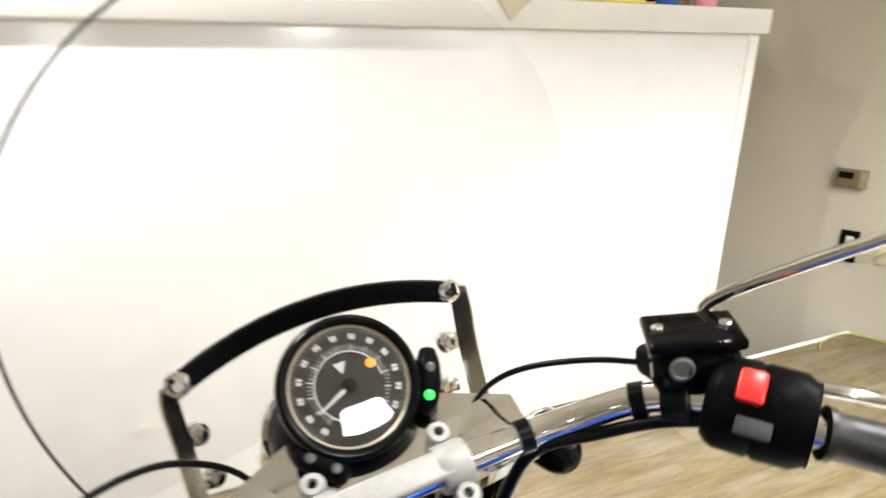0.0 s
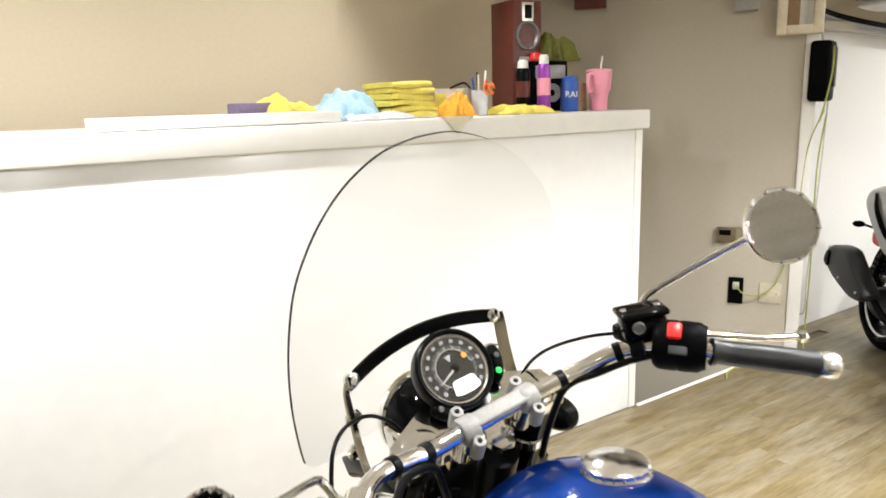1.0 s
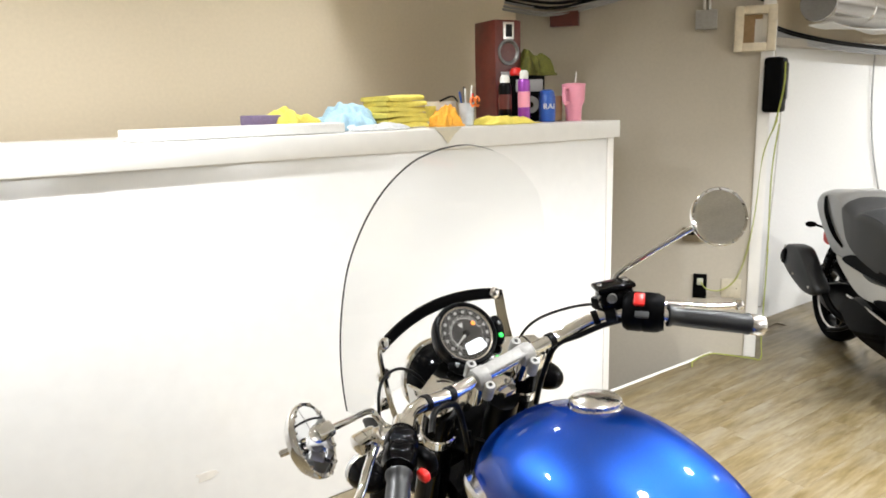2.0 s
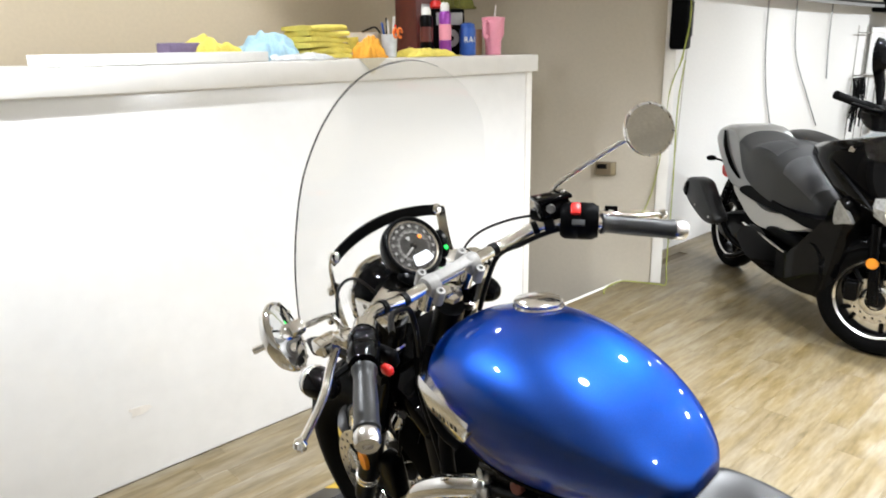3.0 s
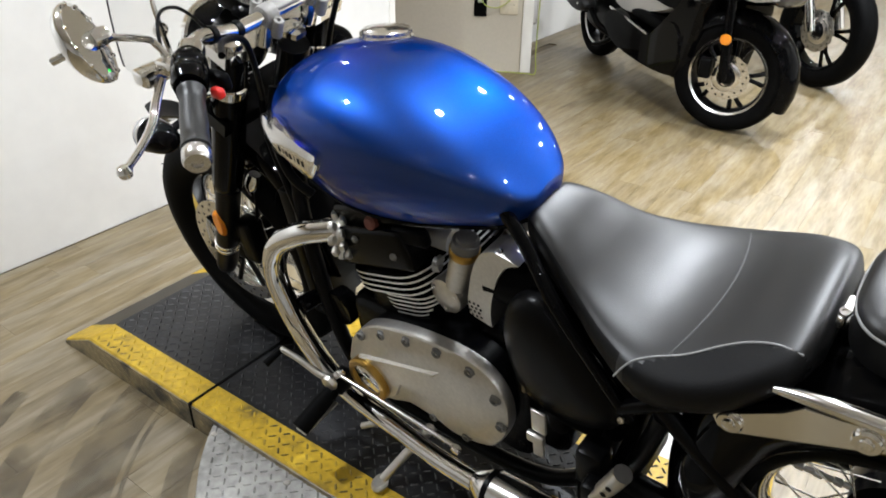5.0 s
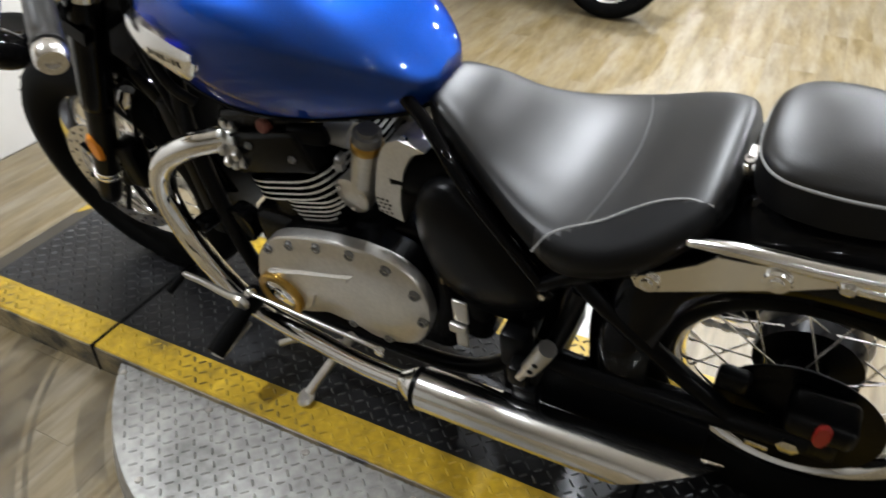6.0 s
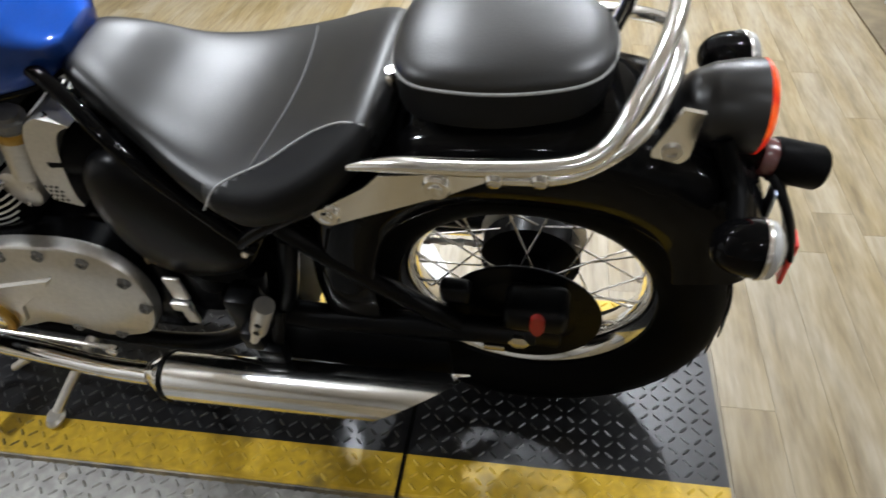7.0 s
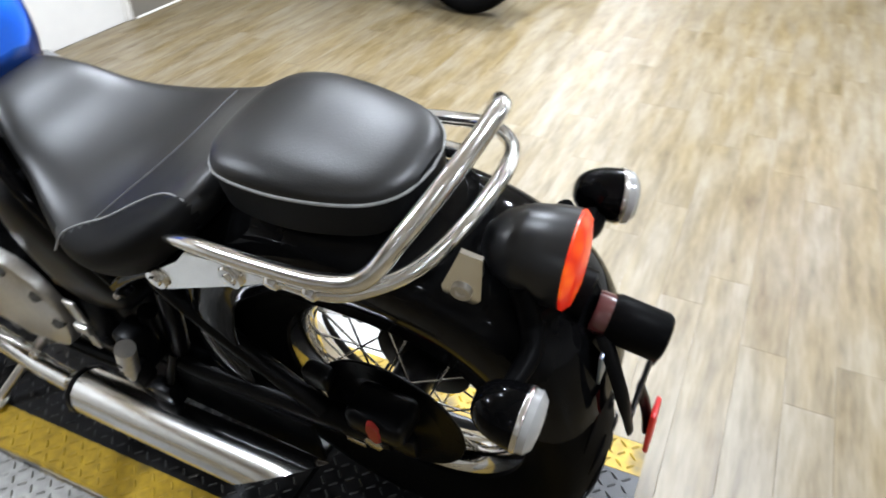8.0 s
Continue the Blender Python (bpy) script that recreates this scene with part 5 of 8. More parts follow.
# black side panels with a dull gilt mark
M_GILT = mat("dull_gilt_ink", (0.14, 0.10, 0.045), 0.45, 0.6)
for s in (-1, 1):
    O_ = spline([(0.618, 0.590), (0.595, 0.650), (0.545, 0.668), (0.495, 0.640), (0.445, 0.575), (0.402, 0.500), (0.412, 0.452), (0.460, 0.425), (0.530, 0.418), (0.585, 0.450), (0.612, 0.520)], 5, True)
    bm = B()
    rings = [[vec(s * x, 0.515 + (y - 0.515) * f, 0.535 + (z - 0.535) * f) for y, z in O_] for f, x in ((1.0, 0.06), (1.0, 0.122), (0.97, 0.138), (0.88, 0.149), (0.65, 0.156), (0.35, 0.159))]
    loft(bm, rings)
    panel = part("side_panel", bm, M_BLACKS, bike, "satin black oval side panel", 50)
    bm = B()
    for k in range(11):
        u = k / 10
        y, z = 0.575 - 0.125 * u, 0.447 - 0.006 * math.sin(u * 3)
        box(bm, (s * (0.1530 - 0.006 * abs(u - 0.5)), y, z + 0.012), (0.002, 0.006, 0.006 + (0.008 if k in (0, 3) else 0.0)), 0)
    part("panel_mark", bm, M_GILT, panel, "plain gilt bars where the model mark stands")
    # frame tube in front of the seat
    bm = B()
    tube = [(s * 0.055, 0.70, 0.79), (s * 0.100, 0.60, 0.750), (s * 0.135, 0.52, 0.675), (s * 0.145, 0.43, 0.570), (s * 0.145, 0.385, 0.510)]
    if s > 0:
        tube = [(0.060, 0.62, 0.70), (0.090, 0.54, 0.620), (0.130, 0.45, 0.560), (0.145, 0.385, 0.510)]
    sweep(bm, tube, 0.0112, 14, 6)
    part("frame_tube", bm, M_BLACKG, bike)
    bm = B()
    sweep(bm, [(s * 0.145, 0.40, 0.525), (s * 0.148, 0.33, 0.585), (s * 0.145, 0.24, 0.637), (s * 0.135, 0.12, 0.69)], 0.013, 12, 6)
    part("seat_tube", bm, M_BLACKG, bike)
    for y, z in ((0.392, 0.517),):
        bm = B()
        bolt(bm, (s * 0.158, y, z), (s, 0, 0.3), 0.006, 0.005)
        part("frame_bolt", bm, M_BRUSH, bike)
    # swinging arm
    bm = B()
    sweep(bm, [(s * 0.115, 0.46, 0.30), (s * 0.120, 0.34, 0.305), (s * 0.118, 0.15, 0.315), (s * 0.110, -0.02, 0.318)], [0.026, 0.024, 0.022, 0.022], 16, 5)
    sweep(bm, [(s * 0.118, 0.10, 0.330), (s * 0.118, 0.22, 0.42), (s * 0.115, 0.34, 0.52), (s * 0.09, 0.42, 0.58)], 0.016, 14, 5)
    sweep(bm, [(s * 0.118, 0.40, 0.31), (s * 0.118, 0.37, 0.40), (s * 0.115, 0.345, 0.51)], 0.016, 14, 5)
    box(bm, (s * 0.112, -0.01, 0.318), (0.022, 0.10, 0.05), 0.008)
    arm = part("swinging_arm", bm, M_BLACKS, bike, "black tubular swinging arm")
    bm = B()
    lathe(bm, [(0.017, 0), (0.017, 0.012), (0.010, 0.014), (0, 0.014)], axis(vec(s * 0.123, RX, RR), (s, 0, 0)), 6)
    part("axle_nut", bm, M_BRUSH, arm)
    # lower frame cradle
    bm = B()
    sweep(bm, [(s * 0.06, 1.12, 0.78), (s * 0.10, 1.13, 0.60), (s * 0.12, 1.09, 0.30), (s * 0.12, 1.02, 0.175), (s * 0.12, 0.85, 0.155), (s * 0.12, 0.60, 0.165), (s * 0.12, 0.47, 0.26), (s * 0.12, 0.42, 0.42)], 0.0165, 14, 6)
    part("frame_cradle", bm, M_BLACKS, bike)
# battery box and rear unit between the panels
bm = B()
box(bm, (0, 0.52, 0.50), (0.20, 0.20, 0.34), 0.02, None, 3)
box(bm, (0, 0.44, 0.30), (0.17, 0.09, 0.24), 0.02, None, 3)
part("battery_box", bm, M_BLACKP, bike)
bm = B()
for x in (0.0,):
    lathe(bm, [(0.032, 0), (0.032, 0.17), (0.026, 0.175)], axis(vec(0, 0.40, 0.42), vec(0, -0.75, 0.66)), 20, cap=True)
part("shock_absorber", bm, M_BLACKS, bike)
bm = B()
for k in range(8):
    lathe(bm, [(0.036, 0), (0.041, 0.004), (0.036, 0.008)], axis(vec(0, 0.39 - 0.012 * k, 0.43 + 0.0105 * k), vec(0, -0.75, 0.66)), 20)
part("spring", bm, M_BLACKG, bike)
# final drive chain on the far side
for z in (0.375, 0.265):
    bm = B()
    for k in range(22):
        y = 0.03 + k * 0.0155
        box(bm, (0.088, y, z + (0.05 - 0.0022 * k) * (0.0 if z > 0.3 else 0.35)), (0.014 if k % 2 else 0.009, 0.016, 0.011), 0.002, seg=1)
    part("drive_chain", bm, M_ALU, bike, "bare metal drive chain")
bm = B()
lathe(bm, [(0.06, 0.085), (0.088, 0.085), (0.092, 0.088), (0.088, 0.091), (0.06, 0.091)], RAX, 44)
part("rear_sprocket", bm, M_ALU, rear)
# rear caliper, its red disc lock mark, small bright fixings
bm = B()
box(bm, (-0.100, 0.105, 0.395), (0.030, 0.050, 0.040), 0.010, None, 3)
part("caliper_bracket", bm, M_BLACKS, bike)
bm = B()
box(bm, (-0.122, -0.020, 0.405), (0.066, 0.095, 0.048), 0.014, None, 3)
cal = part("rear_caliper", bm, M_BLACKS, bike)
bm = B()
lathe(bm, [(0, 0.006), (0.018, 0.005), (0.022, 0.0)], axis(vec(-0.153, -0.024, 0.408), (-1, 0, 0)) @ Matrix.Diagonal((0.55, 1.35, 1, 1)), 24)
part("axle_block_mark", bm, mat("dark_red_tag", (0.26, 0.008, 0.004), 0.35), bike, "dark red oval mark on the caliper")
bm = B()
box(bm, (-0.128, 0.045, 0.286), (0.004, 0.035, 0.014), 0.002)
part("adjuster_plate", bm, M_BRUSH, bike)

# radiator between the down tubes
bm = B()
box(bm, (0, 1.165, 0.475), (0.22, 0.035, 0.34), 0.006)
rad = part("radiator", bm, M_BLACKS, bike, "black water radiator")
bm = B()
for k in range(26):
    box(bm, (0, 1.185, 0.325 + 0.012 * k), (0.20, 0.004, 0.004), 0)
tagged(part("radiator_fin", bm, M_BLACKP, rad), kind="stuff")
bm = B()
lathe(bm, [(0.018, -0.02), (0.020, 0.0), (0.020, 0.018), (0.014, 0.024), (0, 0.024)], axis(vec(-0.135, 1.15, 0.372), (-1, 0.3, 0)), 24)
lathe(bm, [(0.040, -0.03), (0.043, 0.0), (0.040, 0.006), (0.0, 0.008)], axis(vec(-0.118, 1.07, 0.375), (-1, 0.1, 0)), 28)
part("horn", bm, M_BLACKG, bike, "round gloss black horn cover")
bm = B()
sweep(bm, [(-0.055, 1.335, 0.60), (-0.06, 1.345, 0.575), (-0.058, 1.36, 0.545)], [0.014, 0.019, 0.012], 16, 5)
box(bm, (-0.055, 1.335, 0.635), (0.03, 0.02, 0.03), 0.006)
part("hose_junction", bm, M_CHROME, bike, "bright metal brake hose union")
cable("wire_loop", [(-0.07, 1.325, 0.64), (-0.085, 1.34, 0.655), (-0.09, 1.36, 0.645), (-0.07, 1.365, 0.62)], 0.003, M_BRUSH)
cable("brake_hose", [(-0.06, 1.345, 0.56), (-0.075, 1.36, 0.47), (-0.09, 1.40, 0.40), (-0.095, 1.44, 0.41)], 0.004)
cable("wiring_loom", [(-0.07, 1.15, 0.86), (-0.10, 1.15, 0.78), (-0.11, 1.12, 0.70), (-0.10, 1.08, 0.66)], 0.010)
cable("wiring_loom", [(-0.05, 1.22, 0.84), (-0.08, 1.20, 0.76), (-0.10, 1.16, 0.68), (-0.11, 1.13, 0.6)], 0.007)

# exhausts: bends, clamps, straight silencers cut on the slant
for s in (-1, 1):
    bm = B()
    E_ = [(s * 0.105, 0.975, 0.622), (s * 0.128, 1.020, 0.616), (s * 0.152, 1.085, 0.596), (s * 0.164, 1.155, 0.545), (s * 0.168, 1.192, 0.465), (s * 0.168, 1.190, 0.375), (s * 0.168, 1.160, 0.275),
          (s * 0.168, 1.105, 0.190), (s * 0.170, 1.02, 0.150), (s * 0.178, 0.90, 0.142), (s * 0.190, 0.78, 0.145), (s * 0.198, 0.66, 0.160)]
    sweep(bm, E_, [0.0225, 0.0245, 0.0252, 0.0252, 0.0252, 0.0252, 0.0250, 0.0245, 0.0235, 0.0225, 0.022, 0.022], 20, 6)
    pipe = part("exhaust_pipe", bm, M_CHROME, bike, "chrome exhaust downpipe lightly yellowed", 60)
    cm = axis(vec(s * 0.112, 0.992, 0.608), vec(s * 0.40, 1, -0.10))
    bm = B()
    lathe(bm, [(0.024, -0.014), (0.034, -0.012), (0.036, 0.0), (0.034, 0.012), (0.025, 0.016)], cm, 28)
    fc = part("exhaust_clamp", bm, M_CASTP, pipe, "finned bright metal exhaust clamp")
    for k in range(10):
        for z in (-0.011, 0.009):
            bm = B()
            box(bm, (0.041, 0, z), (0.020, 0.017, 0.013), 0.0045, cm @ pose(0, 0, 0, 0, 0, 36 * k + (18 if z > 0 else 0)), 2)
            part("clamp_fin", bm, M_CASTP, fc)
    bm = B()
    lathe(bm, [(0.0225, 0), (0.026, 0.005), (0.032, 0.018), (0.041, 0.036), (0.0435, 0.048)], axis(vec(s * 0.198, 0.672, 0.166), vec(s * 0.004, -0.56, 0.052)), 32)
    part("silencer_cone", bm, M_SATIN, pipe)
    a0, a1 = vec(s * 0.2, 0.632, 0.172), vec(s * 0.204, 0.075, 0.232)
    d = (a1 - a0).normalized()
    ax = axis(a0, d)
    bm = B()
    lathe(bm, [(0.0435, 0), (0.047, 0.003), (0.047, 0.011), (0.0435, 0.014)], ax, 36)
    part("silencer_band", bm, M_BLACKS, pipe)
    bm = B()
    n, L = 40, (a1 - a0).length
    rings = []
    up = (vec(0, 0, 1) - d * d.z).normalized()
    sd = d.cross(up)
    for f, r in ((0.0, 0.0430), (0.03, 0.0445), (0.5, 0.0450), (0.93, 0.0450), (1.0, 0.0450), (0.99, 0.0415), (0.7, 0.0415)):
        rings.append([a0 + d * (f * (L - 0.085 + 0.060 * (math.sin(q) + s * math.cos(q)))) + r * (math.cos(q) * sd + math.sin(q) * up) for q in (2 * math.pi * k / n for k in range(n))])
    loft(bm, rings, cap0=True, cap1=False)
    sil = part("silencer", bm, M_SATIN, bike, "long chrome silencer cut on the slant", 50)
    bm = B()
    lathe(bm, [(0, 0), (0.0415, 0)], axis(a0 + d * (L - 0.22), d), 32)
    part("baffle", bm, M_BLACKP, sil, "black disc set inside the silencer outlet")
    bm = B()
    box(bm, (s * 0.165, 0.42, 0.245), (0.03, 0.05, 0.05), 0.008)
    sweep(bm, [(s * 0.13, 0.40, 0.33), (s * 0.15, 0.41, 0.28), (s * 0.17, 0.42, 0.235)], 0.014, 10, 4, flat=0.5)
    part("silencer_hanger", bm, M_BLACKS, sil)
    # passenger footrest, folded up
    bm = B()
    sweep(bm, [(s * 0.207, 0.362, 0.462), (s * 0.207, 0.380, 0.420), (s * 0.204, 0.395, 0.385)], [0.0155, 0.0155, 0.014], 16, 3)
    rod(bm, (s * 0.204, 0.395, 0.386), (s * 0.200, 0.415, 0.345), 0.008, 10)
    fp = part("passenger_footrest", bm, M_ALU, bike, "folded-up alloy passenger footrest")
    bm = B()
    box(bm, (s * 0.185, 0.420, 0.340), (0.04, 0.035, 0.05), 0.008)
    box(bm, (s * 0.15, 0.44, 0.36), (0.05, 0.05, 0.09), 0.01)
    part("footrest_bracket", bm, M_BLACKS, fp)
    bm = B()
    for k in (0.0, 0.022):
        lathe(bm, [(0, 0.0012), (0.005, 0.001), (0.0055, 0)], axis(vec(s * 0.2225, 0.377 + k * 0.4, 0.428 - k), (s, 0, 0)), 10)
    part("footrest_hole", bm, M_BLACKS, fp)
    # bright strap below the side panel
    bm = B()
    box(bm, (s * 0.168, 0.535, 0.418), (0.006, 0.028, 0.055), 0.002, Matrix.Translation((s * 0, 0, 0)))
    box(bm, (s * 0.172, 0.540, 0.375), (0.012, 0.034, 0.022), 0.004)
    box(bm, (s * 0.170, 0.536, 0.345), (0.006, 0.022, 0.040), 0.002)
    part("strap_buckle", bm, M_ALU, bike, "dull metal strap with buckle")
    # rider's footrest
    bm = B()
    sweep(bm, [(s * 0.215, 1.030, 0.238), (s * 0.26, 1.034, 0.224), (s * 0.325, 1.038, 0.206)], [0.016, 0.020, 0.020], 14, 4)
    fr = part("rider_footrest", bm, M_RUBBER, bike, "black rubber rider's footrest")
    bm = B()
    box(bm, (s * 0.275, 1.038, 0.196), (0.10, 0.030, 0.008), 0.003, None)
    part("footrest_plate", bm, M_ALU, fr)
    bm = B()
    box(bm, (s * 0.195, 1.030, 0.240), (0.05, 0.035, 0.045), 0.008)
    rod(bm, (s * 0.12, 1.00, 0.22), (s * 0.2, 1.03, 0.24), 0.014, 12)
    part("footrest_mount", bm, M_BLACKS, fr)
# black plate added to keep the gap between swinging arm and silencer dark
bm = B()
box(bm, (-0.140, 0.295, 0.250), (0.010, 0.36, 0.115), 0.004)
part("guard_plate", bm, M_BLACKP, bike, "added black plate that darkens the gap above the silencer")
# gear lever, its pivot and rod
bm = B()
sweep(bm, [(-0.215, 1.035, 0.262), (-0.225, 1.060, 0.272), (-0.232, 1.110, 0.296), (-0.240, 1.152, 0.312)], [0.010, 0.0085, 0.007, 0.007], 12, 5)
lathe(bm, [(0, 0.0), (0.017, 0.002), (0.020, 0.008), (0.017, 0.016), (0, 0.018)], axis(vec(-0.215, 1.032, 0.260), (-1, 0, 0)), 18)
rod(bm, (-0.205, 1.03, 0.262), (-0.215, 1.01, 0.29), 0.007, 10)
gear = part("gear_lever", bm, M_ALU, bike, "dull alloy gear lever")
bm = B()
rod(bm, (-0.238, 1.152, 0.310), (-0.285, 1.158, 0.300), 0.0085, 12)
part("toe_peg", bm, M_RUBBER, gear)
bm = B()
rod(bm, (-0.214, 1.005, 0.292), (-0.206, 0.70, 0.262), 0.0045, 10)
for y, z in ((1.003, 0.292), (0.70, 0.262)):
    lathe(bm, [(0, -0.008), (0.009, -0.006), (0.011, 0), (0.009, 0.006), (0, 0.008)], axis(vec(-0.210, y, z), (1, 0, 0)), 12)
part("gear_rod", bm, M_BRUSH, gear)
# side stand resting on the deck
bm = B()
sweep(bm, [(-0.125, 0.835, 0.150), (-0.16, 0.845, 0.135), (-0.215, 0.868, 0.100), (-0.262, 0.886, 0.070)], [0.013, 0.011, 0.010, 0.010], 14, 5)
sweep(bm, [(-0.16, 0.845, 0.137), (-0.175, 0.90, 0.140), (-0.185, 0.955, 0.128), (-0.200, 0.995, 0.108)], [0.010, 0.009, 0.008, 0.008], 12, 5)
stand = part("side_stand", bm, M_ALU, bike, "dull alloy side stand, down")
bm = B()
lathe(bm, [(0, 0.010), (0.020, 0.008), (0.026, 0.0), (0.024, -0.006), (0, -0.006)], Matrix.Translation((-0.270, 0.889, 0.063)) @ pose(0, 0, 0, 0, 11.5, 20) @ Matrix.Diagonal((1, 0.7, 1, 1)), 22)
part("stand_foot", bm, M_ALU, stand)

# windscreen with black upper strap and chrome stays
H = [(0.0, 1.392), (0.055, 1.386), (0.108, 1.364), (0.150, 1.334), (0.188, 1.292), (0.220, 1.236), (0.241, 1.150), (0.248, 1.060), (0.243, 0.965), (0.234, 0.930), (0.205, 0.906), (0.13, 0.894), (0.0, 0.891)]


def screen(x, z):
    return 1.362 - 0.40 * (z - 1.0) - 1.0 * x * x


hs_ = spline(H, 6)
bm = B()
nx = 16


def sheet(off):
    g = []
    for x, z in hs_:
        g.append([bm.verts.new((-x + 2 * x * k / nx, screen(-x + 2 * x * k / nx, z) + off, z)) for k in range(nx + 1)] if x > 1e-5 else [bm.verts.new((0, screen(0, z) + off, z))] * (nx + 1))
    return g


ga, gb = sheet(0.0018), sheet(-0.0018)
ring_faces(bm, ga, closed=False)
ring_faces(bm, gb, closed=False)
for col in (0, nx):
    for i in range(len(ga) - 1):
        q = []
        for v in (ga[i][col], ga[i + 1][col], gb[i + 1][col], gb[i][col]):
            if v not in q:
                q.append(v)
        if len(q) > 2:
            bm.faces.new(q)
ws = part("windscreen", bm, M_GLASS, bike, "clear acrylic windscreen with rounded top", 60)
# dark line of refraction drawn as colour, on the left rim and top only
M_EDGE = mat("edge_refraction_dark", (0.05, 0.05, 0.052), 0.2, grain=80, bump=0.0)
bm = B()
left_ = [(x, z) for x, z in hs_ if z > 0.935]
sweep(bm, [(x, screen(x, z), z) for x, z in hs_[13:0:-1]] + [(-x, screen(x, z), z) for x, z in left_], [0.0005 + 0.0011 * min(1, k / 12) for k in range(13 + len(left_))], 6, 1, smooth=False)
part("screen_edge", bm, M_EDGE, ws, "dark refraction line painted on the screen edge")
# strap across
bm = B()
S_ = [(x, screen(x, 1.04) - 0.012 + 0.0, 1.038 + 0.024 * (1 - (x / 0.145) ** 2)) for x in np.linspace(-0.145, 0.145, 17)]
rings = []
for x, y, z in S_:
    rings.append([vec(x, y + 0.003, z + 0.012), vec(x, y - 0.003, z + 0.012), vec(x, y - 0.005, z), vec(x, y - 0.003, z - 0.012), vec(x, y + 0.003, z - 0.012)])
loft(bm, rings)
part("upper_strap", bm, M_BLACKS, ws, "curved black strap across the screen", 50)
for s in (-1, 1):
    bm = B()
    P = [(s * 0.146, screen(0.146, 1.045) - 0.010, 1.046), (s * 0.151, 1.318, 1.02), (s * 0.152, 1.318, 0.965), (s * 0.154, 1.310, 0.90), (s * 0.150, 1.29, 0.84)]
    rings = []
    for x, y, z in spline(P, 4):
        rings.append([vec(x, y, z) + vec(s * -0.68 * u, 0.73 * u, 0) * 1.0 + vec(s * 0.73 * w, 0.68 * w, 0) for u, w in ((-0.0105, -0.0018), (0.0105, -0.0018), (0.0105, 0.0018), (-0.0105, 0.0018))])
    loft(bm, rings)
    stay = part("screen_stay", bm, M_SATIN, ws, "flat chrome screen stay", 40)
    for z in (1.040, 0.963, 0.885):
        y = screen(0.14, z)
        bm = B()
        lathe(bm, [(0.0105, 0), (0.0125, 0.003), (0.0125, 0.012), (0.010, 0.014), (0.006, 0.014), (0.005, 0.018), (0, 0.018)], axis(vec(s * 0.138, y - 0.003, z), (0, -1, 0.2)), 18)
        part("screen_bolt", bm, M_CHROME, stay)
        if z < 1:
            bm = B()
            box(bm, (s * 0.146, y - 0.013, z), (0.018, 0.014, 0.016), 0.003)
            part("stay_tab", bm, M_CHROME, stay)
    bm = B()
    lathe(bm, [(0.034, -0.012), (0.037, -0.010), (0.037, 0.010), (0.034, 0.012)], axis(fork_at(0.62) + vec(s * 0.108, 0, 0), FD), 24)
    rod(bm, fork_at(0.62) + vec(s * 0.14, 0, 0), (s * 0.150, 1.29, 0.845), 0.008, 10)
    part("stay_clamp", bm, M_CHROME, stay)

# the tail assembly sits a little to the left of the wheel's line
for ob in bike.children:
    if ob.name.split(".")[0] in ("tail_lamp", "rear_indicator", "plate_bracket", "rear_mudguard"):
        ob.location.x -= 0.020

# ---- lift deck: two tread-plate sections with yellow bevelled edges, and the turntable beside it ----
DK = pose(0.404, 0.0, 0, 0, 0, 0.5)
deck = thing("motorcycle_lift", DK, "low black tread-plate lift deck with worn yellow edges", "vehicle lift")


def lugs(bm, x0, x1, y0, y1, zf, pitch=0.0225, seed=1, keep=None):
    """Raised tread bars, alternately slanted, as low ridges with a bevelled crown."""
    nx, ny = int((x1 - x0) / pitch), int((y1 - y0) / pitch)
    for i in range(nx):
        for j in range(ny):
            x, y = x0 + (i + 0.5) * (x1 - x0) / nx, y0 + (j + 0.5) * (y1 - y0) / ny
            if keep and not keep(x, y):
                continue
            a = radians(45 if (i + j) % 2 else -45)
            ca, sa = math.cos(a), math.sin(a)
            h, l, w = 0.0023, 0.0104, 0.0030
            base = [(-l, 0), (-l * 0.6, -w), (l * 0.6, -w), (l, 0), (l * 0.6, w), (-l * 0.6, w)]
            vs = []
            for u, v in base:
                px, py = x + u * ca - v * sa, y + u * sa + v * ca
                vs.append(bm.verts.new((px, py, zf(px) - 0.0002)))
            t0 = bm.verts.new((x - l * 0.62 * ca, y - l * 0.62 * sa, zf(x) + h))
            t1 = bm.verts.new((x + l * 0.62 * ca, y + l * 0.62 * sa, zf(x) + h))
            for f in ((vs[0], vs[1], t0), (vs[1], vs[2], t1, t0), (vs[2], vs[3], t1), (vs[3], vs[4], t1), (vs[4], vs[5], t0, t1), (vs[5], vs[0], t0)):
                bm.faces.new(f)
    return bm


SECTIONS = ((-1.058, -0.490), (-0.485, 0.753), (0.758, 1.350))
BEND = 1.205                # the front section turns down to the floor from here


def deck_z(y):
    return 0.080 if y < BEND else 0.080 - 0.066 * (y - BEND) / (1.350 - BEND)


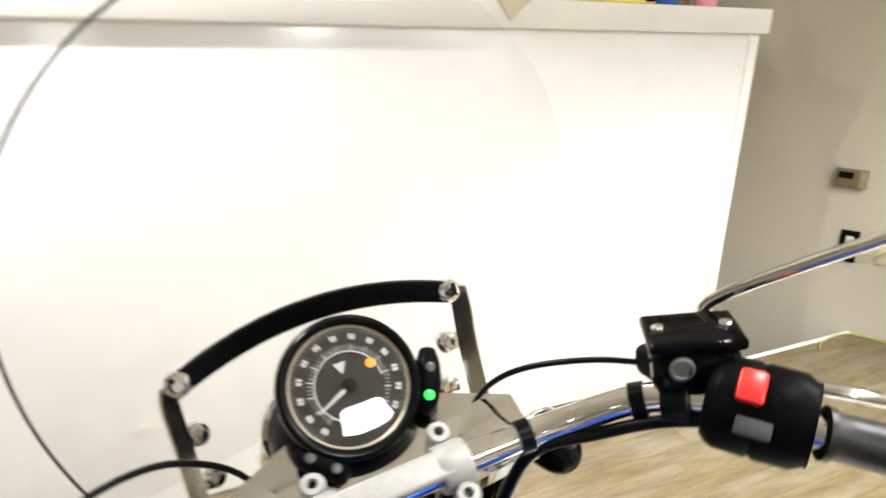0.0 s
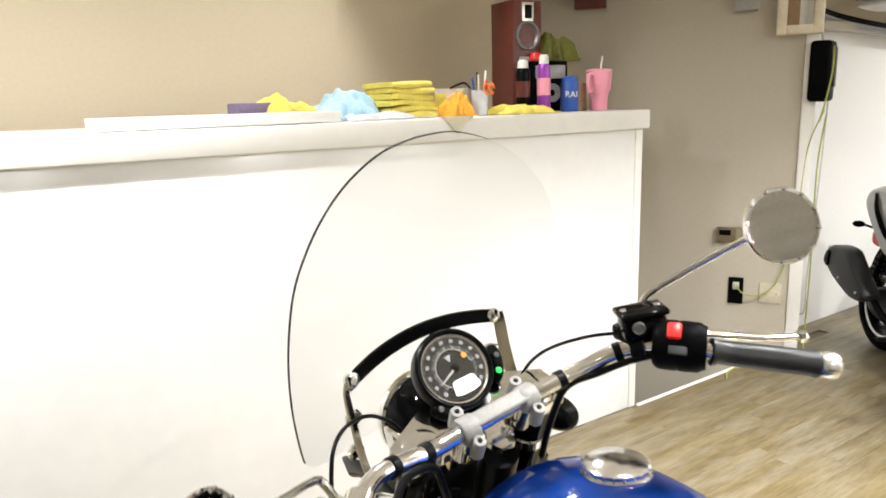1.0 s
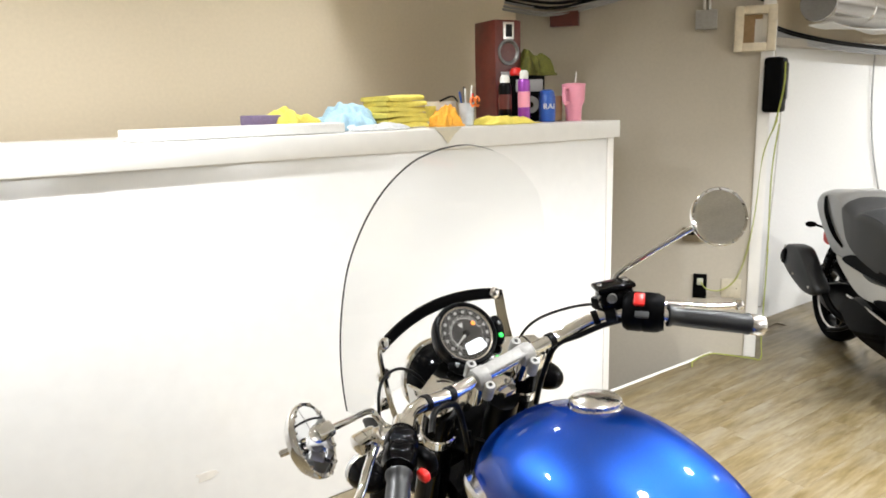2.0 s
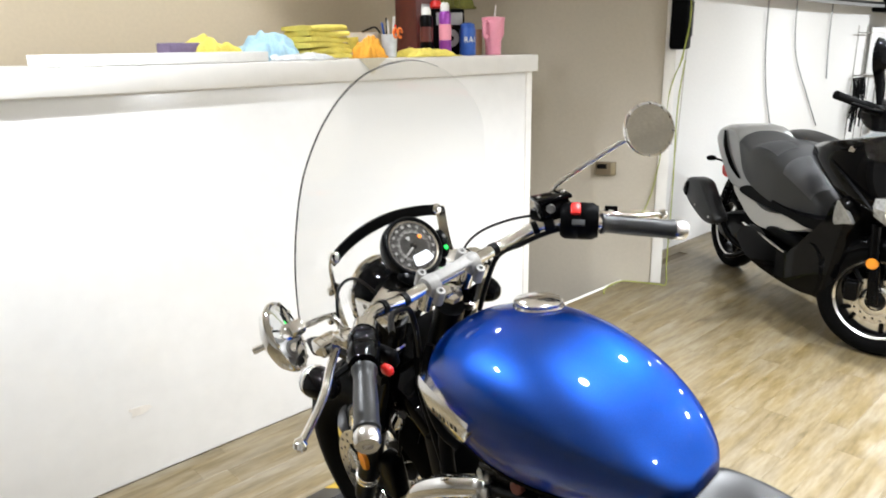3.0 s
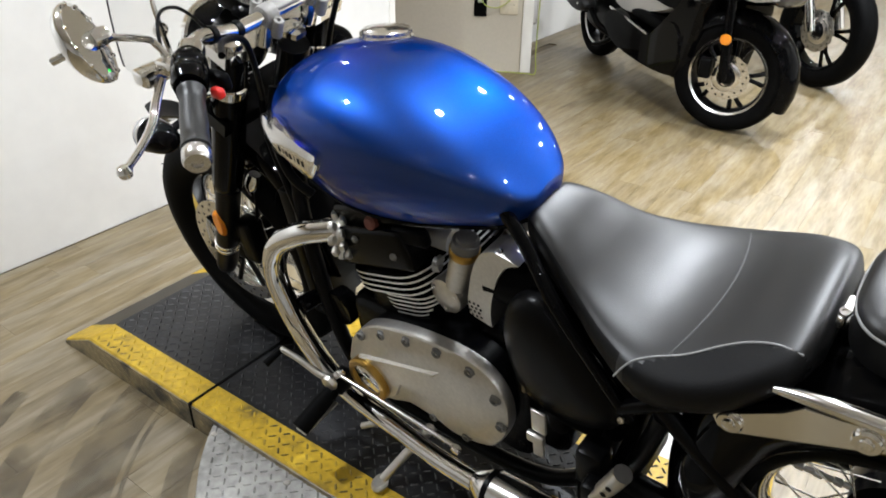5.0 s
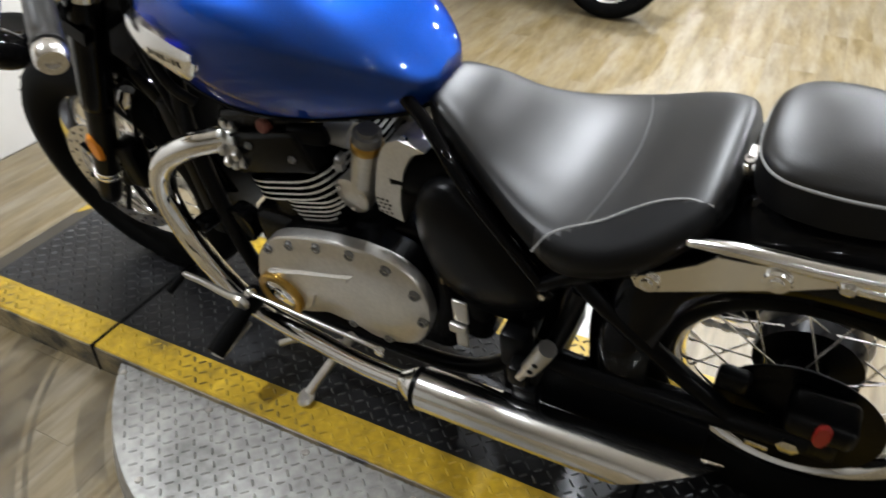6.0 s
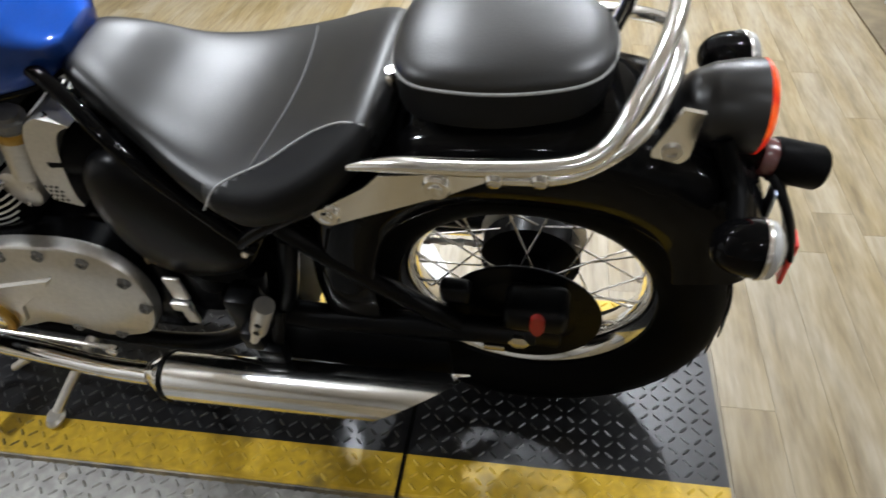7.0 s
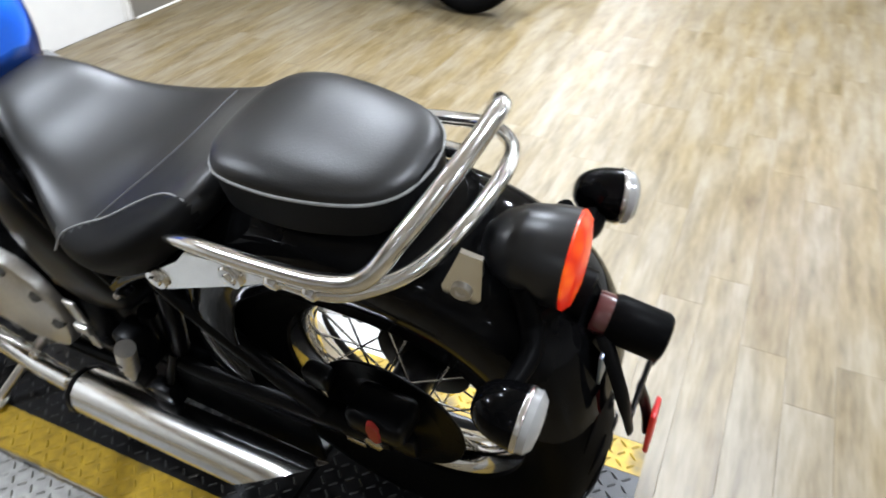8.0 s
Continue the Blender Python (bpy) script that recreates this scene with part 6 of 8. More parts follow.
for y0, y1 in SECTIONS:
    ys = [y0, y1] if y1 < 1 else [y0, BEND, y1]
    bm = B()
    loft(bm, [[vec(-0.181, y, -0.001), vec(0.181, y, -0.001), vec(0.181, y, deck_z(y)), vec(-0.181, y, deck_z(y))] for y in ys])
    sec = part("deck_section", bm, M_DECK, deck, "worn black steel tread plate", 10)
    bm = B()
    lugs(bm, -0.176, 0.176, y0 + 0.01, min(y1, BEND) - 0.01, lambda x: 0.080)
    tagged(part("tread_bar", bm, M_DECKBAR, sec, "", 25), kind="stuff")
    for s in (-1, 1):
        bm = B()
        loft(bm, [[vec(s * 0.1815, y, -0.001), vec(s * 0.262, y, -0.001), vec(s * 0.264, y, deck_z(y) - 0.004), vec(s * 0.260, y, deck_z(y)), vec(s * 0.1815, y, deck_z(y) + 0.0005)] for y in ys])
        ed = part("edge_strip", bm, M_YELLOW, sec, "worn yellow edge strip", 20)
        bm = B()
        lugs(bm, *(sorted((s * 0.185, s * 0.259))), y0 + 0.01, min(y1, BEND) - 0.01, lambda x: 0.0805)
        tagged(part("tread_bar", bm, M_YBAR, ed, "", 25), kind="stuff")
        bm = B()
        loft(bm, [[vec(s * 0.2645, y, 0.001), vec(s * 0.2675, y, 0.001), vec(s * 0.2675, y, deck_z(y) - 0.006), vec(s * 0.2645, y, deck_z(y) - 0.005)] for y in ys])
        sf = part("side_face", bm, M_SIDE, sec, "scuffed steel tread-plate side of the deck", 20)
        # slanted bars pressed into the side
        bm = B()
        n = int((min(y1, BEND) - y0) / 0.022)
        for i in range(n):
            for j in range(3):
                y, z, a = y0 + 0.012 + i * 0.022, 0.014 + j * 0.022, radians(45 if (i + j) % 2 else -45)
                box(bm, (0, 0, 0), (0.0028, 0.019, 0.005), 0, Matrix.Translation((s * 0.2678, y, z)) @ Matrix.Rotation(a, 4, "X"))
        tagged(part("tread_bar", bm, M_SIDE, sf, "", 25), kind="stuff")
# black seal in the joint between the sections
for j in (-0.4875, 0.7555):
    bm = B()
    loft(bm, [[vec(-0.2695, y, 0.002), vec(0.2695, y, 0.002), vec(0.2695, y, 0.083), vec(-0.2695, y, 0.083)] for y in (j - 0.0035, j + 0.0035)])
    part("joint_seal", bm, M_RUBBER, deck, "black rubber joint seal", 20)
# round steel turntable let into the floor
turn = thing("floor_turntable", pose(0.485, 0.112, 0.0), "low round bare steel tread-plate turntable under the lift", "turntable")
bm = B()
lathe(bm, [(0, 0.062), (0.652, 0.062), (0.658, 0.060), (0.672, 0.001), (0.672, -0.001)], None, 120)
pl_ = part("plate", bm, M_STEEL, turn, "bare steel tread plate", 30)
bm = B()
lugs(bm, -0.66, -0.30, -0.62, 0.62, lambda x: 0.062, 0.024, keep=lambda x, y: math.hypot(x, y) < 0.645)
tagged(part("tread_bar", bm, M_STEEL, pl_, "", 25), kind="stuff")
for x, y in ((-0.375, 0.525), (-0.375, 0.274), (-0.375, 0.023), (-0.375, -0.225), (-0.375, -0.475), (-0.574, 0.277), (-0.574, 0.023), (-0.574, -0.225)):
    bm = B()
    lathe(bm, [(0, 0.0035), (0.006, 0.003), (0.0085, 0.0)], pose(x, y, 0.062), 14)
    part("countersunk_bolt", bm, M_ALU, pl_)

# grey tyre scuffs on the planks round the turntable
M_SCUFF = bpy.data.materials.new("grey_tyre_scuff")
_t, _n, _l, _p = nodes_of(M_SCUFF)
_nz, _mr, _tr, _mx, _tc = _n.new("ShaderNodeTexNoise"), _n.new("ShaderNodeMapRange"), _n.new("ShaderNodeBsdfTransparent"), _n.new("ShaderNodeMixShader"), _n.new("ShaderNodeTexCoord")
_nz.inputs["Scale"].default_value, _nz.inputs["Detail"].default_value = 9.0, 5
_mr.inputs["From Min"].default_value, _mr.inputs["From Max"].default_value, _mr.inputs["To Max"].default_value = 0.36, 0.66, 0.58
_p.inputs["Base Color"].default_value, _p.inputs["Roughness"].default_value = (0.085, 0.068, 0.042, 1), 0.5
_l.new(_tc.outputs["Object"], _nz.inputs["Vector"]), _l.new(_nz.outputs["Fac"], _mr.inputs["Value"]), _l.new(_mr.outputs[0], _mx.inputs[0])
_l.new(_tr.outputs[0], _mx.inputs[1]), _l.new(_p.outputs[0], _mx.inputs[2]), _l.new(_mx.outputs[0], _n["Material Output"].inputs[0])
for r0, r1, a0, a1 in ((0.690, 0.750, 118, 200), (0.838, 0.850, 112, 160), (0.862, 0.985, 108, 205), (1.06, 1.15, 112, 190), (1.22, 1.27, 116, 176)):
    bm = B()
    n = 40
    rings = [[bm.verts.new((r * math.cos(radians(a0 + (a1 - a0) * k / n)), r * math.sin(radians(a0 + (a1 - a0) * k / n)), 0.0)) for k in range(n + 1)] for r in (r0, r1)]
    ring_faces(bm, rings, closed=False)
    solid("tyre_scuff", bm, M_SCUFF, "curved grey tyre scuff on the floor", "stain", kind="structure", m=pose(0.485, 0.112, 0.0012), smooth=0)

# ---- things on the counter ----
def cloth(name, c, size, material, label, category, seed, folds=5, z0=CTOP):
    """A crumpled cloth: a low mound with folds, thicker than paper and ragged at its hem."""
    rnd = random.Random(seed)
    bm = B()
    n = 40
    ph = [(rnd.uniform(2, 5) * (1 if q < folds else 2.6), rnd.uniform(0, 6.28), rnd.uniform(0.5, 1.0) * (1 if q < folds else 0.55), rnd.uniform(-1.6, 1.6)) for q in range(folds * 2)]
    top, low = [], []
    for i in range(n + 1):
        u = -1 + 2 * i / n
        rt, rl = [], []
        for j in range(n + 1):
            v = -1 + 2 * j / n
            r = (abs(u) ** 2.4 + abs(v) ** 2.4) ** (1 / 2.4)
            edge = 1 + 0.10 * math.sin(5 * math.atan2(v, u) + seed) + 0.06 * math.sin(11 * math.atan2(v, u))
            h = max(0.0, 1 - (r / edge) ** 2.2)
            w = sum(a * math.sin(f * (u * math.cos(d) + v * math.sin(d)) * 1.6 + p) for f, p, a, d in ph) / folds
            z = size[2] * (0.12 + 0.80 * h ** 0.6 + 0.55 * w * (h > 0) * h ** 0.4)
            z = max(0.006, z)
            x, y = c[0] + size[0] / 2 * u * edge * 0.96, c[1] + size[1] / 2 * v * edge * 0.96
            rt.append(bm.verts.new((x, y, z0 + z)))
            rl.append(bm.verts.new((x, y, z0 + 0.0015)))
        top.append(rt), low.append(rl)
    ring_faces(bm, top, closed=False)
    ring_faces(bm, low, closed=False)
    for i in range(n):
        for a, b in (((i, 0), (i + 1, 0)), ((i, n), (i + 1, n)), ((0, i), (0, i + 1)), ((n, i), (n, i + 1))):
            bm.faces.new((top[a[0]][a[1]], top[b[0]][b[1]], low[b[0]][b[1]], low[a[0]][a[1]]))
    return solid(name, bm, material, label, category, smooth=80)


M_YCLOTH = mat("yellow_microfibre", (0.68, 0.57, 0.11), 0.9, grain=160, vary=0.18, bump=0.5, stain=14)
M_BCLOTH = mat("pale_blue_microfibre", (0.35, 0.52, 0.62), 0.9, grain=160, vary=0.18, bump=0.5, stain=14)
M_ORANGE = mat("orange_cloth", (0.70, 0.33, 0.03), 0.85, grain=120, vary=0.2, bump=0.4, stain=20)
M_VIOLET = mat("violet_grey_cloth", (0.16, 0.12, 0.20), 0.9, grain=120, vary=0.2, bump=0.4)
M_GREENC = mat("olive_cloth", (0.12, 0.12, 0.02), 0.9, grain=120, vary=0.3, bump=0.4, stain=16)
M_CHERRY = mat("cherry_veneer", (0.10, 0.018, 0.012), 0.35, grain=30, vary=0.3, bump=0.05, stain=6)
M_PINK = mat("pink_enamel", (0.85, 0.34, 0.44), 0.35, grain=60, vary=0.05, bump=0.02)
M_KRAFT = mat("brown_card", (0.36, 0.24, 0.13), 0.8, grain=60, vary=0.15, bump=0.2)
M_PURPLE = mat("purple_tin", (0.30, 0.05, 0.38), 0.3, 0.2)
M_BLUE = mat("blue_label", (0.02, 0.09, 0.38), 0.4)
M_GREYP = mat("grey_plastic", (0.32, 0.32, 0.32), 0.45, grain=60)
M_TAPE = mat("masking_tape", (0.62, 0.56, 0.42), 0.7, grain=90)

bm = B()
box(bm, (0.435, CY + 0.085, CTOP + 0.020), (0.76, 0.16, 0.036), 0.003)
solid("foam_board", bm, M_PAPER, "long white foam board lying along the counter", "board", smooth=30)
bm = B()
box(bm, (0.595, 2.15, CTOP + 0.037), (0.12, 0.12, 0.07), 0.006)
solid("small_box", bm, M_VIOLET, "small violet-grey box on the counter", "box")
cloth("towel", (0.69, 2.14), (0.24, 0.18, 0.085), M_YCLOTH, "crumpled yellow microfibre towel on the counter", "towel", 3)
cloth("towel", (0.94, 2.10), (0.25, 0.20, 0.10), M_BCLOTH, "crumpled pale blue microfibre towel", "towel", 8, 6)
for k in range(6):
    bm = B()
    rnd = random.Random(60 + k)
    w, d, h = 0.225 - 0.006 * k + rnd.uniform(-0.015, 0.015), 0.20, 0.026
    rings = []
    for i in range(9):
        u = -1 + i / 4
        rings.append([vec(w / 2 * u, d / 2 * a * (1 - 0.05 * abs(u)), b * h * (1 - 0.25 * abs(u) ** 3) + 0.0035 * math.sin(2.6 * u + 1.1 * k)) for a, b in ((-1, 0.1), (-1.03, 0.5), (-0.96, 0.95), (0, 1.05), (0.96, 0.95), (1.03, 0.5), (1, 0.1), (0, 0))])
    loft(bm, rings)
    solid("folded_towel", bm, M_YCLOTH, "folded yellow microfibre towel in a stack", "towel", "stack of towels", m=pose(1.185 + rnd.uniform(-0.018, 0.018), 2.12, CTOP + 0.001 + 0.0225 * k, 0, 0, rnd.uniform(-9, 9)), smooth=70)
cloth("plastic_wrap", (1.02, 1.985), (0.26, 0.12, 0.030), mat("clear_wrap", (0.55, 0.56, 0.57), 0.15, grain=90, vary=0.2, bump=0.5), "crumpled clear plastic wrap", "wrapping", 21, 7)
cloth("cloth", (1.385, 2.03), (0.13, 0.12, 0.085), M_ORANGE, "crumpled orange cloth on the counter", "cloth", 31, 6)
cloth("towel", (1.70, 2.0), (0.32, 0.15, 0.035), M_YCLOTH, "flat yellow towel on the counter", "towel", 12, 4)
# tub behind the cloth
tub = thing("tub", pose(1.455, 2.15, CTOP), "white plastic tub with a coloured label", "tub")
bm = B()
lathe(bm, [(0, 0.002), (0.062, 0.002), (0.064, 0.006), (0.070, 0.105), (0.072, 0.110), (0.066, 0.110), (0.062, 0.01), (0, 0.008)], None, 28)
part("body", bm, M_PAPER, tub)
bm = B()
lathe(bm, [(0.0668, 0.03), (0.0700, 0.09)], None, 28, 0.6)
part("label", bm, M_YCLOTH, tub, "yellow printed label band")
bm = B()
sweep(bm, [(0.05, -0.06, 0.11), (0.0, -0.085, 0.13), (-0.05, -0.06, 0.11)], 0.004, 8, 6)
part("handle", bm, M_BLACKS, tub)
# pens in a clear cup
cup = thing("pen_cup", pose(1.51, 2.03, CTOP), "clear cup holding pens and scissors", "cup")
bm = B()
lathe(bm, [(0, 0.002), (0.030, 0.002), (0.036, 0.10), (0.034, 0.10), (0.028, 0.006), (0, 0.005)], None, 20)
part("cup", bm, mat("clear_cup", (0.55, 0.58, 0.60), 0.12), cup)
for k, (m, h) in enumerate(((M_PAPER, 0.175), (M_BLACKS, 0.17), (M_BLUE, 0.15), (M_PAPER, 0.16), (M_RED, 0.14))):
    bm = B()
    a = k * 1.3
    rod(bm, (0.01 * math.cos(a), 0.01 * math.sin(a), 0.012), (0.032 * math.cos(a), 0.03 * math.sin(a), h), 0.0045, 8)
    part("pen", bm, m, cup)
bm = B()
for s in (-1, 1):
    sweep(bm, [(0.020 + s * 0.013 + 0.011 * math.cos(q), -0.034, 0.105 + 0.020 * math.sin(q)) for q in np.linspace(0, 5.6, 9)], 0.005, 8, 4)
part("scissor_handles", bm, mat("orange_plastic", (0.85, 0.20, 0.03), 0.35), cup, "orange scissor handles")
# cherry loudspeaker
spk = thing("loudspeaker", pose(1.985, 2.36, CTOP, 0, 0, -8), "cherry-veneered upright loudspeaker with bare drivers", "loudspeaker")
bm = B()
box(bm, (0, 0, 0.250), (0.155, 0.190, 0.500), 0.004)
part("cabinet", bm, M_CHERRY, spk)
bm = B()
lathe(bm, [(0.056, 0), (0.064, 0.004), (0.062, 0.010), (0.054, 0.010), (0.050, 0.004), (0.036, -0.010), (0.018, -0.016), (0.016, -0.006), (0, 0.0)], axis(vec(0, -0.0955, 0.345), (0, -1, 0)), 32)
part("driver", bm, mat("grey_speaker_cone", (0.16, 0.155, 0.15), 0.4, 0.5), spk, "grey round driver cone")
bm = B()
box(bm, (0, -0.098, 0.448), (0.066, 0.010, 0.086), 0.004)
tw = part("tweeter_plate", bm, M_BRUSH, spk, "silver tweeter plate")
bm = B()
box(bm, (0, -0.105, 0.448), (0.036, 0.006, 0.060), 0.003)
part("tweeter", bm, M_BLACKS, tw)
bm = B()
box(bm, (0, -0.098, 0.235), (0.090, 0.008, 0.030), 0.003)
part("badge", bm, M_GREYP, spk)


def can(name, x, y, r, h, material, cap, label, neck=0.75, band=None):
    t = thing(name, pose(x, y, CTOP), label, "spray can" if neck < 0.9 else "bottle", "bottles and cans on the counter")
    bm = B()
    lathe(bm, [(0, 0.001), (r * 0.92, 0.001), (r, 0.006), (r, h * 0.78), (r * 0.96, h * 0.80), (r * neck, h * 0.84), (0, h * 0.85)], None, 24)
    part("body", bm, material, t)
    bm = B()
    lathe(bm, [(r * neck * 0.98, h * 0.835), (r * neck * 0.96, h * 0.95), (r * 0.5, h), (0, h)], None, 20)
    part("cap", bm, cap, t)
    bm = B()
    lathe(bm, [(r * 1.004, h * 0.30), (r * 1.008, h * 0.32), (r * 1.008, h * 0.58), (r * 1.004, h * 0.60)], None, 24)
    part("label", bm, band or material, t, "plain label band")
    return t


can("spray_can", 1.80, 2.10, 0.031, 0.225, M_BLACKS, M_PAPER, "black aerosol can with a white cap", band=M_CHERRY)
can("spray_can", 1.885, 2.06, 0.029, 0.245, M_PURPLE, M_PAPER, "purple aerosol can with a pale cap", band=M_PINK)
can("spray_can", 1.945, 2.12, 0.026, 0.20, M_RED, M_RED, "slim red aerosol can")
btl = can("bottle", 2.03, 2.05, 0.040, 0.155, M_BLUE, M_BLUE, "squat blue cleaner bottle with white lettering", 0.92)
tx = bpy.data.curves.new("label_text", "FONT")
tx.body, tx.size, tx.extrude, tx.align_x = "RAI", 0.038, 0.0006, "CENTER"
tob = new("label_text", tx)
bpy.context.view_layer.update()
me = bpy.data.meshes.new_from_object(tob.evaluated_get(bpy.context.evaluated_depsgraph_get()))
bpy.data.objects.remove(tob)
me.materials.clear()
me.materials.append(M_PAPER)
lt = new("label_lettering", me)
lt.parent = btl
lt.matrix_local = pose(-0.022, -0.0345, 0.062, 90, 0, -32)
bm = B()
box(bm, (2.125, 2.10, CTOP + 0.063), (0.075, 0.05, 0.124), 0.003)
solid("card_box", bm, M_KRAFT, "small upright brown card box", "box")
# radio set with an olive cap thrown over it
rad_ = thing("radio", pose(2.075, 2.27, CTOP, 0, 0, -18), "grey and black portable radio set", "radio")
bm = B()
box(bm, (0, 0, 0.115), (0.20, 0.11, 0.228), 0.008)
part("case", bm, M_BLACKP, rad_)
bm = B()
box(bm, (0.01, -0.058, 0.18), (0.15, 0.006, 0.06), 0.003)
part("display_panel", bm, M_GREYP, rad_)
bm = B()
lathe(bm, [(0.04, 0), (0.043, 0.004), (0.03, 0.002), (0, -0.004)], axis(vec(0.02, -0.056, 0.085), (0, -1, 0)), 24)
part("speaker_grille", bm, M_GREYP, rad_)
cap_ = cloth("cap", (2.14, 2.30), (0.24, 0.19, 0.12), M_GREENC, "olive cloth cap lying on the radio", "cap", 44, 5, CTOP + 0.2295)
bm = B()
lathe(bm, [(0, 0.035), (0.022, 0.030), (0.032, 0.012), (0.032, -0.0), (0.026, -0.006), (0, -0.006)], None, 24)
solid("red_lid", bm, M_RED, "round red lid on the radio", "lid", m=pose(2.005, 2.245, CTOP + 0.236))
# pink tumbler with handle and straw
tum = thing("tumbler", pose(2.195, 2.03, CTOP), "pink insulated tumbler with handle and straw", "tumbler")
bm = B()
lathe(bm, [(0, 0.001), (0.037, 0.001), (0.039, 0.006), (0.041, 0.070), (0.054, 0.095), (0.057, 0.165), (0.056, 0.170)], None, 32, cap=False)
part("body", bm, M_PINK, tum)
bm = B()
lathe(bm, [(0.056, 0.168), (0.059, 0.171), (0.058, 0.181), (0.034, 0.185), (0, 0.185)], None, 32)
part("lid", bm, M_PINK, tum)
bm = B()
sweep(bm, [(-0.052, -0.01, 0.160), (-0.088, -0.02, 0.155), (-0.093, -0.022, 0.12), (-0.084, -0.02, 0.088), (-0.048, -0.01, 0.092)], 0.008, 12, 6)
part("handle", bm, M_PINK, tum)
bm = B()
rod(bm, (0.01, 0.0, 0.18), (0.018, 0.0, 0.240), 0.004, 10)
part("straw", bm, M_PAPER, tum)
# paper corner hanging over the edge
bm = B()
FY = CY - 0.0315
loft(bm, [[vec(x0, FY - d, z), vec(x1, FY - d, z), vec(x1, FY + 0.0012 - d, z), vec(x0, FY + 0.0012 - d, z)] for x0, x1, z, d in ((1.200, 1.345, CTOP + 0.004, 0.0), (1.235, 1.300, CTOP - 0.026, 0.004), (1.262, 1.266, CTOP - 0.060, 0.007))])
box(bm, (1.272, FY + 0.030, CTOP + 0.0030), (0.145, 0.061, 0.0014))
solid("paper_sheet", bm, M_TAPE, "cream paper sheet with a corner hanging over the counter edge", "paper", smooth=0)
# scuffs on the counter front: old tape residue
for x, z, w, h, q in ((0.18, 0.26, 0.10, 0.06, 20), (-0.55, 0.33, 0.07, 0.07, -15)):
    bm = B()
    O_ = [(w / 2 * math.cos(a) * (0.7 + 0.3 * math.sin(3 * a + q)), h / 2 * math.sin(a) * (0.75 + 0.25 * math.cos(2 * a))) for a in np.linspace(0, 6.28, 15)[:-1]]
    plate(bm, O_, 0.0012, pose(x, CY - 0.0012, z, 90, 0, 0))
    solid("tape_residue", bm, mat("tape_residue", (0.70, 0.66, 0.60), 0.6, vary=0.1), "faint tape residue on the white panel", "stain", kind="structure", smooth=0)

# ---- stairwell wall fittings ----
WN = vec(-1, -0.65, 0).normalized()      # the wall faces this way
WD = vec(0.65, -1, 0).normalized()       # along it, towards the room
WP = vec(3.402, 1.674, 0)


def on_wall(s, z, off=0.0):
    """A pose on the stairwell wall: s metres back from its end, z up; local x along the wall, y up, z out of it."""
    m = Matrix((WD, vec(0, 0, 1), WN)).transposed().to_4x4()
    m.translation = WP - WD * s + vec(0, 0, z) + WN * off
    return m


th = thing("thermostat", on_wall(0.372, 0.732), "brown and grey wall thermostat", "thermostat")
bm = B()
box(bm, (0, 0, 0.013), (0.128, 0.082, 0.026), 0.004)
part("case", bm, mat("dull_brown_plastic", (0.14, 0.105, 0.06), 0.5), th)
bm = B()
box(bm, (-0.024, 0.014, 0.0265), (0.06, 0.03, 0.002), 0.0008)
part("display", bm, M_BLACKS, th)
bm = B()
box(bm, (0.045, 0, 0.0265), (0.03, 0.078, 0.003), 0.001)
part("side_strip", bm, mat("khaki_plastic", (0.28, 0.23, 0.14), 0.5), th)
ou = thing("wall_outlet", on_wall(0.325, 0.418), "black double wall outlet with a plug", "outlet")
bm = B()
box(bm, (0, 0, 0.004), (0.078, 0.150, 0.008), 0.003)
part("plate", bm, M_BLACKP, ou)
bm = B()
box(bm, (0, 0.03, 0.016), (0.034, 0.04, 0.022), 0.005)
part("plug", bm, mat("pale_plug", (0.5, 0.5, 0.4), 0.5), ou)
ou2 = thing("blank_plate", on_wall(0.150, 0.414), "square beige blank wall plate", "wall plate")
bm = B()
box(bm, (0, 0, 0.003), (0.11, 0.115, 0.006), 0.003)
part("plate", bm, mat("beige_plastic", (0.56, 0.50, 0.38), 0.5), ou2)
bm = B()
for u in (-0.03, 0.03):
    bolt(bm, (u, 0, 0.006), (0, 0, 1), 0.004, 0.002)
part("screw", bm, M_BRUSH, ou2)
jb = thing("junction_box", on_wall(0.355, 1.958), "grey metal junction box under conduits", "junction box")
bm = B()
box(bm, (0, 0, 0.025), (0.115, 0.105, 0.05), 0.004)
part("box", bm, mat("dull_galvanised", (0.34, 0.33, 0.31), 0.5, 0.4), jb)
for u in (-0.012, 0.016):
    bm = B()
    rod(bm, (u, 0.05, 0.025), (u, 0.56, 0.025), 0.008, 10)
    part("conduit", bm, M_ALU, jb)
bb = thing("brown_box", on_wall(1.15, 2.01), "dark brown box under the cables", "box")
bm = B()
box(bm, (0, 0, 0.03), (0.17, 0.085, 0.06), 0.004)
part("case", bm, M_CHERRY, bb)
wf = thing("wall_frame", on_wall(0.10, 1.895), "cream wooden frame round a small opening", "frame")
for nm, c, s_ in (("stile", (-0.083, 0, 0.03), (0.045, 0.24, 0.07)), ("stile", (0.083, 0, 0.03), (0.045, 0.24, 0.07)), ("rail", (0, 0.098, 0.03), (0.12, 0.044, 0.07)), ("rail", (0, -0.098, 0.03), (0.12, 0.044, 0.07))):
    bm = B()
    box(bm, c, s_, 0.003)
    part(nm, bm, mat("cream_paint", (0.66, 0.58, 0.44), 0.5), wf)
bm = B()
box(bm, (0, 0, 0.004), (0.12, 0.155, 0.006))
part("backing", bm, M_KRAFT, wf, "tan board inside the frame")
bm = B()
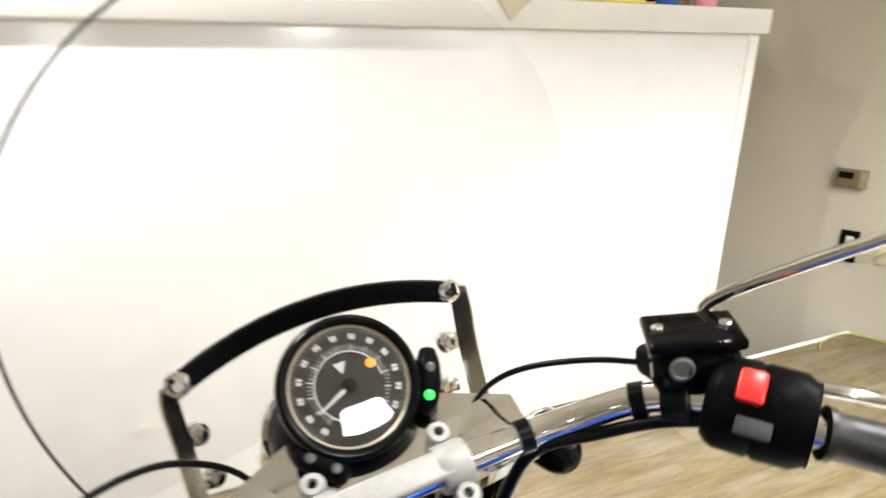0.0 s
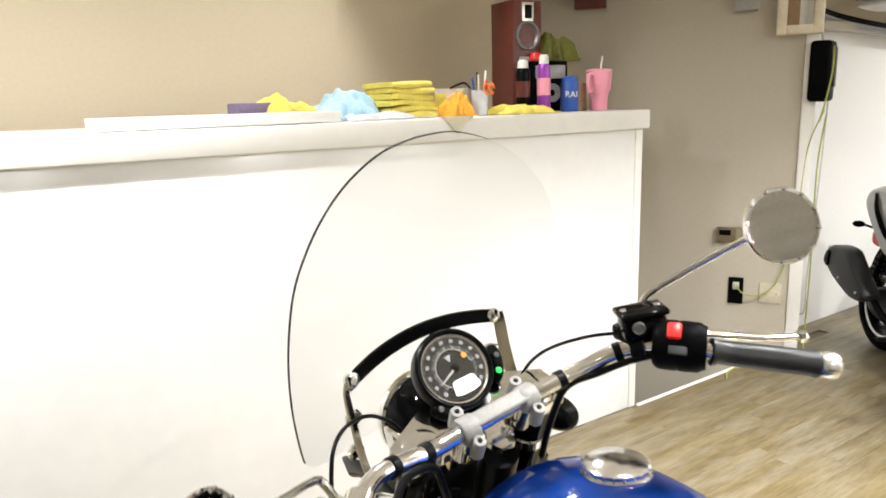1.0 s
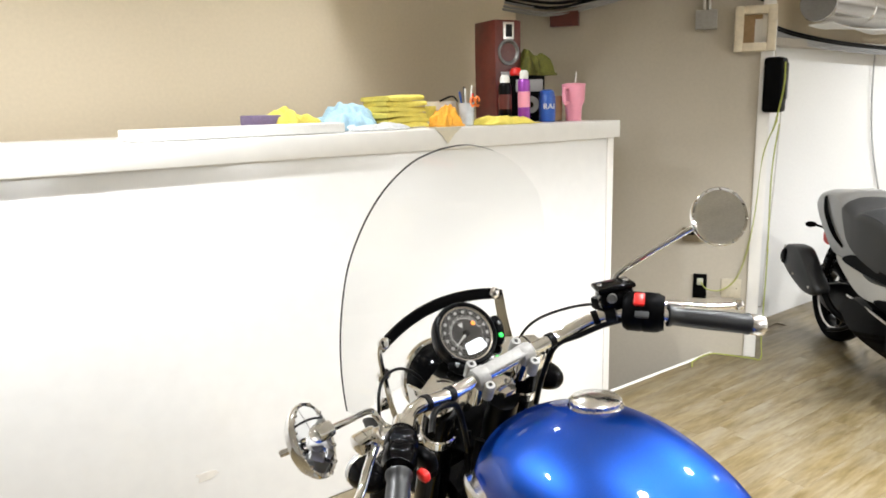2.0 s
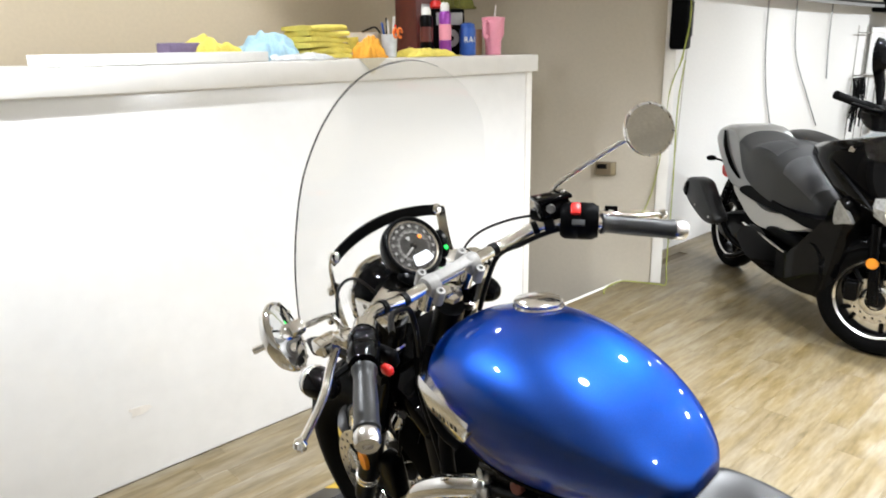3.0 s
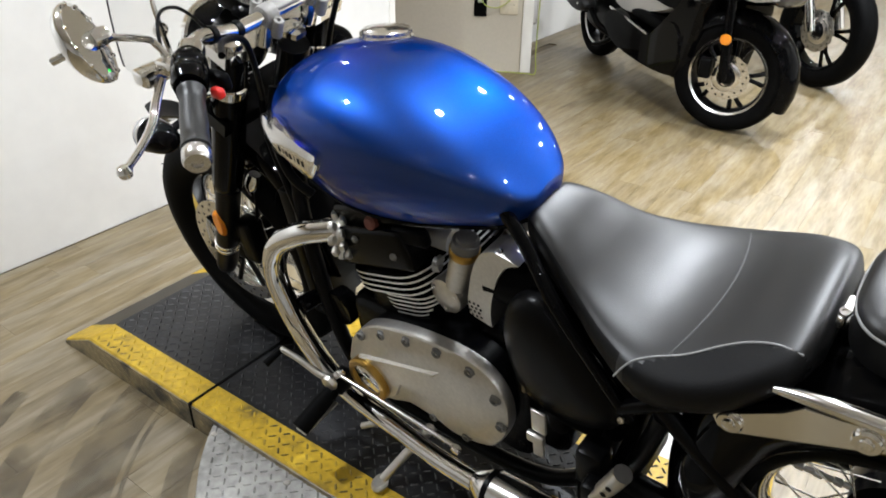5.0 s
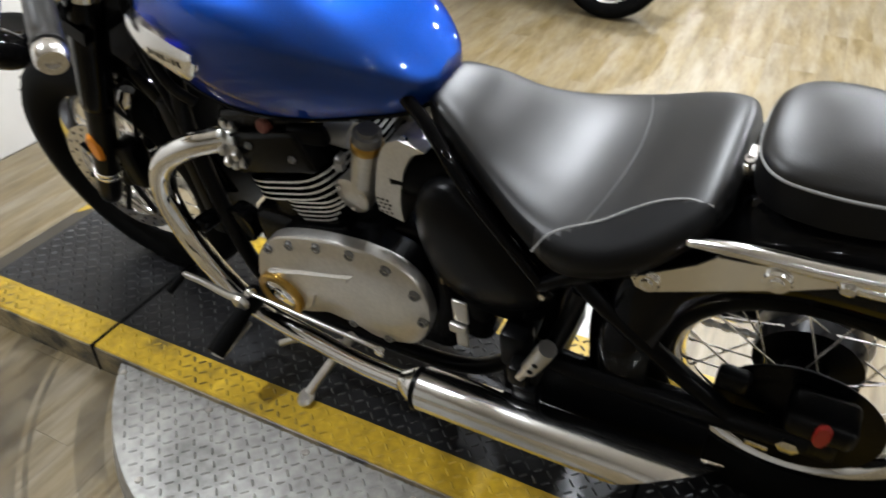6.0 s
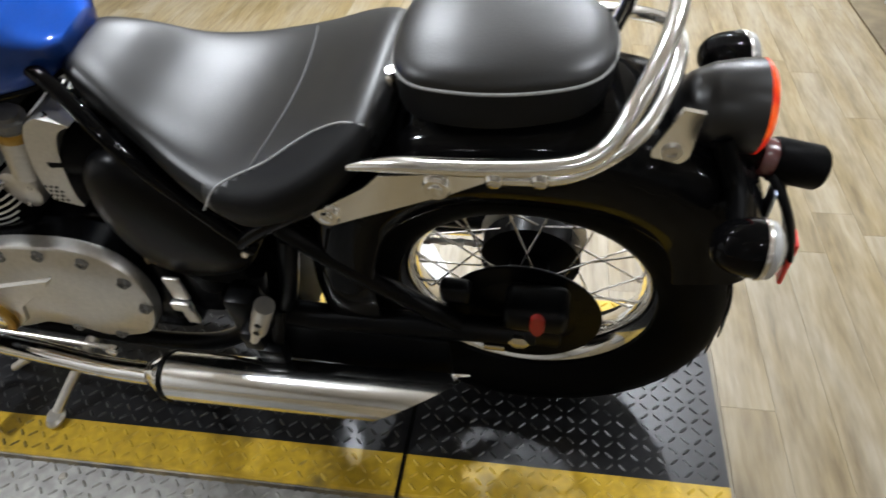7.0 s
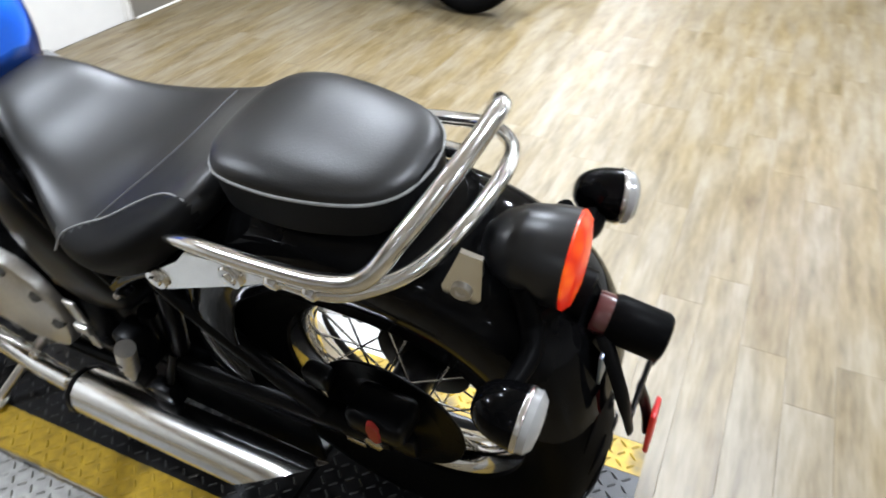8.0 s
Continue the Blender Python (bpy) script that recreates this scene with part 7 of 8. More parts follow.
box(bm, (0.022, -0.012, 0.009), (0.045, 0.128, 0.004), 0.001)
part("inner_card", bm, M_PAPER, wf, "white card inside the frame")
# post that ends the wall, and the black charger bag hung there with its green lead
bm = B()
box(bm, (-0.030, 1.246, -0.03), (0.065, 2.49, 0.086), 0.004)
solid("corner_post", bm, M_TRIMW, "cream painted end post of the stairwell wall", "post", kind="structure", m=on_wall(0.0, 0.0), smooth=30)
bag = thing("charger_bag", pose(3.425, 1.665, 1.44, 0, 0, 18), "black hanging charger case with coiled leads", "charger")
bm = B()
box(bm, (0, 0, 0.15), (0.155, 0.10, 0.30), 0.020, None, 3)
part("case", bm, M_BLACKP, bag)
bm = B()
box(bm, (0.03, -0.052, 0.17), (0.07, 0.010, 0.20), 0.006)
part("front_fin", bm, M_BLACKS, bag)
bm = B()
sweep(bm, [(-0.02, 0, 0.30), (0.0, 0.01, 0.36), (0.0, 0.01, 0.50)], 0.004, 8, 4)
part("hanger", bm, M_ALU, bag)
M_LEAD = mat("lime_green_lead", (0.33, 0.36, 0.07), 0.5, grain=60)
bm = B()
sweep(bm, [(0.085, -0.02, 0.27), (0.086, -0.02, 0.15), (0.083, -0.02, 0.04)], 0.006, 8, 4)
sweep(bm, [(-0.045, -0.055, 0.27), (-0.055, -0.058, 0.15), (-0.075, -0.04, 0.0), (-0.085, -0.02, -0.10)], 0.005, 8, 6)
part("coiled_lead", bm, M_LEAD, bag, "lime green lead round the case")


def lead(name, pts, r, material, label, category="cable"):
    bm = B()
    sweep(bm, pts, r, 8, 8)
    return solid(name, bm, material, label, category, smooth=80)


def wp(s, z, off=0.012):
    return tuple(on_wall(s, z, off).translation)


lead("extension_lead", [(3.395, 1.62, 1.40), wp(0.02, 1.2), wp(0.045, 0.86), wp(0.08, 0.62), wp(0.13, 0.47, 0.02), wp(0.21, 0.405, 0.03), wp(0.285, 0.41, 0.035), wp(0.32, 0.45, 0.035)], 0.0034, M_LEAD, "lime green lead running to the outlet")
lead("extension_lead", [(3.40, 1.61, 1.38), wp(-0.03, 1.1, 0.02), wp(-0.035, 0.6, 0.02), wp(-0.03, 0.15, 0.03), (3.38, 1.62, 0.012), (3.34, 1.66, 0.009), (3.28, 1.80, 0.009), (3.22, 1.86, 0.009), (3.05, 1.85, 0.009), (2.96, 1.80, 0.009)], 0.0040, M_LEAD, "lime green lead trailing down onto the floor")
lead("thin_cable", [(3.50, 1.66, 1.44), (3.49, 1.67, 1.0), (3.485, 1.69, 0.5), (3.50, 1.70, 0.30), (3.52, 1.75, 0.28)], 0.004, mat("pale_cable", (0.5, 0.48, 0.44), 0.5), "pale thin cable hanging beside the post")
lead("black_mark_cable", [(2.40, 3.05, -0.55), (2.62, 2.88, -0.60), (2.74, 2.70, -0.62)], 0.012, M_BLACKS, "short black cable on the stairwell wall")
# cable bundles and ducts under the ceiling
for k in range(5):
    r = random.Random(k)
    lead("cable_run", [wp(1.62, 2.19 - 0.02 * k, 0.05 + 0.01 * k), wp(1.25, 2.10 - 0.015 * k + r.uniform(-0.01, 0.01), 0.06), wp(0.95, 2.12 - 0.012 * k, 0.05), wp(0.6, 2.17 - 0.01 * k, 0.06), wp(0.25, 2.10 + r.uniform(-0.02, 0.02), 0.06), (3.46, 1.72, 2.02 + 0.015 * k), (3.9, 1.96, 1.96 - 0.012 * k), (4.6, 1.94, 1.89 - 0.014 * k), (5.8, 1.93, 1.86 - 0.012 * k), (7.0, 1.93, 1.84 - 0.01 * k), (9.0, 1.93, 1.85 - 0.01 * k)], 0.009 if k < 2 else 0.007, M_BLACKS if k < 2 else M_GREYP, "bundled cable run under the ceiling")
bm = B()
box(bm, (2.05, 2.50, 2.38), (1.6, 0.7, 0.30), 0.05, None, 3)
solid("insulation_wrap", bm, mat("sagging_insulation", (0.58, 0.53, 0.42), 0.8, grain=18, vary=0.25, bump=0.6, stain=5), "sagging wrapped duct insulation under the ceiling", "insulation")
bm = B()
box(bm, (7.75, 2.00, 1.865), (8.4, 0.10, 0.05), 0.006)
solid("pipe_ledge", bm, mat("grey_ledge", (0.42, 0.38, 0.32), 0.6), "grey painted ledge under the pipes", "ledge", kind="structure")
bm = B()
box(bm, (7.75, 2.045, 2.19), (8.4, 0.026, 0.60), 0.002)
solid("upper_wall_board", bm, M_BEIGE, "beige board above the white wall", "wall board", kind="structure", smooth=0)
duct = thing("air_duct", pose(4.12, 1.80, 2.09, 0, 90, 3), "bright round sheet metal air duct", "duct")
for k in range(4):
    bm = B()
    lathe(bm, [(0.112, 0.0), (0.117, 0.004), (0.117, 0.016), (0.112, 0.02), (0.112, 0.60), (0.109, 0.60), (0.109, 0.012)], pose(0, 0, 0.6 * k), 32)
    part("duct_section", bm, M_BRUSH, duct)
bm = B()
lathe(bm, [(0, 0.002), (0.100, 0.002), (0.110, -0.004), (0.113, 0.002), (0.113, 0.03)], None, 32)
part("end_cap", bm, M_GREYP, duct, "dull grey end cap")
bm = B()
loft(bm, [[vec(0.118 + 0.02 * math.sin(3 * u), -0.09 + 0.02 * math.sin(5 * u), u * 0.9), vec(0.125 + 0.012 * math.sin(7 * u), 0.05, u * 0.9), vec(0.135 + 0.012 * math.sin(7 * u), 0.05, u * 0.9), vec(0.130 + 0.02 * math.sin(3 * u), -0.10 + 0.02 * math.sin(5 * u), u * 0.9)] for u in np.linspace(0, 2, 16)])
part("torn_wrap", bm, M_PAPER, duct, "torn white wrap under the duct", 60)
for k, pts in enumerate(([(5.51, 2.03, 1.9), (5.55, 2.04, 1.5), (5.66, 2.045, 1.1), (5.9, 2.045, 0.65)], [(6.09, 2.03, 1.9), (6.2, 2.04, 1.4), (6.6, 2.045, 1.0), (6.95, 2.045, 0.68)], [(6.97, 2.03, 1.9), (7.0, 2.04, 1.5), (7.08, 2.045, 1.12)])):
    lead("hanging_wire", pts, 0.006, M_GREYP, "thin wire hanging down the white wall", "wire")


# ---- the scooter, in its own axes: y ahead, x to its right, rear tyre's foot at the origin ----
M_SEATG = mat("charcoal_scooter_vinyl", (0.030, 0.0305, 0.0315), 0.5, grain=300, vary=0.15, bump=0.2, stain=6)
M_SEATL = mat("grey_scooter_vinyl", (0.095, 0.096, 0.098), 0.5, grain=300, vary=0.12, bump=0.2, stain=6)
M_GREYM = mat("silver_grey_metallic_paint", (0.27, 0.268, 0.26), 0.30, 0.4, grain=300, vary=0.1, bump=0.0, coat=0.6)
M_PALEM = mat("pale_silver_paint", (0.52, 0.51, 0.48), 0.35, 0.1, grain=120, vary=0.06, bump=0.0)
M_FACET = mat("clear_faceted_lamp_glass", (0.30, 0.30, 0.295), 0.16, 0.6, grain=70, vary=0.5, bump=0.9, coat=0.8)
M_SMOKE = mat("smoked_lamp_lens", (0.055, 0.055, 0.058), 0.08, grain=50, vary=0.3, bump=0.0, coat=0.5)
M_HEAT = mat("dark_heat_shield", (0.014, 0.014, 0.0145), 0.45, 0.1, grain=120, vary=0.3, bump=0.1)


def slab(bm, outline, w, nose=0.82, m=None, per=3):
    """A shell of rounded edges: the outline in y and z, bulged to the half width w on both sides."""
    O_ = spline(outline, per, True)
    cy, cz = sum(p[0] for p in O_) / len(O_), sum(p[1] for p in O_) / len(O_)
    m = m or Matrix.Identity(4)
    rows = [(nose, -w), (nose + (1 - nose) * 0.6, -0.9 * w), (1.0, -0.62 * w), (1.0, 0.62 * w), (nose + (1 - nose) * 0.6, 0.9 * w), (nose, w)]
    return loft(bm, [[m @ vec(x, cy + (y - cy) * f, cz + (z - cz) * f) for y, z in O_] for f, x in rows])


def cast_wheel(parent, m, r, w, label, disc_r=0.11, spokes=5, rim_mat=None):
    """A cast wheel about the x axis of m: tyre, silver-edged rim, split spokes, hub and drilled disc."""
    ax = m @ pose(0, 0, 0, 0, 90, 0)
    ri = r * 0.665
    bm = B()
    lathe(bm, [(ri, -w * 0.72), (ri + 0.008, -w * 0.80), (ri + 0.008, -w * 0.70), (ri - 0.010, -w * 0.55), (ri - 0.018, 0), (ri - 0.010, w * 0.55), (ri + 0.008, w * 0.70), (ri + 0.008, w * 0.80), (ri, w * 0.72), (ri + 0.010, 0), (ri, -w * 0.72)], ax, 52)
    wh = part("wheel", bm, rim_mat or M_BLACKS, parent, label, 35)
    bm = B()
    for s in (-1, 1):
        lathe(bm, [(ri - 0.004, s * w * 0.70), (ri + 0.006, s * w * 0.83), (ri + 0.009, s * w * 0.78)], ax, 52)
    part("rim_edge", bm, M_BRUSH if rim_mat is None else rim_mat, wh, "bright machined rim edge" if rim_mat is None else "")
    bm = B()
    h = r - ri
    pr = [(ri + 0.006, -w * 0.76), (ri + h * 0.30, -w * 1.0), (ri + h * 0.62, -w * 1.04), (ri + h * 0.86, -w * 0.84), (ri + h * 0.97, -w * 0.45), (r, 0)]
    pr += [(a, -b) for a, b in pr[-2::-1]] + [(ri + 0.004, 0), (ri + 0.006, -w * 0.76)]
    lathe(bm, pr, ax, 60)
    part("tyre", bm, M_RUBBER, wh, "black scooter tyre", 50)
    for k in range(spokes):
        a = 2 * math.pi * k / spokes + 0.35
        for d in (-0.16, 0.16):
            bm = B()
            sweep(bm, [tuple(ax @ vec(0.035 * math.cos(a + d), 0.035 * math.sin(a + d), 0.0)), tuple(ax @ vec(ri * 0.6 * math.cos(a + d * 0.7), ri * 0.6 * math.sin(a + d * 0.7), w * 0.15)), tuple(ax @ vec((ri - 0.008) * math.cos(a + d * 1.2), (ri - 0.008) * math.sin(a + d * 1.2), 0))], [0.014, 0.011, 0.013], 8, 3)
            part("spoke", bm, M_BLACKS if rim_mat is None else rim_mat, wh)
    bm = B()
    lathe(bm, [(0.012, -w * 1.2), (0.030, -w * 1.1), (0.045, -w * 0.6), (0.045, w * 0.6), (0.030, w * 1.1), (0.012, w * 1.2)], ax, 24, cap=True)
    part("hub", bm, M_BLACKS, wh)
    if disc_r:
        x = w * 0.95
        bm = B()
        n = 60
        rings = []
        for rr, z in ((disc_r * 0.66, x - 0.002), (disc_r, x - 0.002), (disc_r, x + 0.002), (disc_r * 0.66, x + 0.002)):
            rings.append([ax @ vec(rr * (1 + (0.02 * math.sin(12 * q) if rr == disc_r else 0)) * math.cos(q), rr * (1 + (0.02 * math.sin(12 * q) if rr == disc_r else 0)) * math.sin(q), z) for q in (2 * math.pi * k / n for k in range(n))])
        ring_faces(bm, [[bm.verts.new(p) for p in r_] for r_ in rings], loop=True)
        dsc = part("brake_disc", bm, M_BRUSH, wh, "silver wave brake disc", 30)
        for k in range(18):
            q = 2 * math.pi * k / 18
            bm = B()
            lathe(bm, [(0, 0.0006), (0.005, 0.0006), (0.0055, 0)], ax @ pose(disc_r * (0.78 + 0.1 * (k % 2)) * math.cos(q), disc_r * (0.78 + 0.1 * (k % 2)) * math.sin(q), x + 0.002), 8)
            part("disc_hole", bm, M_BLACKS, dsc)
        bm = B()
        lathe(bm, [(disc_r * 0.66, x - 0.001), (disc_r * 0.62, x + 0.003), (disc_r * 0.42, x + 0.004), (disc_r * 0.38, x - 0.001)], ax, 40)
        part("disc_carrier", bm, M_BRUSH, wh)
    return wh


def scooter():
    sc = thing("scooter", pose(4.080, 1.515, 0, 0, 0, 140.15), "gloss black maxi scooter with grey two-tone seat", "scooter")
    # rear wheel and drive
    cast_wheel(sc, pose(0, 0, 0.262), 0.262, 0.058, "black cast rear wheel", 0.0)
    bm = B()
    slab(bm, [(-0.09, 0.30), (-0.03, 0.36), (0.14, 0.42), (0.36, 0.45), (0.55, 0.42), (0.62, 0.32), (0.52, 0.22), (0.30, 0.19), (0.08, 0.20), (-0.06, 0.23)], 0.10)
    part("drive_unit", bm, M_BLACKS, sc, "satin black engine and drive casing")
    bm = B()
    slab(bm, [(-0.27, 0.50), (-0.24, 0.565), (-0.15, 0.595), (-0.02, 0.595), (0.06, 0.54), (0.14, 0.47), (0.24, 0.39), (0.20, 0.345), (0.08, 0.335), (-0.10, 0.385), (-0.22, 0.44)], 0.052, 0.86, pose(0.215, 0, 0))
    muf = part("muffler", bm, M_HEAT, sc, "dark faceted muffler with heat shield")
    bm = B()
    slab(bm, [(-0.255, 0.485), (-0.225, 0.545), (-0.18, 0.555), (-0.195, 0.49), (-0.21, 0.455)], 0.012, 0.9, pose(0.263, 0, 0))
    part("end_cap", bm, M_BLACKP, muf)
    for y, z in ((-0.20, 0.575), (-0.06, 0.42), (0.16, 0.385)):
        bm = B()
        bolt(bm, (0.266, y, z), (1, 0, 0), 0.008, 0.006)
        part("shield_bolt", bm, M_ALU, muf)
    bm = B()
    sweep(bm, [(0.20, 0.20, 0.38), (0.18, 0.32, 0.28), (0.10, 0.45, 0.22)], 0.02, 12, 5)
    part("exhaust_pipe", bm, M_BLACKS, muf)
    for s in (-1, 1):
        bm = B()
        rod(bm, (s * 0.13, 0.00, 0.30), (s * 0.13, 0.16, 0.62), 0.018, 14)
        sh = part("shock_absorber", bm, M_BLACKS, sc)
        for k in range(7):
            bm = B()
            c = vec(s * 0.13, 0.04 + 0.016 * k, 0.38 + 0.032 * k)
            lathe(bm, [(0.026, -0.006), (0.032, 0), (0.026, 0.006)], axis(c, (0, 0.45, 0.9)), 16)
            part("spring_coil", bm, M_BLACKG, sh)
    # tail
    bm = B()
    slab(bm, [(-0.05, 0.86), (-0.03, 0.935), (0.08, 0.972), (0.24, 0.960), (0.36, 0.87), (0.46, 0.75), (0.62, 0.665), (0.61, 0.61), (0.40, 0.585), (0.22, 0.60), (0.09, 0.70)], 0.172, 0.86)
    tail_ = part("tail_fairing", bm, M_GREYM, sc, "silver grey tail fairing")
    for s in (-1, 1):
        bm = B()
        P = [(0.10, 0.935), (0.12, 0.86), (0.17, 0.79), (0.25, 0.72), (0.34, 0.67)]
        sweep(bm, [(s * 0.172, y, z) for y, z in P], [0.010, 0.020, 0.022, 0.020, 0.010], 10, 4, flat=0.6)
        part("grab_handle", bm, M_BLACKP, tail_, "black side grab handle")
        bm = B()
        rod(bm, (s * 0.06, -0.02, 0.70), (s * 0.13, -0.09, 0.725), 0.007, 8)
        lathe(bm, [(0, -0.035), (0.014, -0.025), (0.020, 0), (0.014, 0.025), (0, 0.035)], axis(vec(s * 0.155, -0.11, 0.728), (1, -0.5, 0)), 16)
        part("rear_indicator", bm, M_BLACKP, sc, "black stalk indicator")
    bm = B()
    slab(bm, [(-0.075, 0.62), (-0.08, 0.69), (-0.02, 0.71), (0.02, 0.67), (0.0, 0.61)], 0.09, 0.8)
    part("tail_light", bm, M_RED, sc, "red tail light")
    bm = B()
    sweep(bm, [(0, 0.06, 0.68), (0, -0.06, 0.58), (0, -0.14, 0.46), (0, -0.17, 0.34)], [0.05, 0.055, 0.05, 0.03], 14, 5, flat=0.35, up=(0, 1, 0.3))
    part("plate_carrier", bm, M_BLACKP, sc)
    # seat
    SF = Form([(0.02, 0.06, 0.950, 0.93, 0.90), (0.07, 0.125, 0.962, 0.915, 0.85), (0.25, 0.165, 0.950, 0.890, 0.78), (0.40, 0.188, 0.915, 0.860, 0.70), (0.47, 0.195, 0.905, 0.850, 0.67),
               (0.55, 0.198, 0.925, 0.850, 0.645), (0.66, 0.192, 0.925, 0.835, 0.615), (0.76, 0.182, 0.900, 0.80, 0.595), (0.86, 0.162, 0.850, 0.755, 0.580), (0.96, 0.135, 0.775, 0.70, 0.572), (1.05, 0.10, 0.690, 0.645, 0.575), (1.09, 0.05, 0.635, 0.61, 0.585)], 2.4, 0.06, 1.4)
    bm = B()
    SF.mesh(bm, 12, 6)
    st = part("seat", bm, M_SEATG, sc, "two-tone grey stepped scooter seat", 70)
    for y0, y1, a0, a1 in ((0.50, 0.74, 12, 62), (0.82, 1.02, 8, 88)):
        for s in (-1, 1):
            bm = B()
            g = []
            for i in range(9):
                y = y0 + (y1 - y0) * i / 8
                hw, zt, zc, zb = SF.at(y)
                row = []
                for k in range(9):
                    a = radians(a0 + (a1 - a0) * k / 8)
                    row.append(bm.verts.new((s * (hw * math.sin(a) ** (2 / 2.4) + 0.003 * math.sin(a)), y, zc + (zt - zc) * math.cos(a) ** (2 / 2.4) + 0.003 * math.cos(a))))
                g.append(row)
            ring_faces(bm, g, closed=False)
            bmesh.ops.solidify(bm, geom=bm.faces[:], thickness=0.004)
            part("seat_panel", bm, M_SEATL, st, "lighter grey seat inset", 60)
    # pale cover and body under the seat
    bm = B()
    slab(bm, [(0.21, 0.605), (0.36, 0.50), (0.52, 0.43), (0.70, 0.425), (0.95, 0.48), (1.14, 0.535), (1.16, 0.585), (0.90, 0.562), (0.66, 0.535), (0.50, 0.575), (0.36, 0.615)], 0.165, 0.9)
    part("under_seat_cover", bm, M_PALEM, sc, "pale silver side cover")
    bm = B()
    slab(bm, [(0.30, 0.60), (0.50, 0.66), (0.85, 0.60), (1.15, 0.60), (1.28, 0.62), (1.18, 0.54), (0.90, 0.555), (0.55, 0.565)], 0.175, 0.92)
    part("seat_base", bm, M_BLACKP, sc)
    # floorboards and belly
    bm = B()
    slab(bm, [(0.42, 0.36), (0.50, 0.42), (0.62, 0.43), (0.93, 0.375), (1.06, 0.40), (1.22, 0.50), (1.32, 0.46), (1.35, 0.34), (1.29, 0.225), (1.0, 0.20), (0.62, 0.225), (0.46, 0.29)], 0.215, 0.92)
    fl = part("footboard", bm, M_BLACKG, sc, "black footboard and belly fairing")
    for s in (-1, 1):
        bm = B()
        sweep(bm, [(s * 0.205, 0.50, 0.425), (s * 0.207, 0.70, 0.408), (s * 0.207, 0.98, 0.375)], 0.008, 8, 4)
        part("foot_strip", bm, M_BRUSH, fl, "bright footboard edge strip")
        bm = B()
        slab(bm, [(0.70, 0.435), (0.80, 0.475), (1.02, 0.465), (1.08, 0.43), (0.98, 0.405)], 0.03, 0.8, pose(s * 0.15, 0, 0))
        part("foot_rest", bm, M_BLACKP, fl)
    # leg shield and nose
    bm = B()
    W = [(1.01, 0.10, 0.92), (1.06, 0.17, 0.985), (1.18, 0.20, 1.01), (1.30, 0.205, 1.03), (1.45, 0.20, 1.055), (1.58, 0.175, 1.06), (1.70, 0.13, 1.00), (1.80, 0.085, 0.90), (1.86, 0.035, 0.80)]
    low = {1.01: 0.89, 1.06: 0.86, 1.18: 0.80, 1.30: 0.72, 1.45: 0.66, 1.58: 0.64, 1.70: 0.66, 1.80: 0.69, 1.86: 0.74}
    loft(bm, [[vec(s * w * fx, y, low[y] + (zt - low[y]) * fz) for s, fx, fz in ((1, 0.30, 1.0), (1, 0.75, 0.96), (1, 0.97, 0.80), (1, 1.0, 0.55), (1, 0.93, 0.28), (1, 0.72, 0.06), (1, 0.3, 0.0), (-1, 0.3, 0.0), (-1, 0.72, 0.06), (-1, 0.93, 0.28), (-1, 1.0, 0.55), (-1, 0.97, 0.80), (-1, 0.75, 0.96), (-1, 0.30, 1.0))] for y, w, zt in W])
    nose = part("front_fairing", bm, M_BLACKG, sc, "gloss black front fairing", 50)
    bm = B()
    slab(bm, [(0.955, 0.345), (1.07, 0.445), (1.19, 0.555), (1.29, 0.645), (1.345, 0.74), (1.42, 0.78), (1.46, 0.70), (1.42, 0.56), (1.38, 0.40), (1.31, 0.225), (1.16, 0.215), (1.02, 0.27)], 0.205, 0.92)
    part("leg_shield", bm, M_BLACKG, sc, "gloss black leg shield")
    for s in (-1, 1):
        bm = B()
        rings = []
        for y, z0, z1, x in ((1.60, 0.72, 0.80, 0.172), (1.66, 0.690, 0.81, 0.152), (1.73, 0.685, 0.80, 0.122), (1.80, 0.70, 0.775, 0.086)):
            rings.append([vec(s * (x + 0.008), y, z0), vec(s * (x + 0.016), y, (z0 + z1) / 2), vec(s * (x + 0.008), y, z1), vec(s * (x - 0.03), y, z1), vec(s * (x - 0.03), y, z0)])
        loft(bm, rings)
        hl_ = part("headlamp", bm, M_FACET, sc, "clear faceted headlamp", 10)
        bm = B()
        lathe(bm, [(0.018, 0.0), (0.030, 0.012), (0.032, 0.014)], axis(vec(s * 0.150, 1.69, 0.745), (s * 0.75, 0.66, 0)), 20)
        part("reflector_bowl", bm, M_CHROME, hl_)
        bm = B()
        slab(bm, [(1.355, 0.630), (1.365, 0.745), (1.41, 0.735), (1.495, 0.665), (1.44, 0.645)], 0.010, 0.85, pose(s * 0.196, 0, 0, 0, 0, 0))
        part("side_lamp", bm, M_FACET, sc, "clear side lamp lens", 10)
        bm = B()
        sweep(bm, [(s * 0.208, 1.28, 0.93), (s * 0.206, 1.42, 0.86), (s * 0.190, 1.56, 0.77), (s * 0.172, 1.62, 0.72)], [0.002, 0.008, 0.008, 0.003], 8, 5, flat=0.5)
        part("fairing_crease", bm, M_BLACKP, nose, "black fairing crease")
        bm = B()
        plate(bm, [(-0.028, 0), (0, 0.024), (0.028, 0), (0, -0.024)], 0.004, Matrix.Translation((s * 0.188, 1.40, 0.985)) @ Matrix(((0, 0, s, 0), (0.9, -0.3, 0, 0), (0.3, 0.9, 0, 0), (0, 0, 0, 1))))
        part("badge_plate", bm, M_BRUSH, nose, "plain silver diamond badge", 0)
    bm = B()
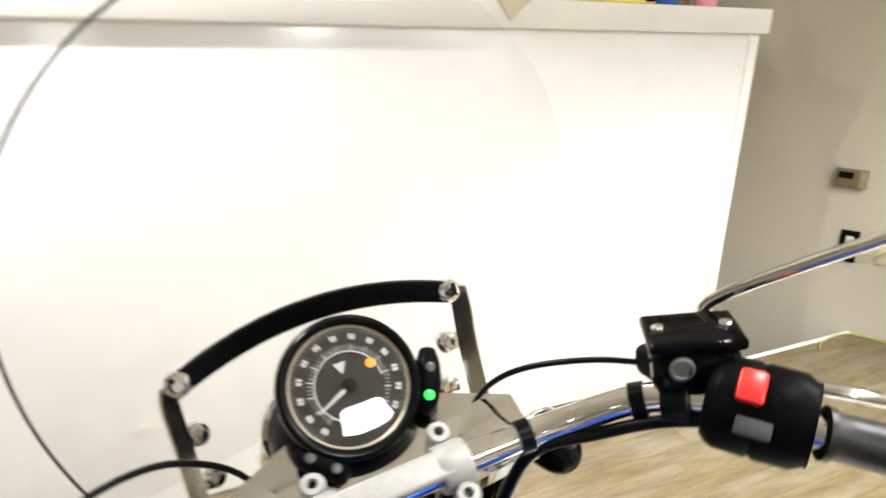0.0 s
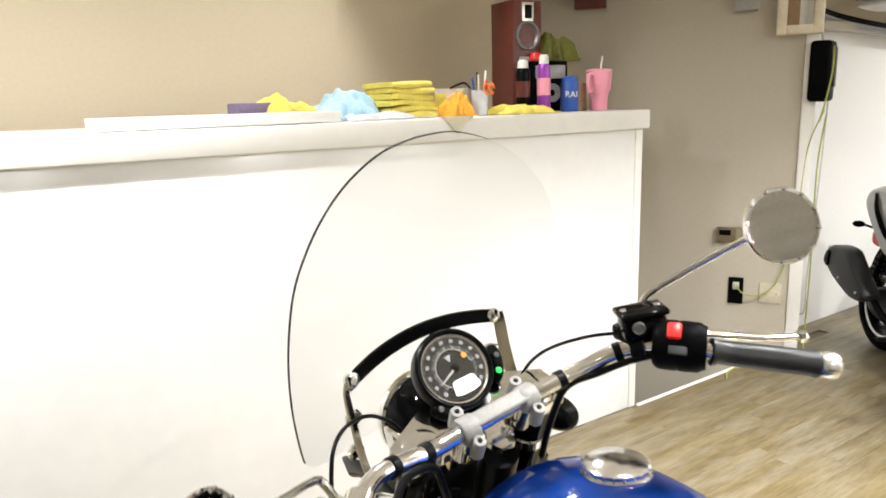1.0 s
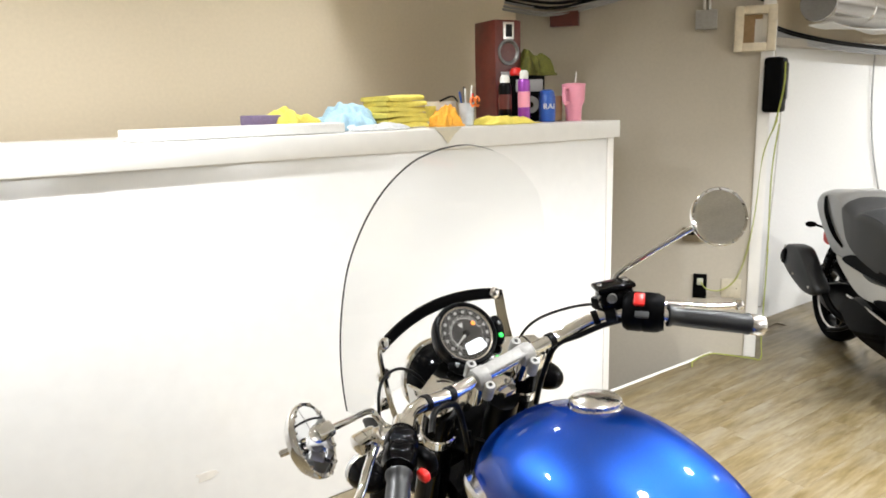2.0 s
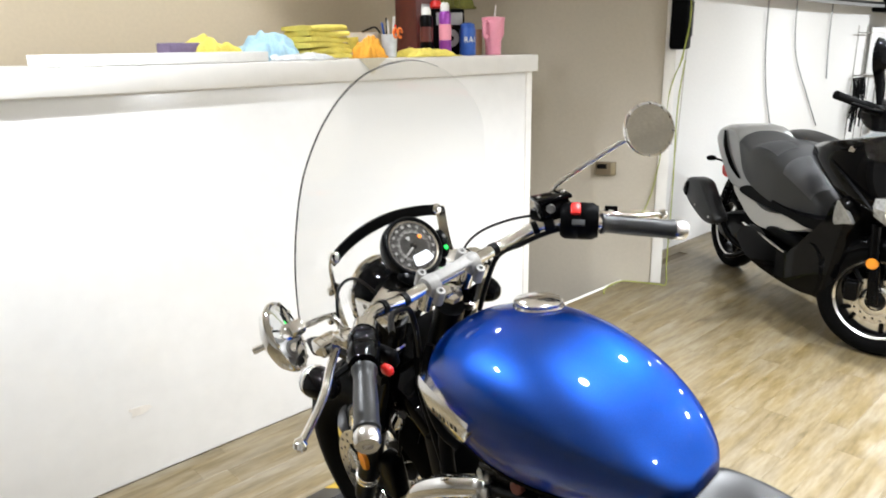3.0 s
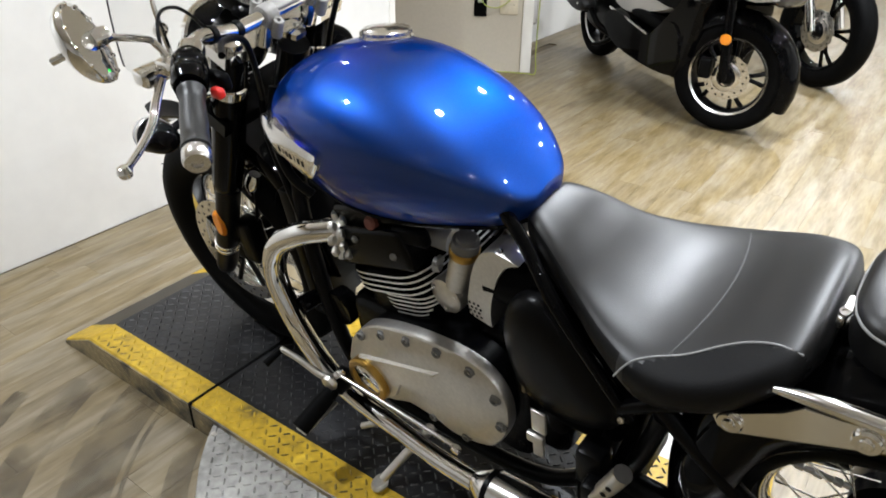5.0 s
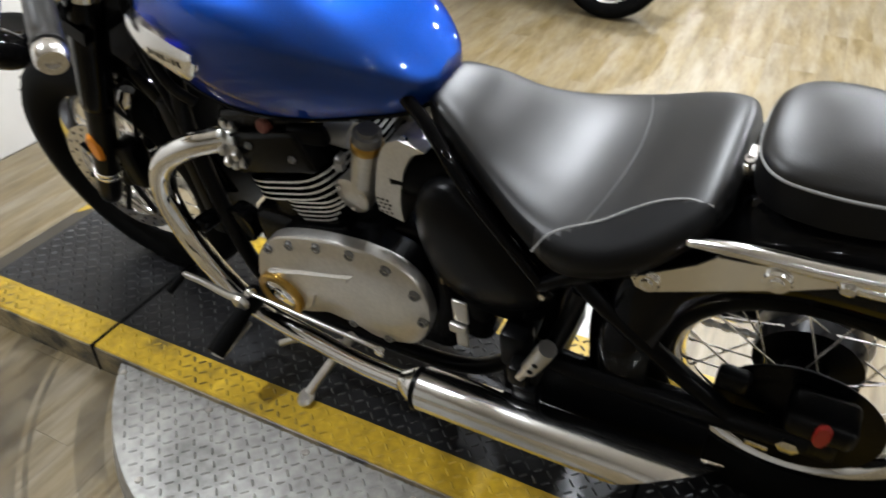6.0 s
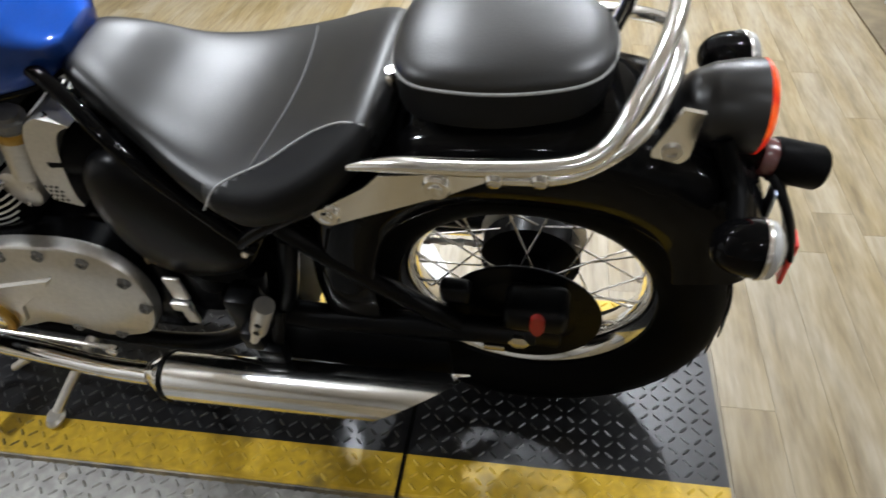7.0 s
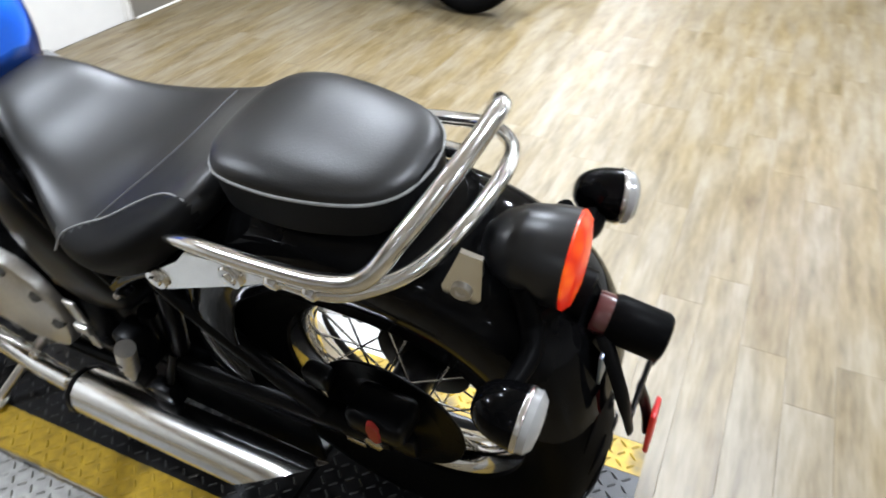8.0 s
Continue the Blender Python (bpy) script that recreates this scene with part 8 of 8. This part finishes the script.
    slab(bm, [(1.72, 0.70), (1.76, 0.98), (1.80, 0.93), (1.86, 0.78), (1.82, 0.68)], 0.06, 0.8)
    part("nose_lens", bm, M_SMOKE, sc, "clear smoked nose lens")
    # screen
    bm = B()
    g = {}
    for off in (0.0015, -0.0015):
        rows = []
        for i in range(11):
            v = i / 10
            hw = 0.205 - 0.075 * v ** 1.6
            z = 0.98 + 0.33 * v
            rows.append([bm.verts.new((hw * (-1 + k / 6), 1.73 - 0.24 * v - 0.20 * (-1 + k / 6) ** 2 * 0.9 + off, z - 0.02 * (-1 + k / 6) ** 2 * (1 + 3 * v ** 6))) for k in range(13)])
        g[off] = rows
        ring_faces(bm, rows, closed=False)
    scr = part("windscreen", bm, M_GLASS, sc, "clear curved scooter windscreen", 70)
    # steered front end
    ST = pose(0, 1.48, 0, 0, 0, 38)
    cast_wheel(sc, ST @ pose(0, 0, 0.282), 0.282, 0.060, "black cast front wheel, silver-edged", 0.112)
    for s in (-1, 1):
        bm = B()
        sweep(bm, [tuple(ST @ vec(s * 0.095, 0.0, 0.27)), tuple(ST @ vec(s * 0.095, -0.005, 0.32)), tuple(ST @ vec(s * 0.090, -0.035, 0.66))], [0.020, 0.026, 0.022], 16, 4)
        part("fork_leg", bm, M_BLACKG, sc, "black fork leg")
        bm = B()
        lathe(bm, [(0.024, -0.006), (0.027, 0.0), (0.023, 0.010), (0, 0.013)], axis(ST @ vec(s * 0.118, -0.020, 0.475), ST.to_3x3() @ vec(s, 0.1, 0)), 24)
        part("side_reflector", bm, M_AMBER, sc, "round amber side reflector")
    bm = B()
    box(bm, (0.085, -0.10, 0.32), (0.05, 0.06, 0.10), 0.012, ST, 3)
    part("brake_caliper", bm, M_BLACKS, sc)
    bm = B()
    rings = []
    for k in range(-3, 10):
        a = radians(20 + k * 15)
        c = vec(0, 0.312 * math.cos(a), 0.282 + 0.312 * math.sin(a))
        o = vec(0, math.cos(a), math.sin(a))
        rings.append([ST @ (c + vec(x, 0, 0) + o * h) for x, h in ((-0.075, -0.05), (-0.07, -0.012), (-0.035, 0.010), (0, 0.016), (0.035, 0.010), (0.07, -0.012), (0.075, -0.05), (0.068, -0.05), (0.062, -0.016), (0, 0.008), (-0.062, -0.016), (-0.068, -0.05))])
    loft(bm, rings)
    part("front_mudguard", bm, M_BLACKG, sc, "gloss black front mudguard", 60)
    SB = pose(0, 1.36, 1.13, 0, 0, 38)
    bm = B()
    slab(bm, [(-0.09, 0.0), (-0.08, 0.045), (0.0, 0.07), (0.09, 0.03), (0.08, -0.04), (-0.03, -0.06)], 0.15, 0.7, SB)
    bars = part("handlebar_cover", bm, M_BLACKP, sc, "black handlebar cover")
    for s in (-1, 1):
        a, b = SB @ vec(s * 0.14, 0.0, 0.035), SB @ vec(s * 0.37, -0.115, 0.118)
        bm = B()
        sweep(bm, [tuple(a), tuple(a.lerp(b, 0.35)), tuple(a.lerp(b, 0.4)), tuple(b)], [0.024, 0.024, 0.0185, 0.019], 16, 3)
        part("grip", bm, M_RUBBER, bars, "black grip and switchgear")
        bm = B()
        sweep(bm, [tuple(a + vec(0, 0, 0.0)), tuple(a.lerp(b, 0.3) + vec(-0.03, 0.045, -0.02)), tuple(a.lerp(b, 0.95) + vec(-0.03, 0.05, -0.03))], [0.010, 0.009, 0.006], 10, 4)
        part("brake_lever", bm, M_BLACKG, bars)
        # mirror: tapered stem and a deep oval shell
        q = SB @ vec(s * 0.20, 0.01, 0.07)
        c = q + SB.to_3x3() @ vec(s * 0.03, -0.02, 0.205)
        bm = B()
        sweep(bm, [tuple(q), tuple(q.lerp(c, 0.3)), tuple(q.lerp(c, 0.7))], [0.013, 0.015, 0.022], 12, 4)
        part("mirror_stem", bm, M_BLACKP, bars)
        mm = Matrix.Translation(c) @ SB.to_3x3().to_4x4() @ pose(0, 0, 0, 90, s * 12, 0)
        bm = B()
        lathe(bm, [(0, -0.045), (0.04, -0.036), (0.062, -0.012), (0.066, 0.008), (0.060, 0.010)], mm @ Matrix.Diagonal((0.85, 1.25, 1, 1)), 28)
        mir = part("mirror", bm, M_BLACKG, bars, "black oval scooter mirror")
        bm = B()
        lathe(bm, [(0, 0.006), (0.061, 0.006)], mm @ Matrix.Diagonal((0.85, 1.25, 1, 1)), 28)
        part("mirror_glass", bm, M_MIRROR, mir)
    # centre stand
    bm = B()
    for s in (-1, 1):
        sweep(bm, [(s * 0.10, 0.42, 0.24), (s * 0.13, 0.32, 0.17), (s * 0.15, 0.20, 0.13)], 0.013, 10, 4)
    rod(bm, (-0.11, 0.43, 0.20), (0.11, 0.43, 0.20), 0.012)
    part("centre_stand", bm, M_BLACKS, sc, "black centre stand, folded up")
    return sc


scooter()


# ---- the motorcycles parked beyond it ----
def parked_bike(m, paint, label, r=0.33):
    """A parked cruiser seen mostly by its front: wheel, guard, fork, lamp, tank, seat and engine."""
    mb = thing("parked_motorcycle", m, label, "motorcycle", "parked motorcycles")
    cast_wheel(mb, pose(0, 1.55, r), r, 0.062, "black cast front wheel", 0.12, rim_mat=M_BLACKG)
    cast_wheel(mb, pose(0, 0, r), r, 0.075, "black cast rear wheel", 0.0, rim_mat=M_BLACKG)
    for y, a0, a1, name in ((1.55, 62, 150, "front_mudguard"), (0, 20, 175, "rear_mudguard")):
        bm = B()
        rings = []
        for k in range(15):
            a = radians(a0 + (a1 - a0) * k / 14)
            o = vec(0, math.cos(a), math.sin(a))
            c = vec(0, y, r) + o * (r + 0.028)
            rings.append([c + vec(x, 0, 0) + o * h for x, h in ((-0.088, -0.075), (-0.084, -0.02), (-0.045, 0.008), (0, 0.016), (0.045, 0.008), (0.084, -0.02), (0.088, -0.075), (0.080, -0.075), (0.074, -0.024), (0, 0.006), (-0.074, -0.024), (-0.080, -0.075))])
        loft(bm, rings)
        part(name, bm, paint, mb, "", 60)
    for s in (-1, 1):
        bm = B()
        sweep(bm, [(s * 0.11, 1.55, r), (s * 0.11, 1.44, 0.62), (s * 0.11, 1.30, 1.0)], [0.028, 0.026, 0.024], 14, 4)
        part("fork_leg", bm, M_CHROME if s > 0 else M_BRUSH, mb)
        bm = B()
        lathe(bm, [(0, -0.03), (0.03, -0.02), (0.036, 0.02), (0.030, 0.034), (0, 0.038)], axis(vec(s * 0.22, 1.42, 0.86), (0, 1, 0)), 18)
        part("front_indicator", bm, M_AMBER, mb)
        bm = B()
        sweep(bm, [(s * 0.05, 1.28, 1.04), (s * 0.22, 1.24, 1.13), (s * 0.38, 1.10, 1.10), (s * 0.45, 1.0, 1.08)], [0.013, 0.013, 0.018, 0.018], 12, 4)
        part("handlebar", bm, M_BLACKS, mb)
        bm = B()
        sweep(bm, [(s * 0.14, 1.02, 0.46), (s * 0.17, 1.12, 0.30), (s * 0.18, 0.9, 0.20), (s * 0.20, 0.2, 0.24), (s * 0.20, -0.25, 0.27)], [0.024, 0.024, 0.03, 0.045, 0.045], 16, 5)
        part("exhaust_pipe", bm, M_CHROME, mb)
    bm = B()
    lathe(bm, [(0, -0.11), (0.07, -0.08), (0.095, -0.02), (0.098, 0.02), (0.085, 0.03), (0, 0.045)], axis(vec(0, 1.42, 0.92), (0, 1, 0)), 32)
    part("headlamp", bm, M_CHROME, mb)
    bm = B()
    Form([(0.55, 0.06, 0.84, 0.80, 0.74), (0.65, 0.13, 0.90, 0.82, 0.70), (0.85, 0.17, 0.97, 0.84, 0.70), (1.05, 0.17, 0.98, 0.85, 0.72), (1.18, 0.10, 0.94, 0.86, 0.78)], 2.2, 0.2).mesh(bm, 10, 4)
    part("fuel_tank", bm, paint, mb, "", 60)
    bm = B()
    Form([(-0.25, 0.07, 0.80, 0.77, 0.74), (-0.10, 0.12, 0.83, 0.79, 0.73), (0.15, 0.13, 0.80, 0.76, 0.70), (0.35, 0.17, 0.74, 0.71, 0.64), (0.60, 0.09, 0.80, 0.77, 0.70)], 2.6, 0.1).mesh(bm, 10, 4)
    part("seat", bm, M_VINYL, mb, "", 60)
    bm = B()
    box(bm, (0, 0.75, 0.42), (0.30, 0.50, 0.36), 0.06, None, 3)
    part("engine", bm, M_ENGINE, mb)
    bm = B()
    sweep(bm, [(-0.13, 0.60, 0.20), (-0.20, 0.66, 0.10), (-0.27, 0.70, 0.015)], 0.013, 10, 3)
    part("side_stand", bm, M_BLACKS, mb)
    return mb


M_SILV = mat("pale_blue_silver_paint", (0.42, 0.46, 0.50), 0.25, 0.5, grain=300, vary=0.08, bump=0.0, coat=0.8)
M_IVORY = mat("white_lacquer", (0.75, 0.75, 0.74), 0.25, grain=100, vary=0.04, bump=0.0, coat=0.8)


def parked_at(x, y, turn):
    """The pose of a parked bike whose front tyre stands at x, y."""
    a = radians(turn)
    return pose(x + 1.55 * math.sin(a), y - 1.55 * math.cos(a), 0, 0, 0, turn)


parked_bike(parked_at(4.24, 0.17, 146), M_SILV, "silver-blue cruiser with black wheels parked beside the scooter")
parked_bike(parked_at(7.6, 0.60, 140), M_IVORY, "white-painted motorcycle parked further along the floor")

# ---- wire display with goods on the far wall ----
def display():
    d = thing("wire_display", pose(8.6, 2.03, 0), "chrome wire wall display hung with black straps", "display rack")
    for k in range(9):
        bm = B()
        rod(bm, (-0.8 + 0.27 * k, 0, 0.25), (-0.8 + 0.27 * k, 0, 1.62), 0.006, 6)
        part("upright_wire", bm, M_BRUSH, d)
    for z in (0.35, 0.75, 1.12, 1.55):
        bm = B()
        rod(bm, (-0.85, -0.008, z), (1.42, -0.008, z), 0.007, 6)
        part("cross_wire", bm, M_BRUSH, d)
    bm = B()
    box(bm, (-0.10, -0.010, 1.36), (0.62, 0.008, 0.50), 0.002)
    part("poster", bm, M_PAPER, d, "pale poster with a brown smudge")
    rnd = random.Random(9)
    for k in range(14):
        bm = B()
        x = -0.86 + 0.045 * k + (0.5 if k > 8 else 0)
        z = 1.10
        l = rnd.uniform(0.25, 0.6)
        sweep(bm, [(x, -0.03, z), (x + rnd.uniform(-0.02, 0.02), -0.05, z - l * 0.5), (x + rnd.uniform(-0.04, 0.04), -0.04, z - l)], [0.006, 0.010, 0.008], 6, 3)
        part("hanging_strap", bm, M_BLACKP, d)
    for x, z, c in ((0.75, 0.95, M_HEAT), (1.15, 1.05, M_HEAT), (1.05, 0.62, mat("dark_red_goods", (0.16, 0.04, 0.035), 0.5))):
        bm = B()
        sweep(bm, [(x, -0.03, z + 0.10), (x, -0.07, z), (x + 0.02, -0.06, z - 0.12)], [0.05, 0.11, 0.07], 14, 4, flat=0.55)
        part("hanging_goods", bm, c, d)
    return d


display()
bm = B()
box(bm, (10.1, 2.02, 0.98), (0.62, 0.02, 0.34), 0.004)
solid("yellow_sign", bm, mat("yellow_card", (0.75, 0.60, 0.04), 0.5, vary=0.08), "bright yellow card sign on the wall", "sign")
bm = B()
box(bm, (8.55, 1.90, 1.86), (0.75, 0.30, 0.20), 0.02)
solid("black_case", bm, M_BLACKP, "black case fixed high on the wall", "case")

# ---- the floor's far side ----
bm = B()
box(bm, (3.1, -1.985, 0.005), (2.7, 0.20, 0.010), 0.002)
solid("plywood_strip", bm, mat("dirty_brown_plywood", (0.115, 0.090, 0.052), 0.55, grain=14, vary=0.35, bump=0.1, stain=4, spec=0.3), "dirty brown plywood strip lying along the wall", "board")
bm = B()
lathe(bm, [(0.0, 0.0), (0.035, 0.0), (0.035, 0.05), (0.02, 0.07), (0.02, 0.12), (0.0, 0.12)], None, 20)
solid("door_stop", bm, M_GREYP, "grey and green floor stop by the wall", "door stop", m=pose(2.62, -2.05, 0.010))
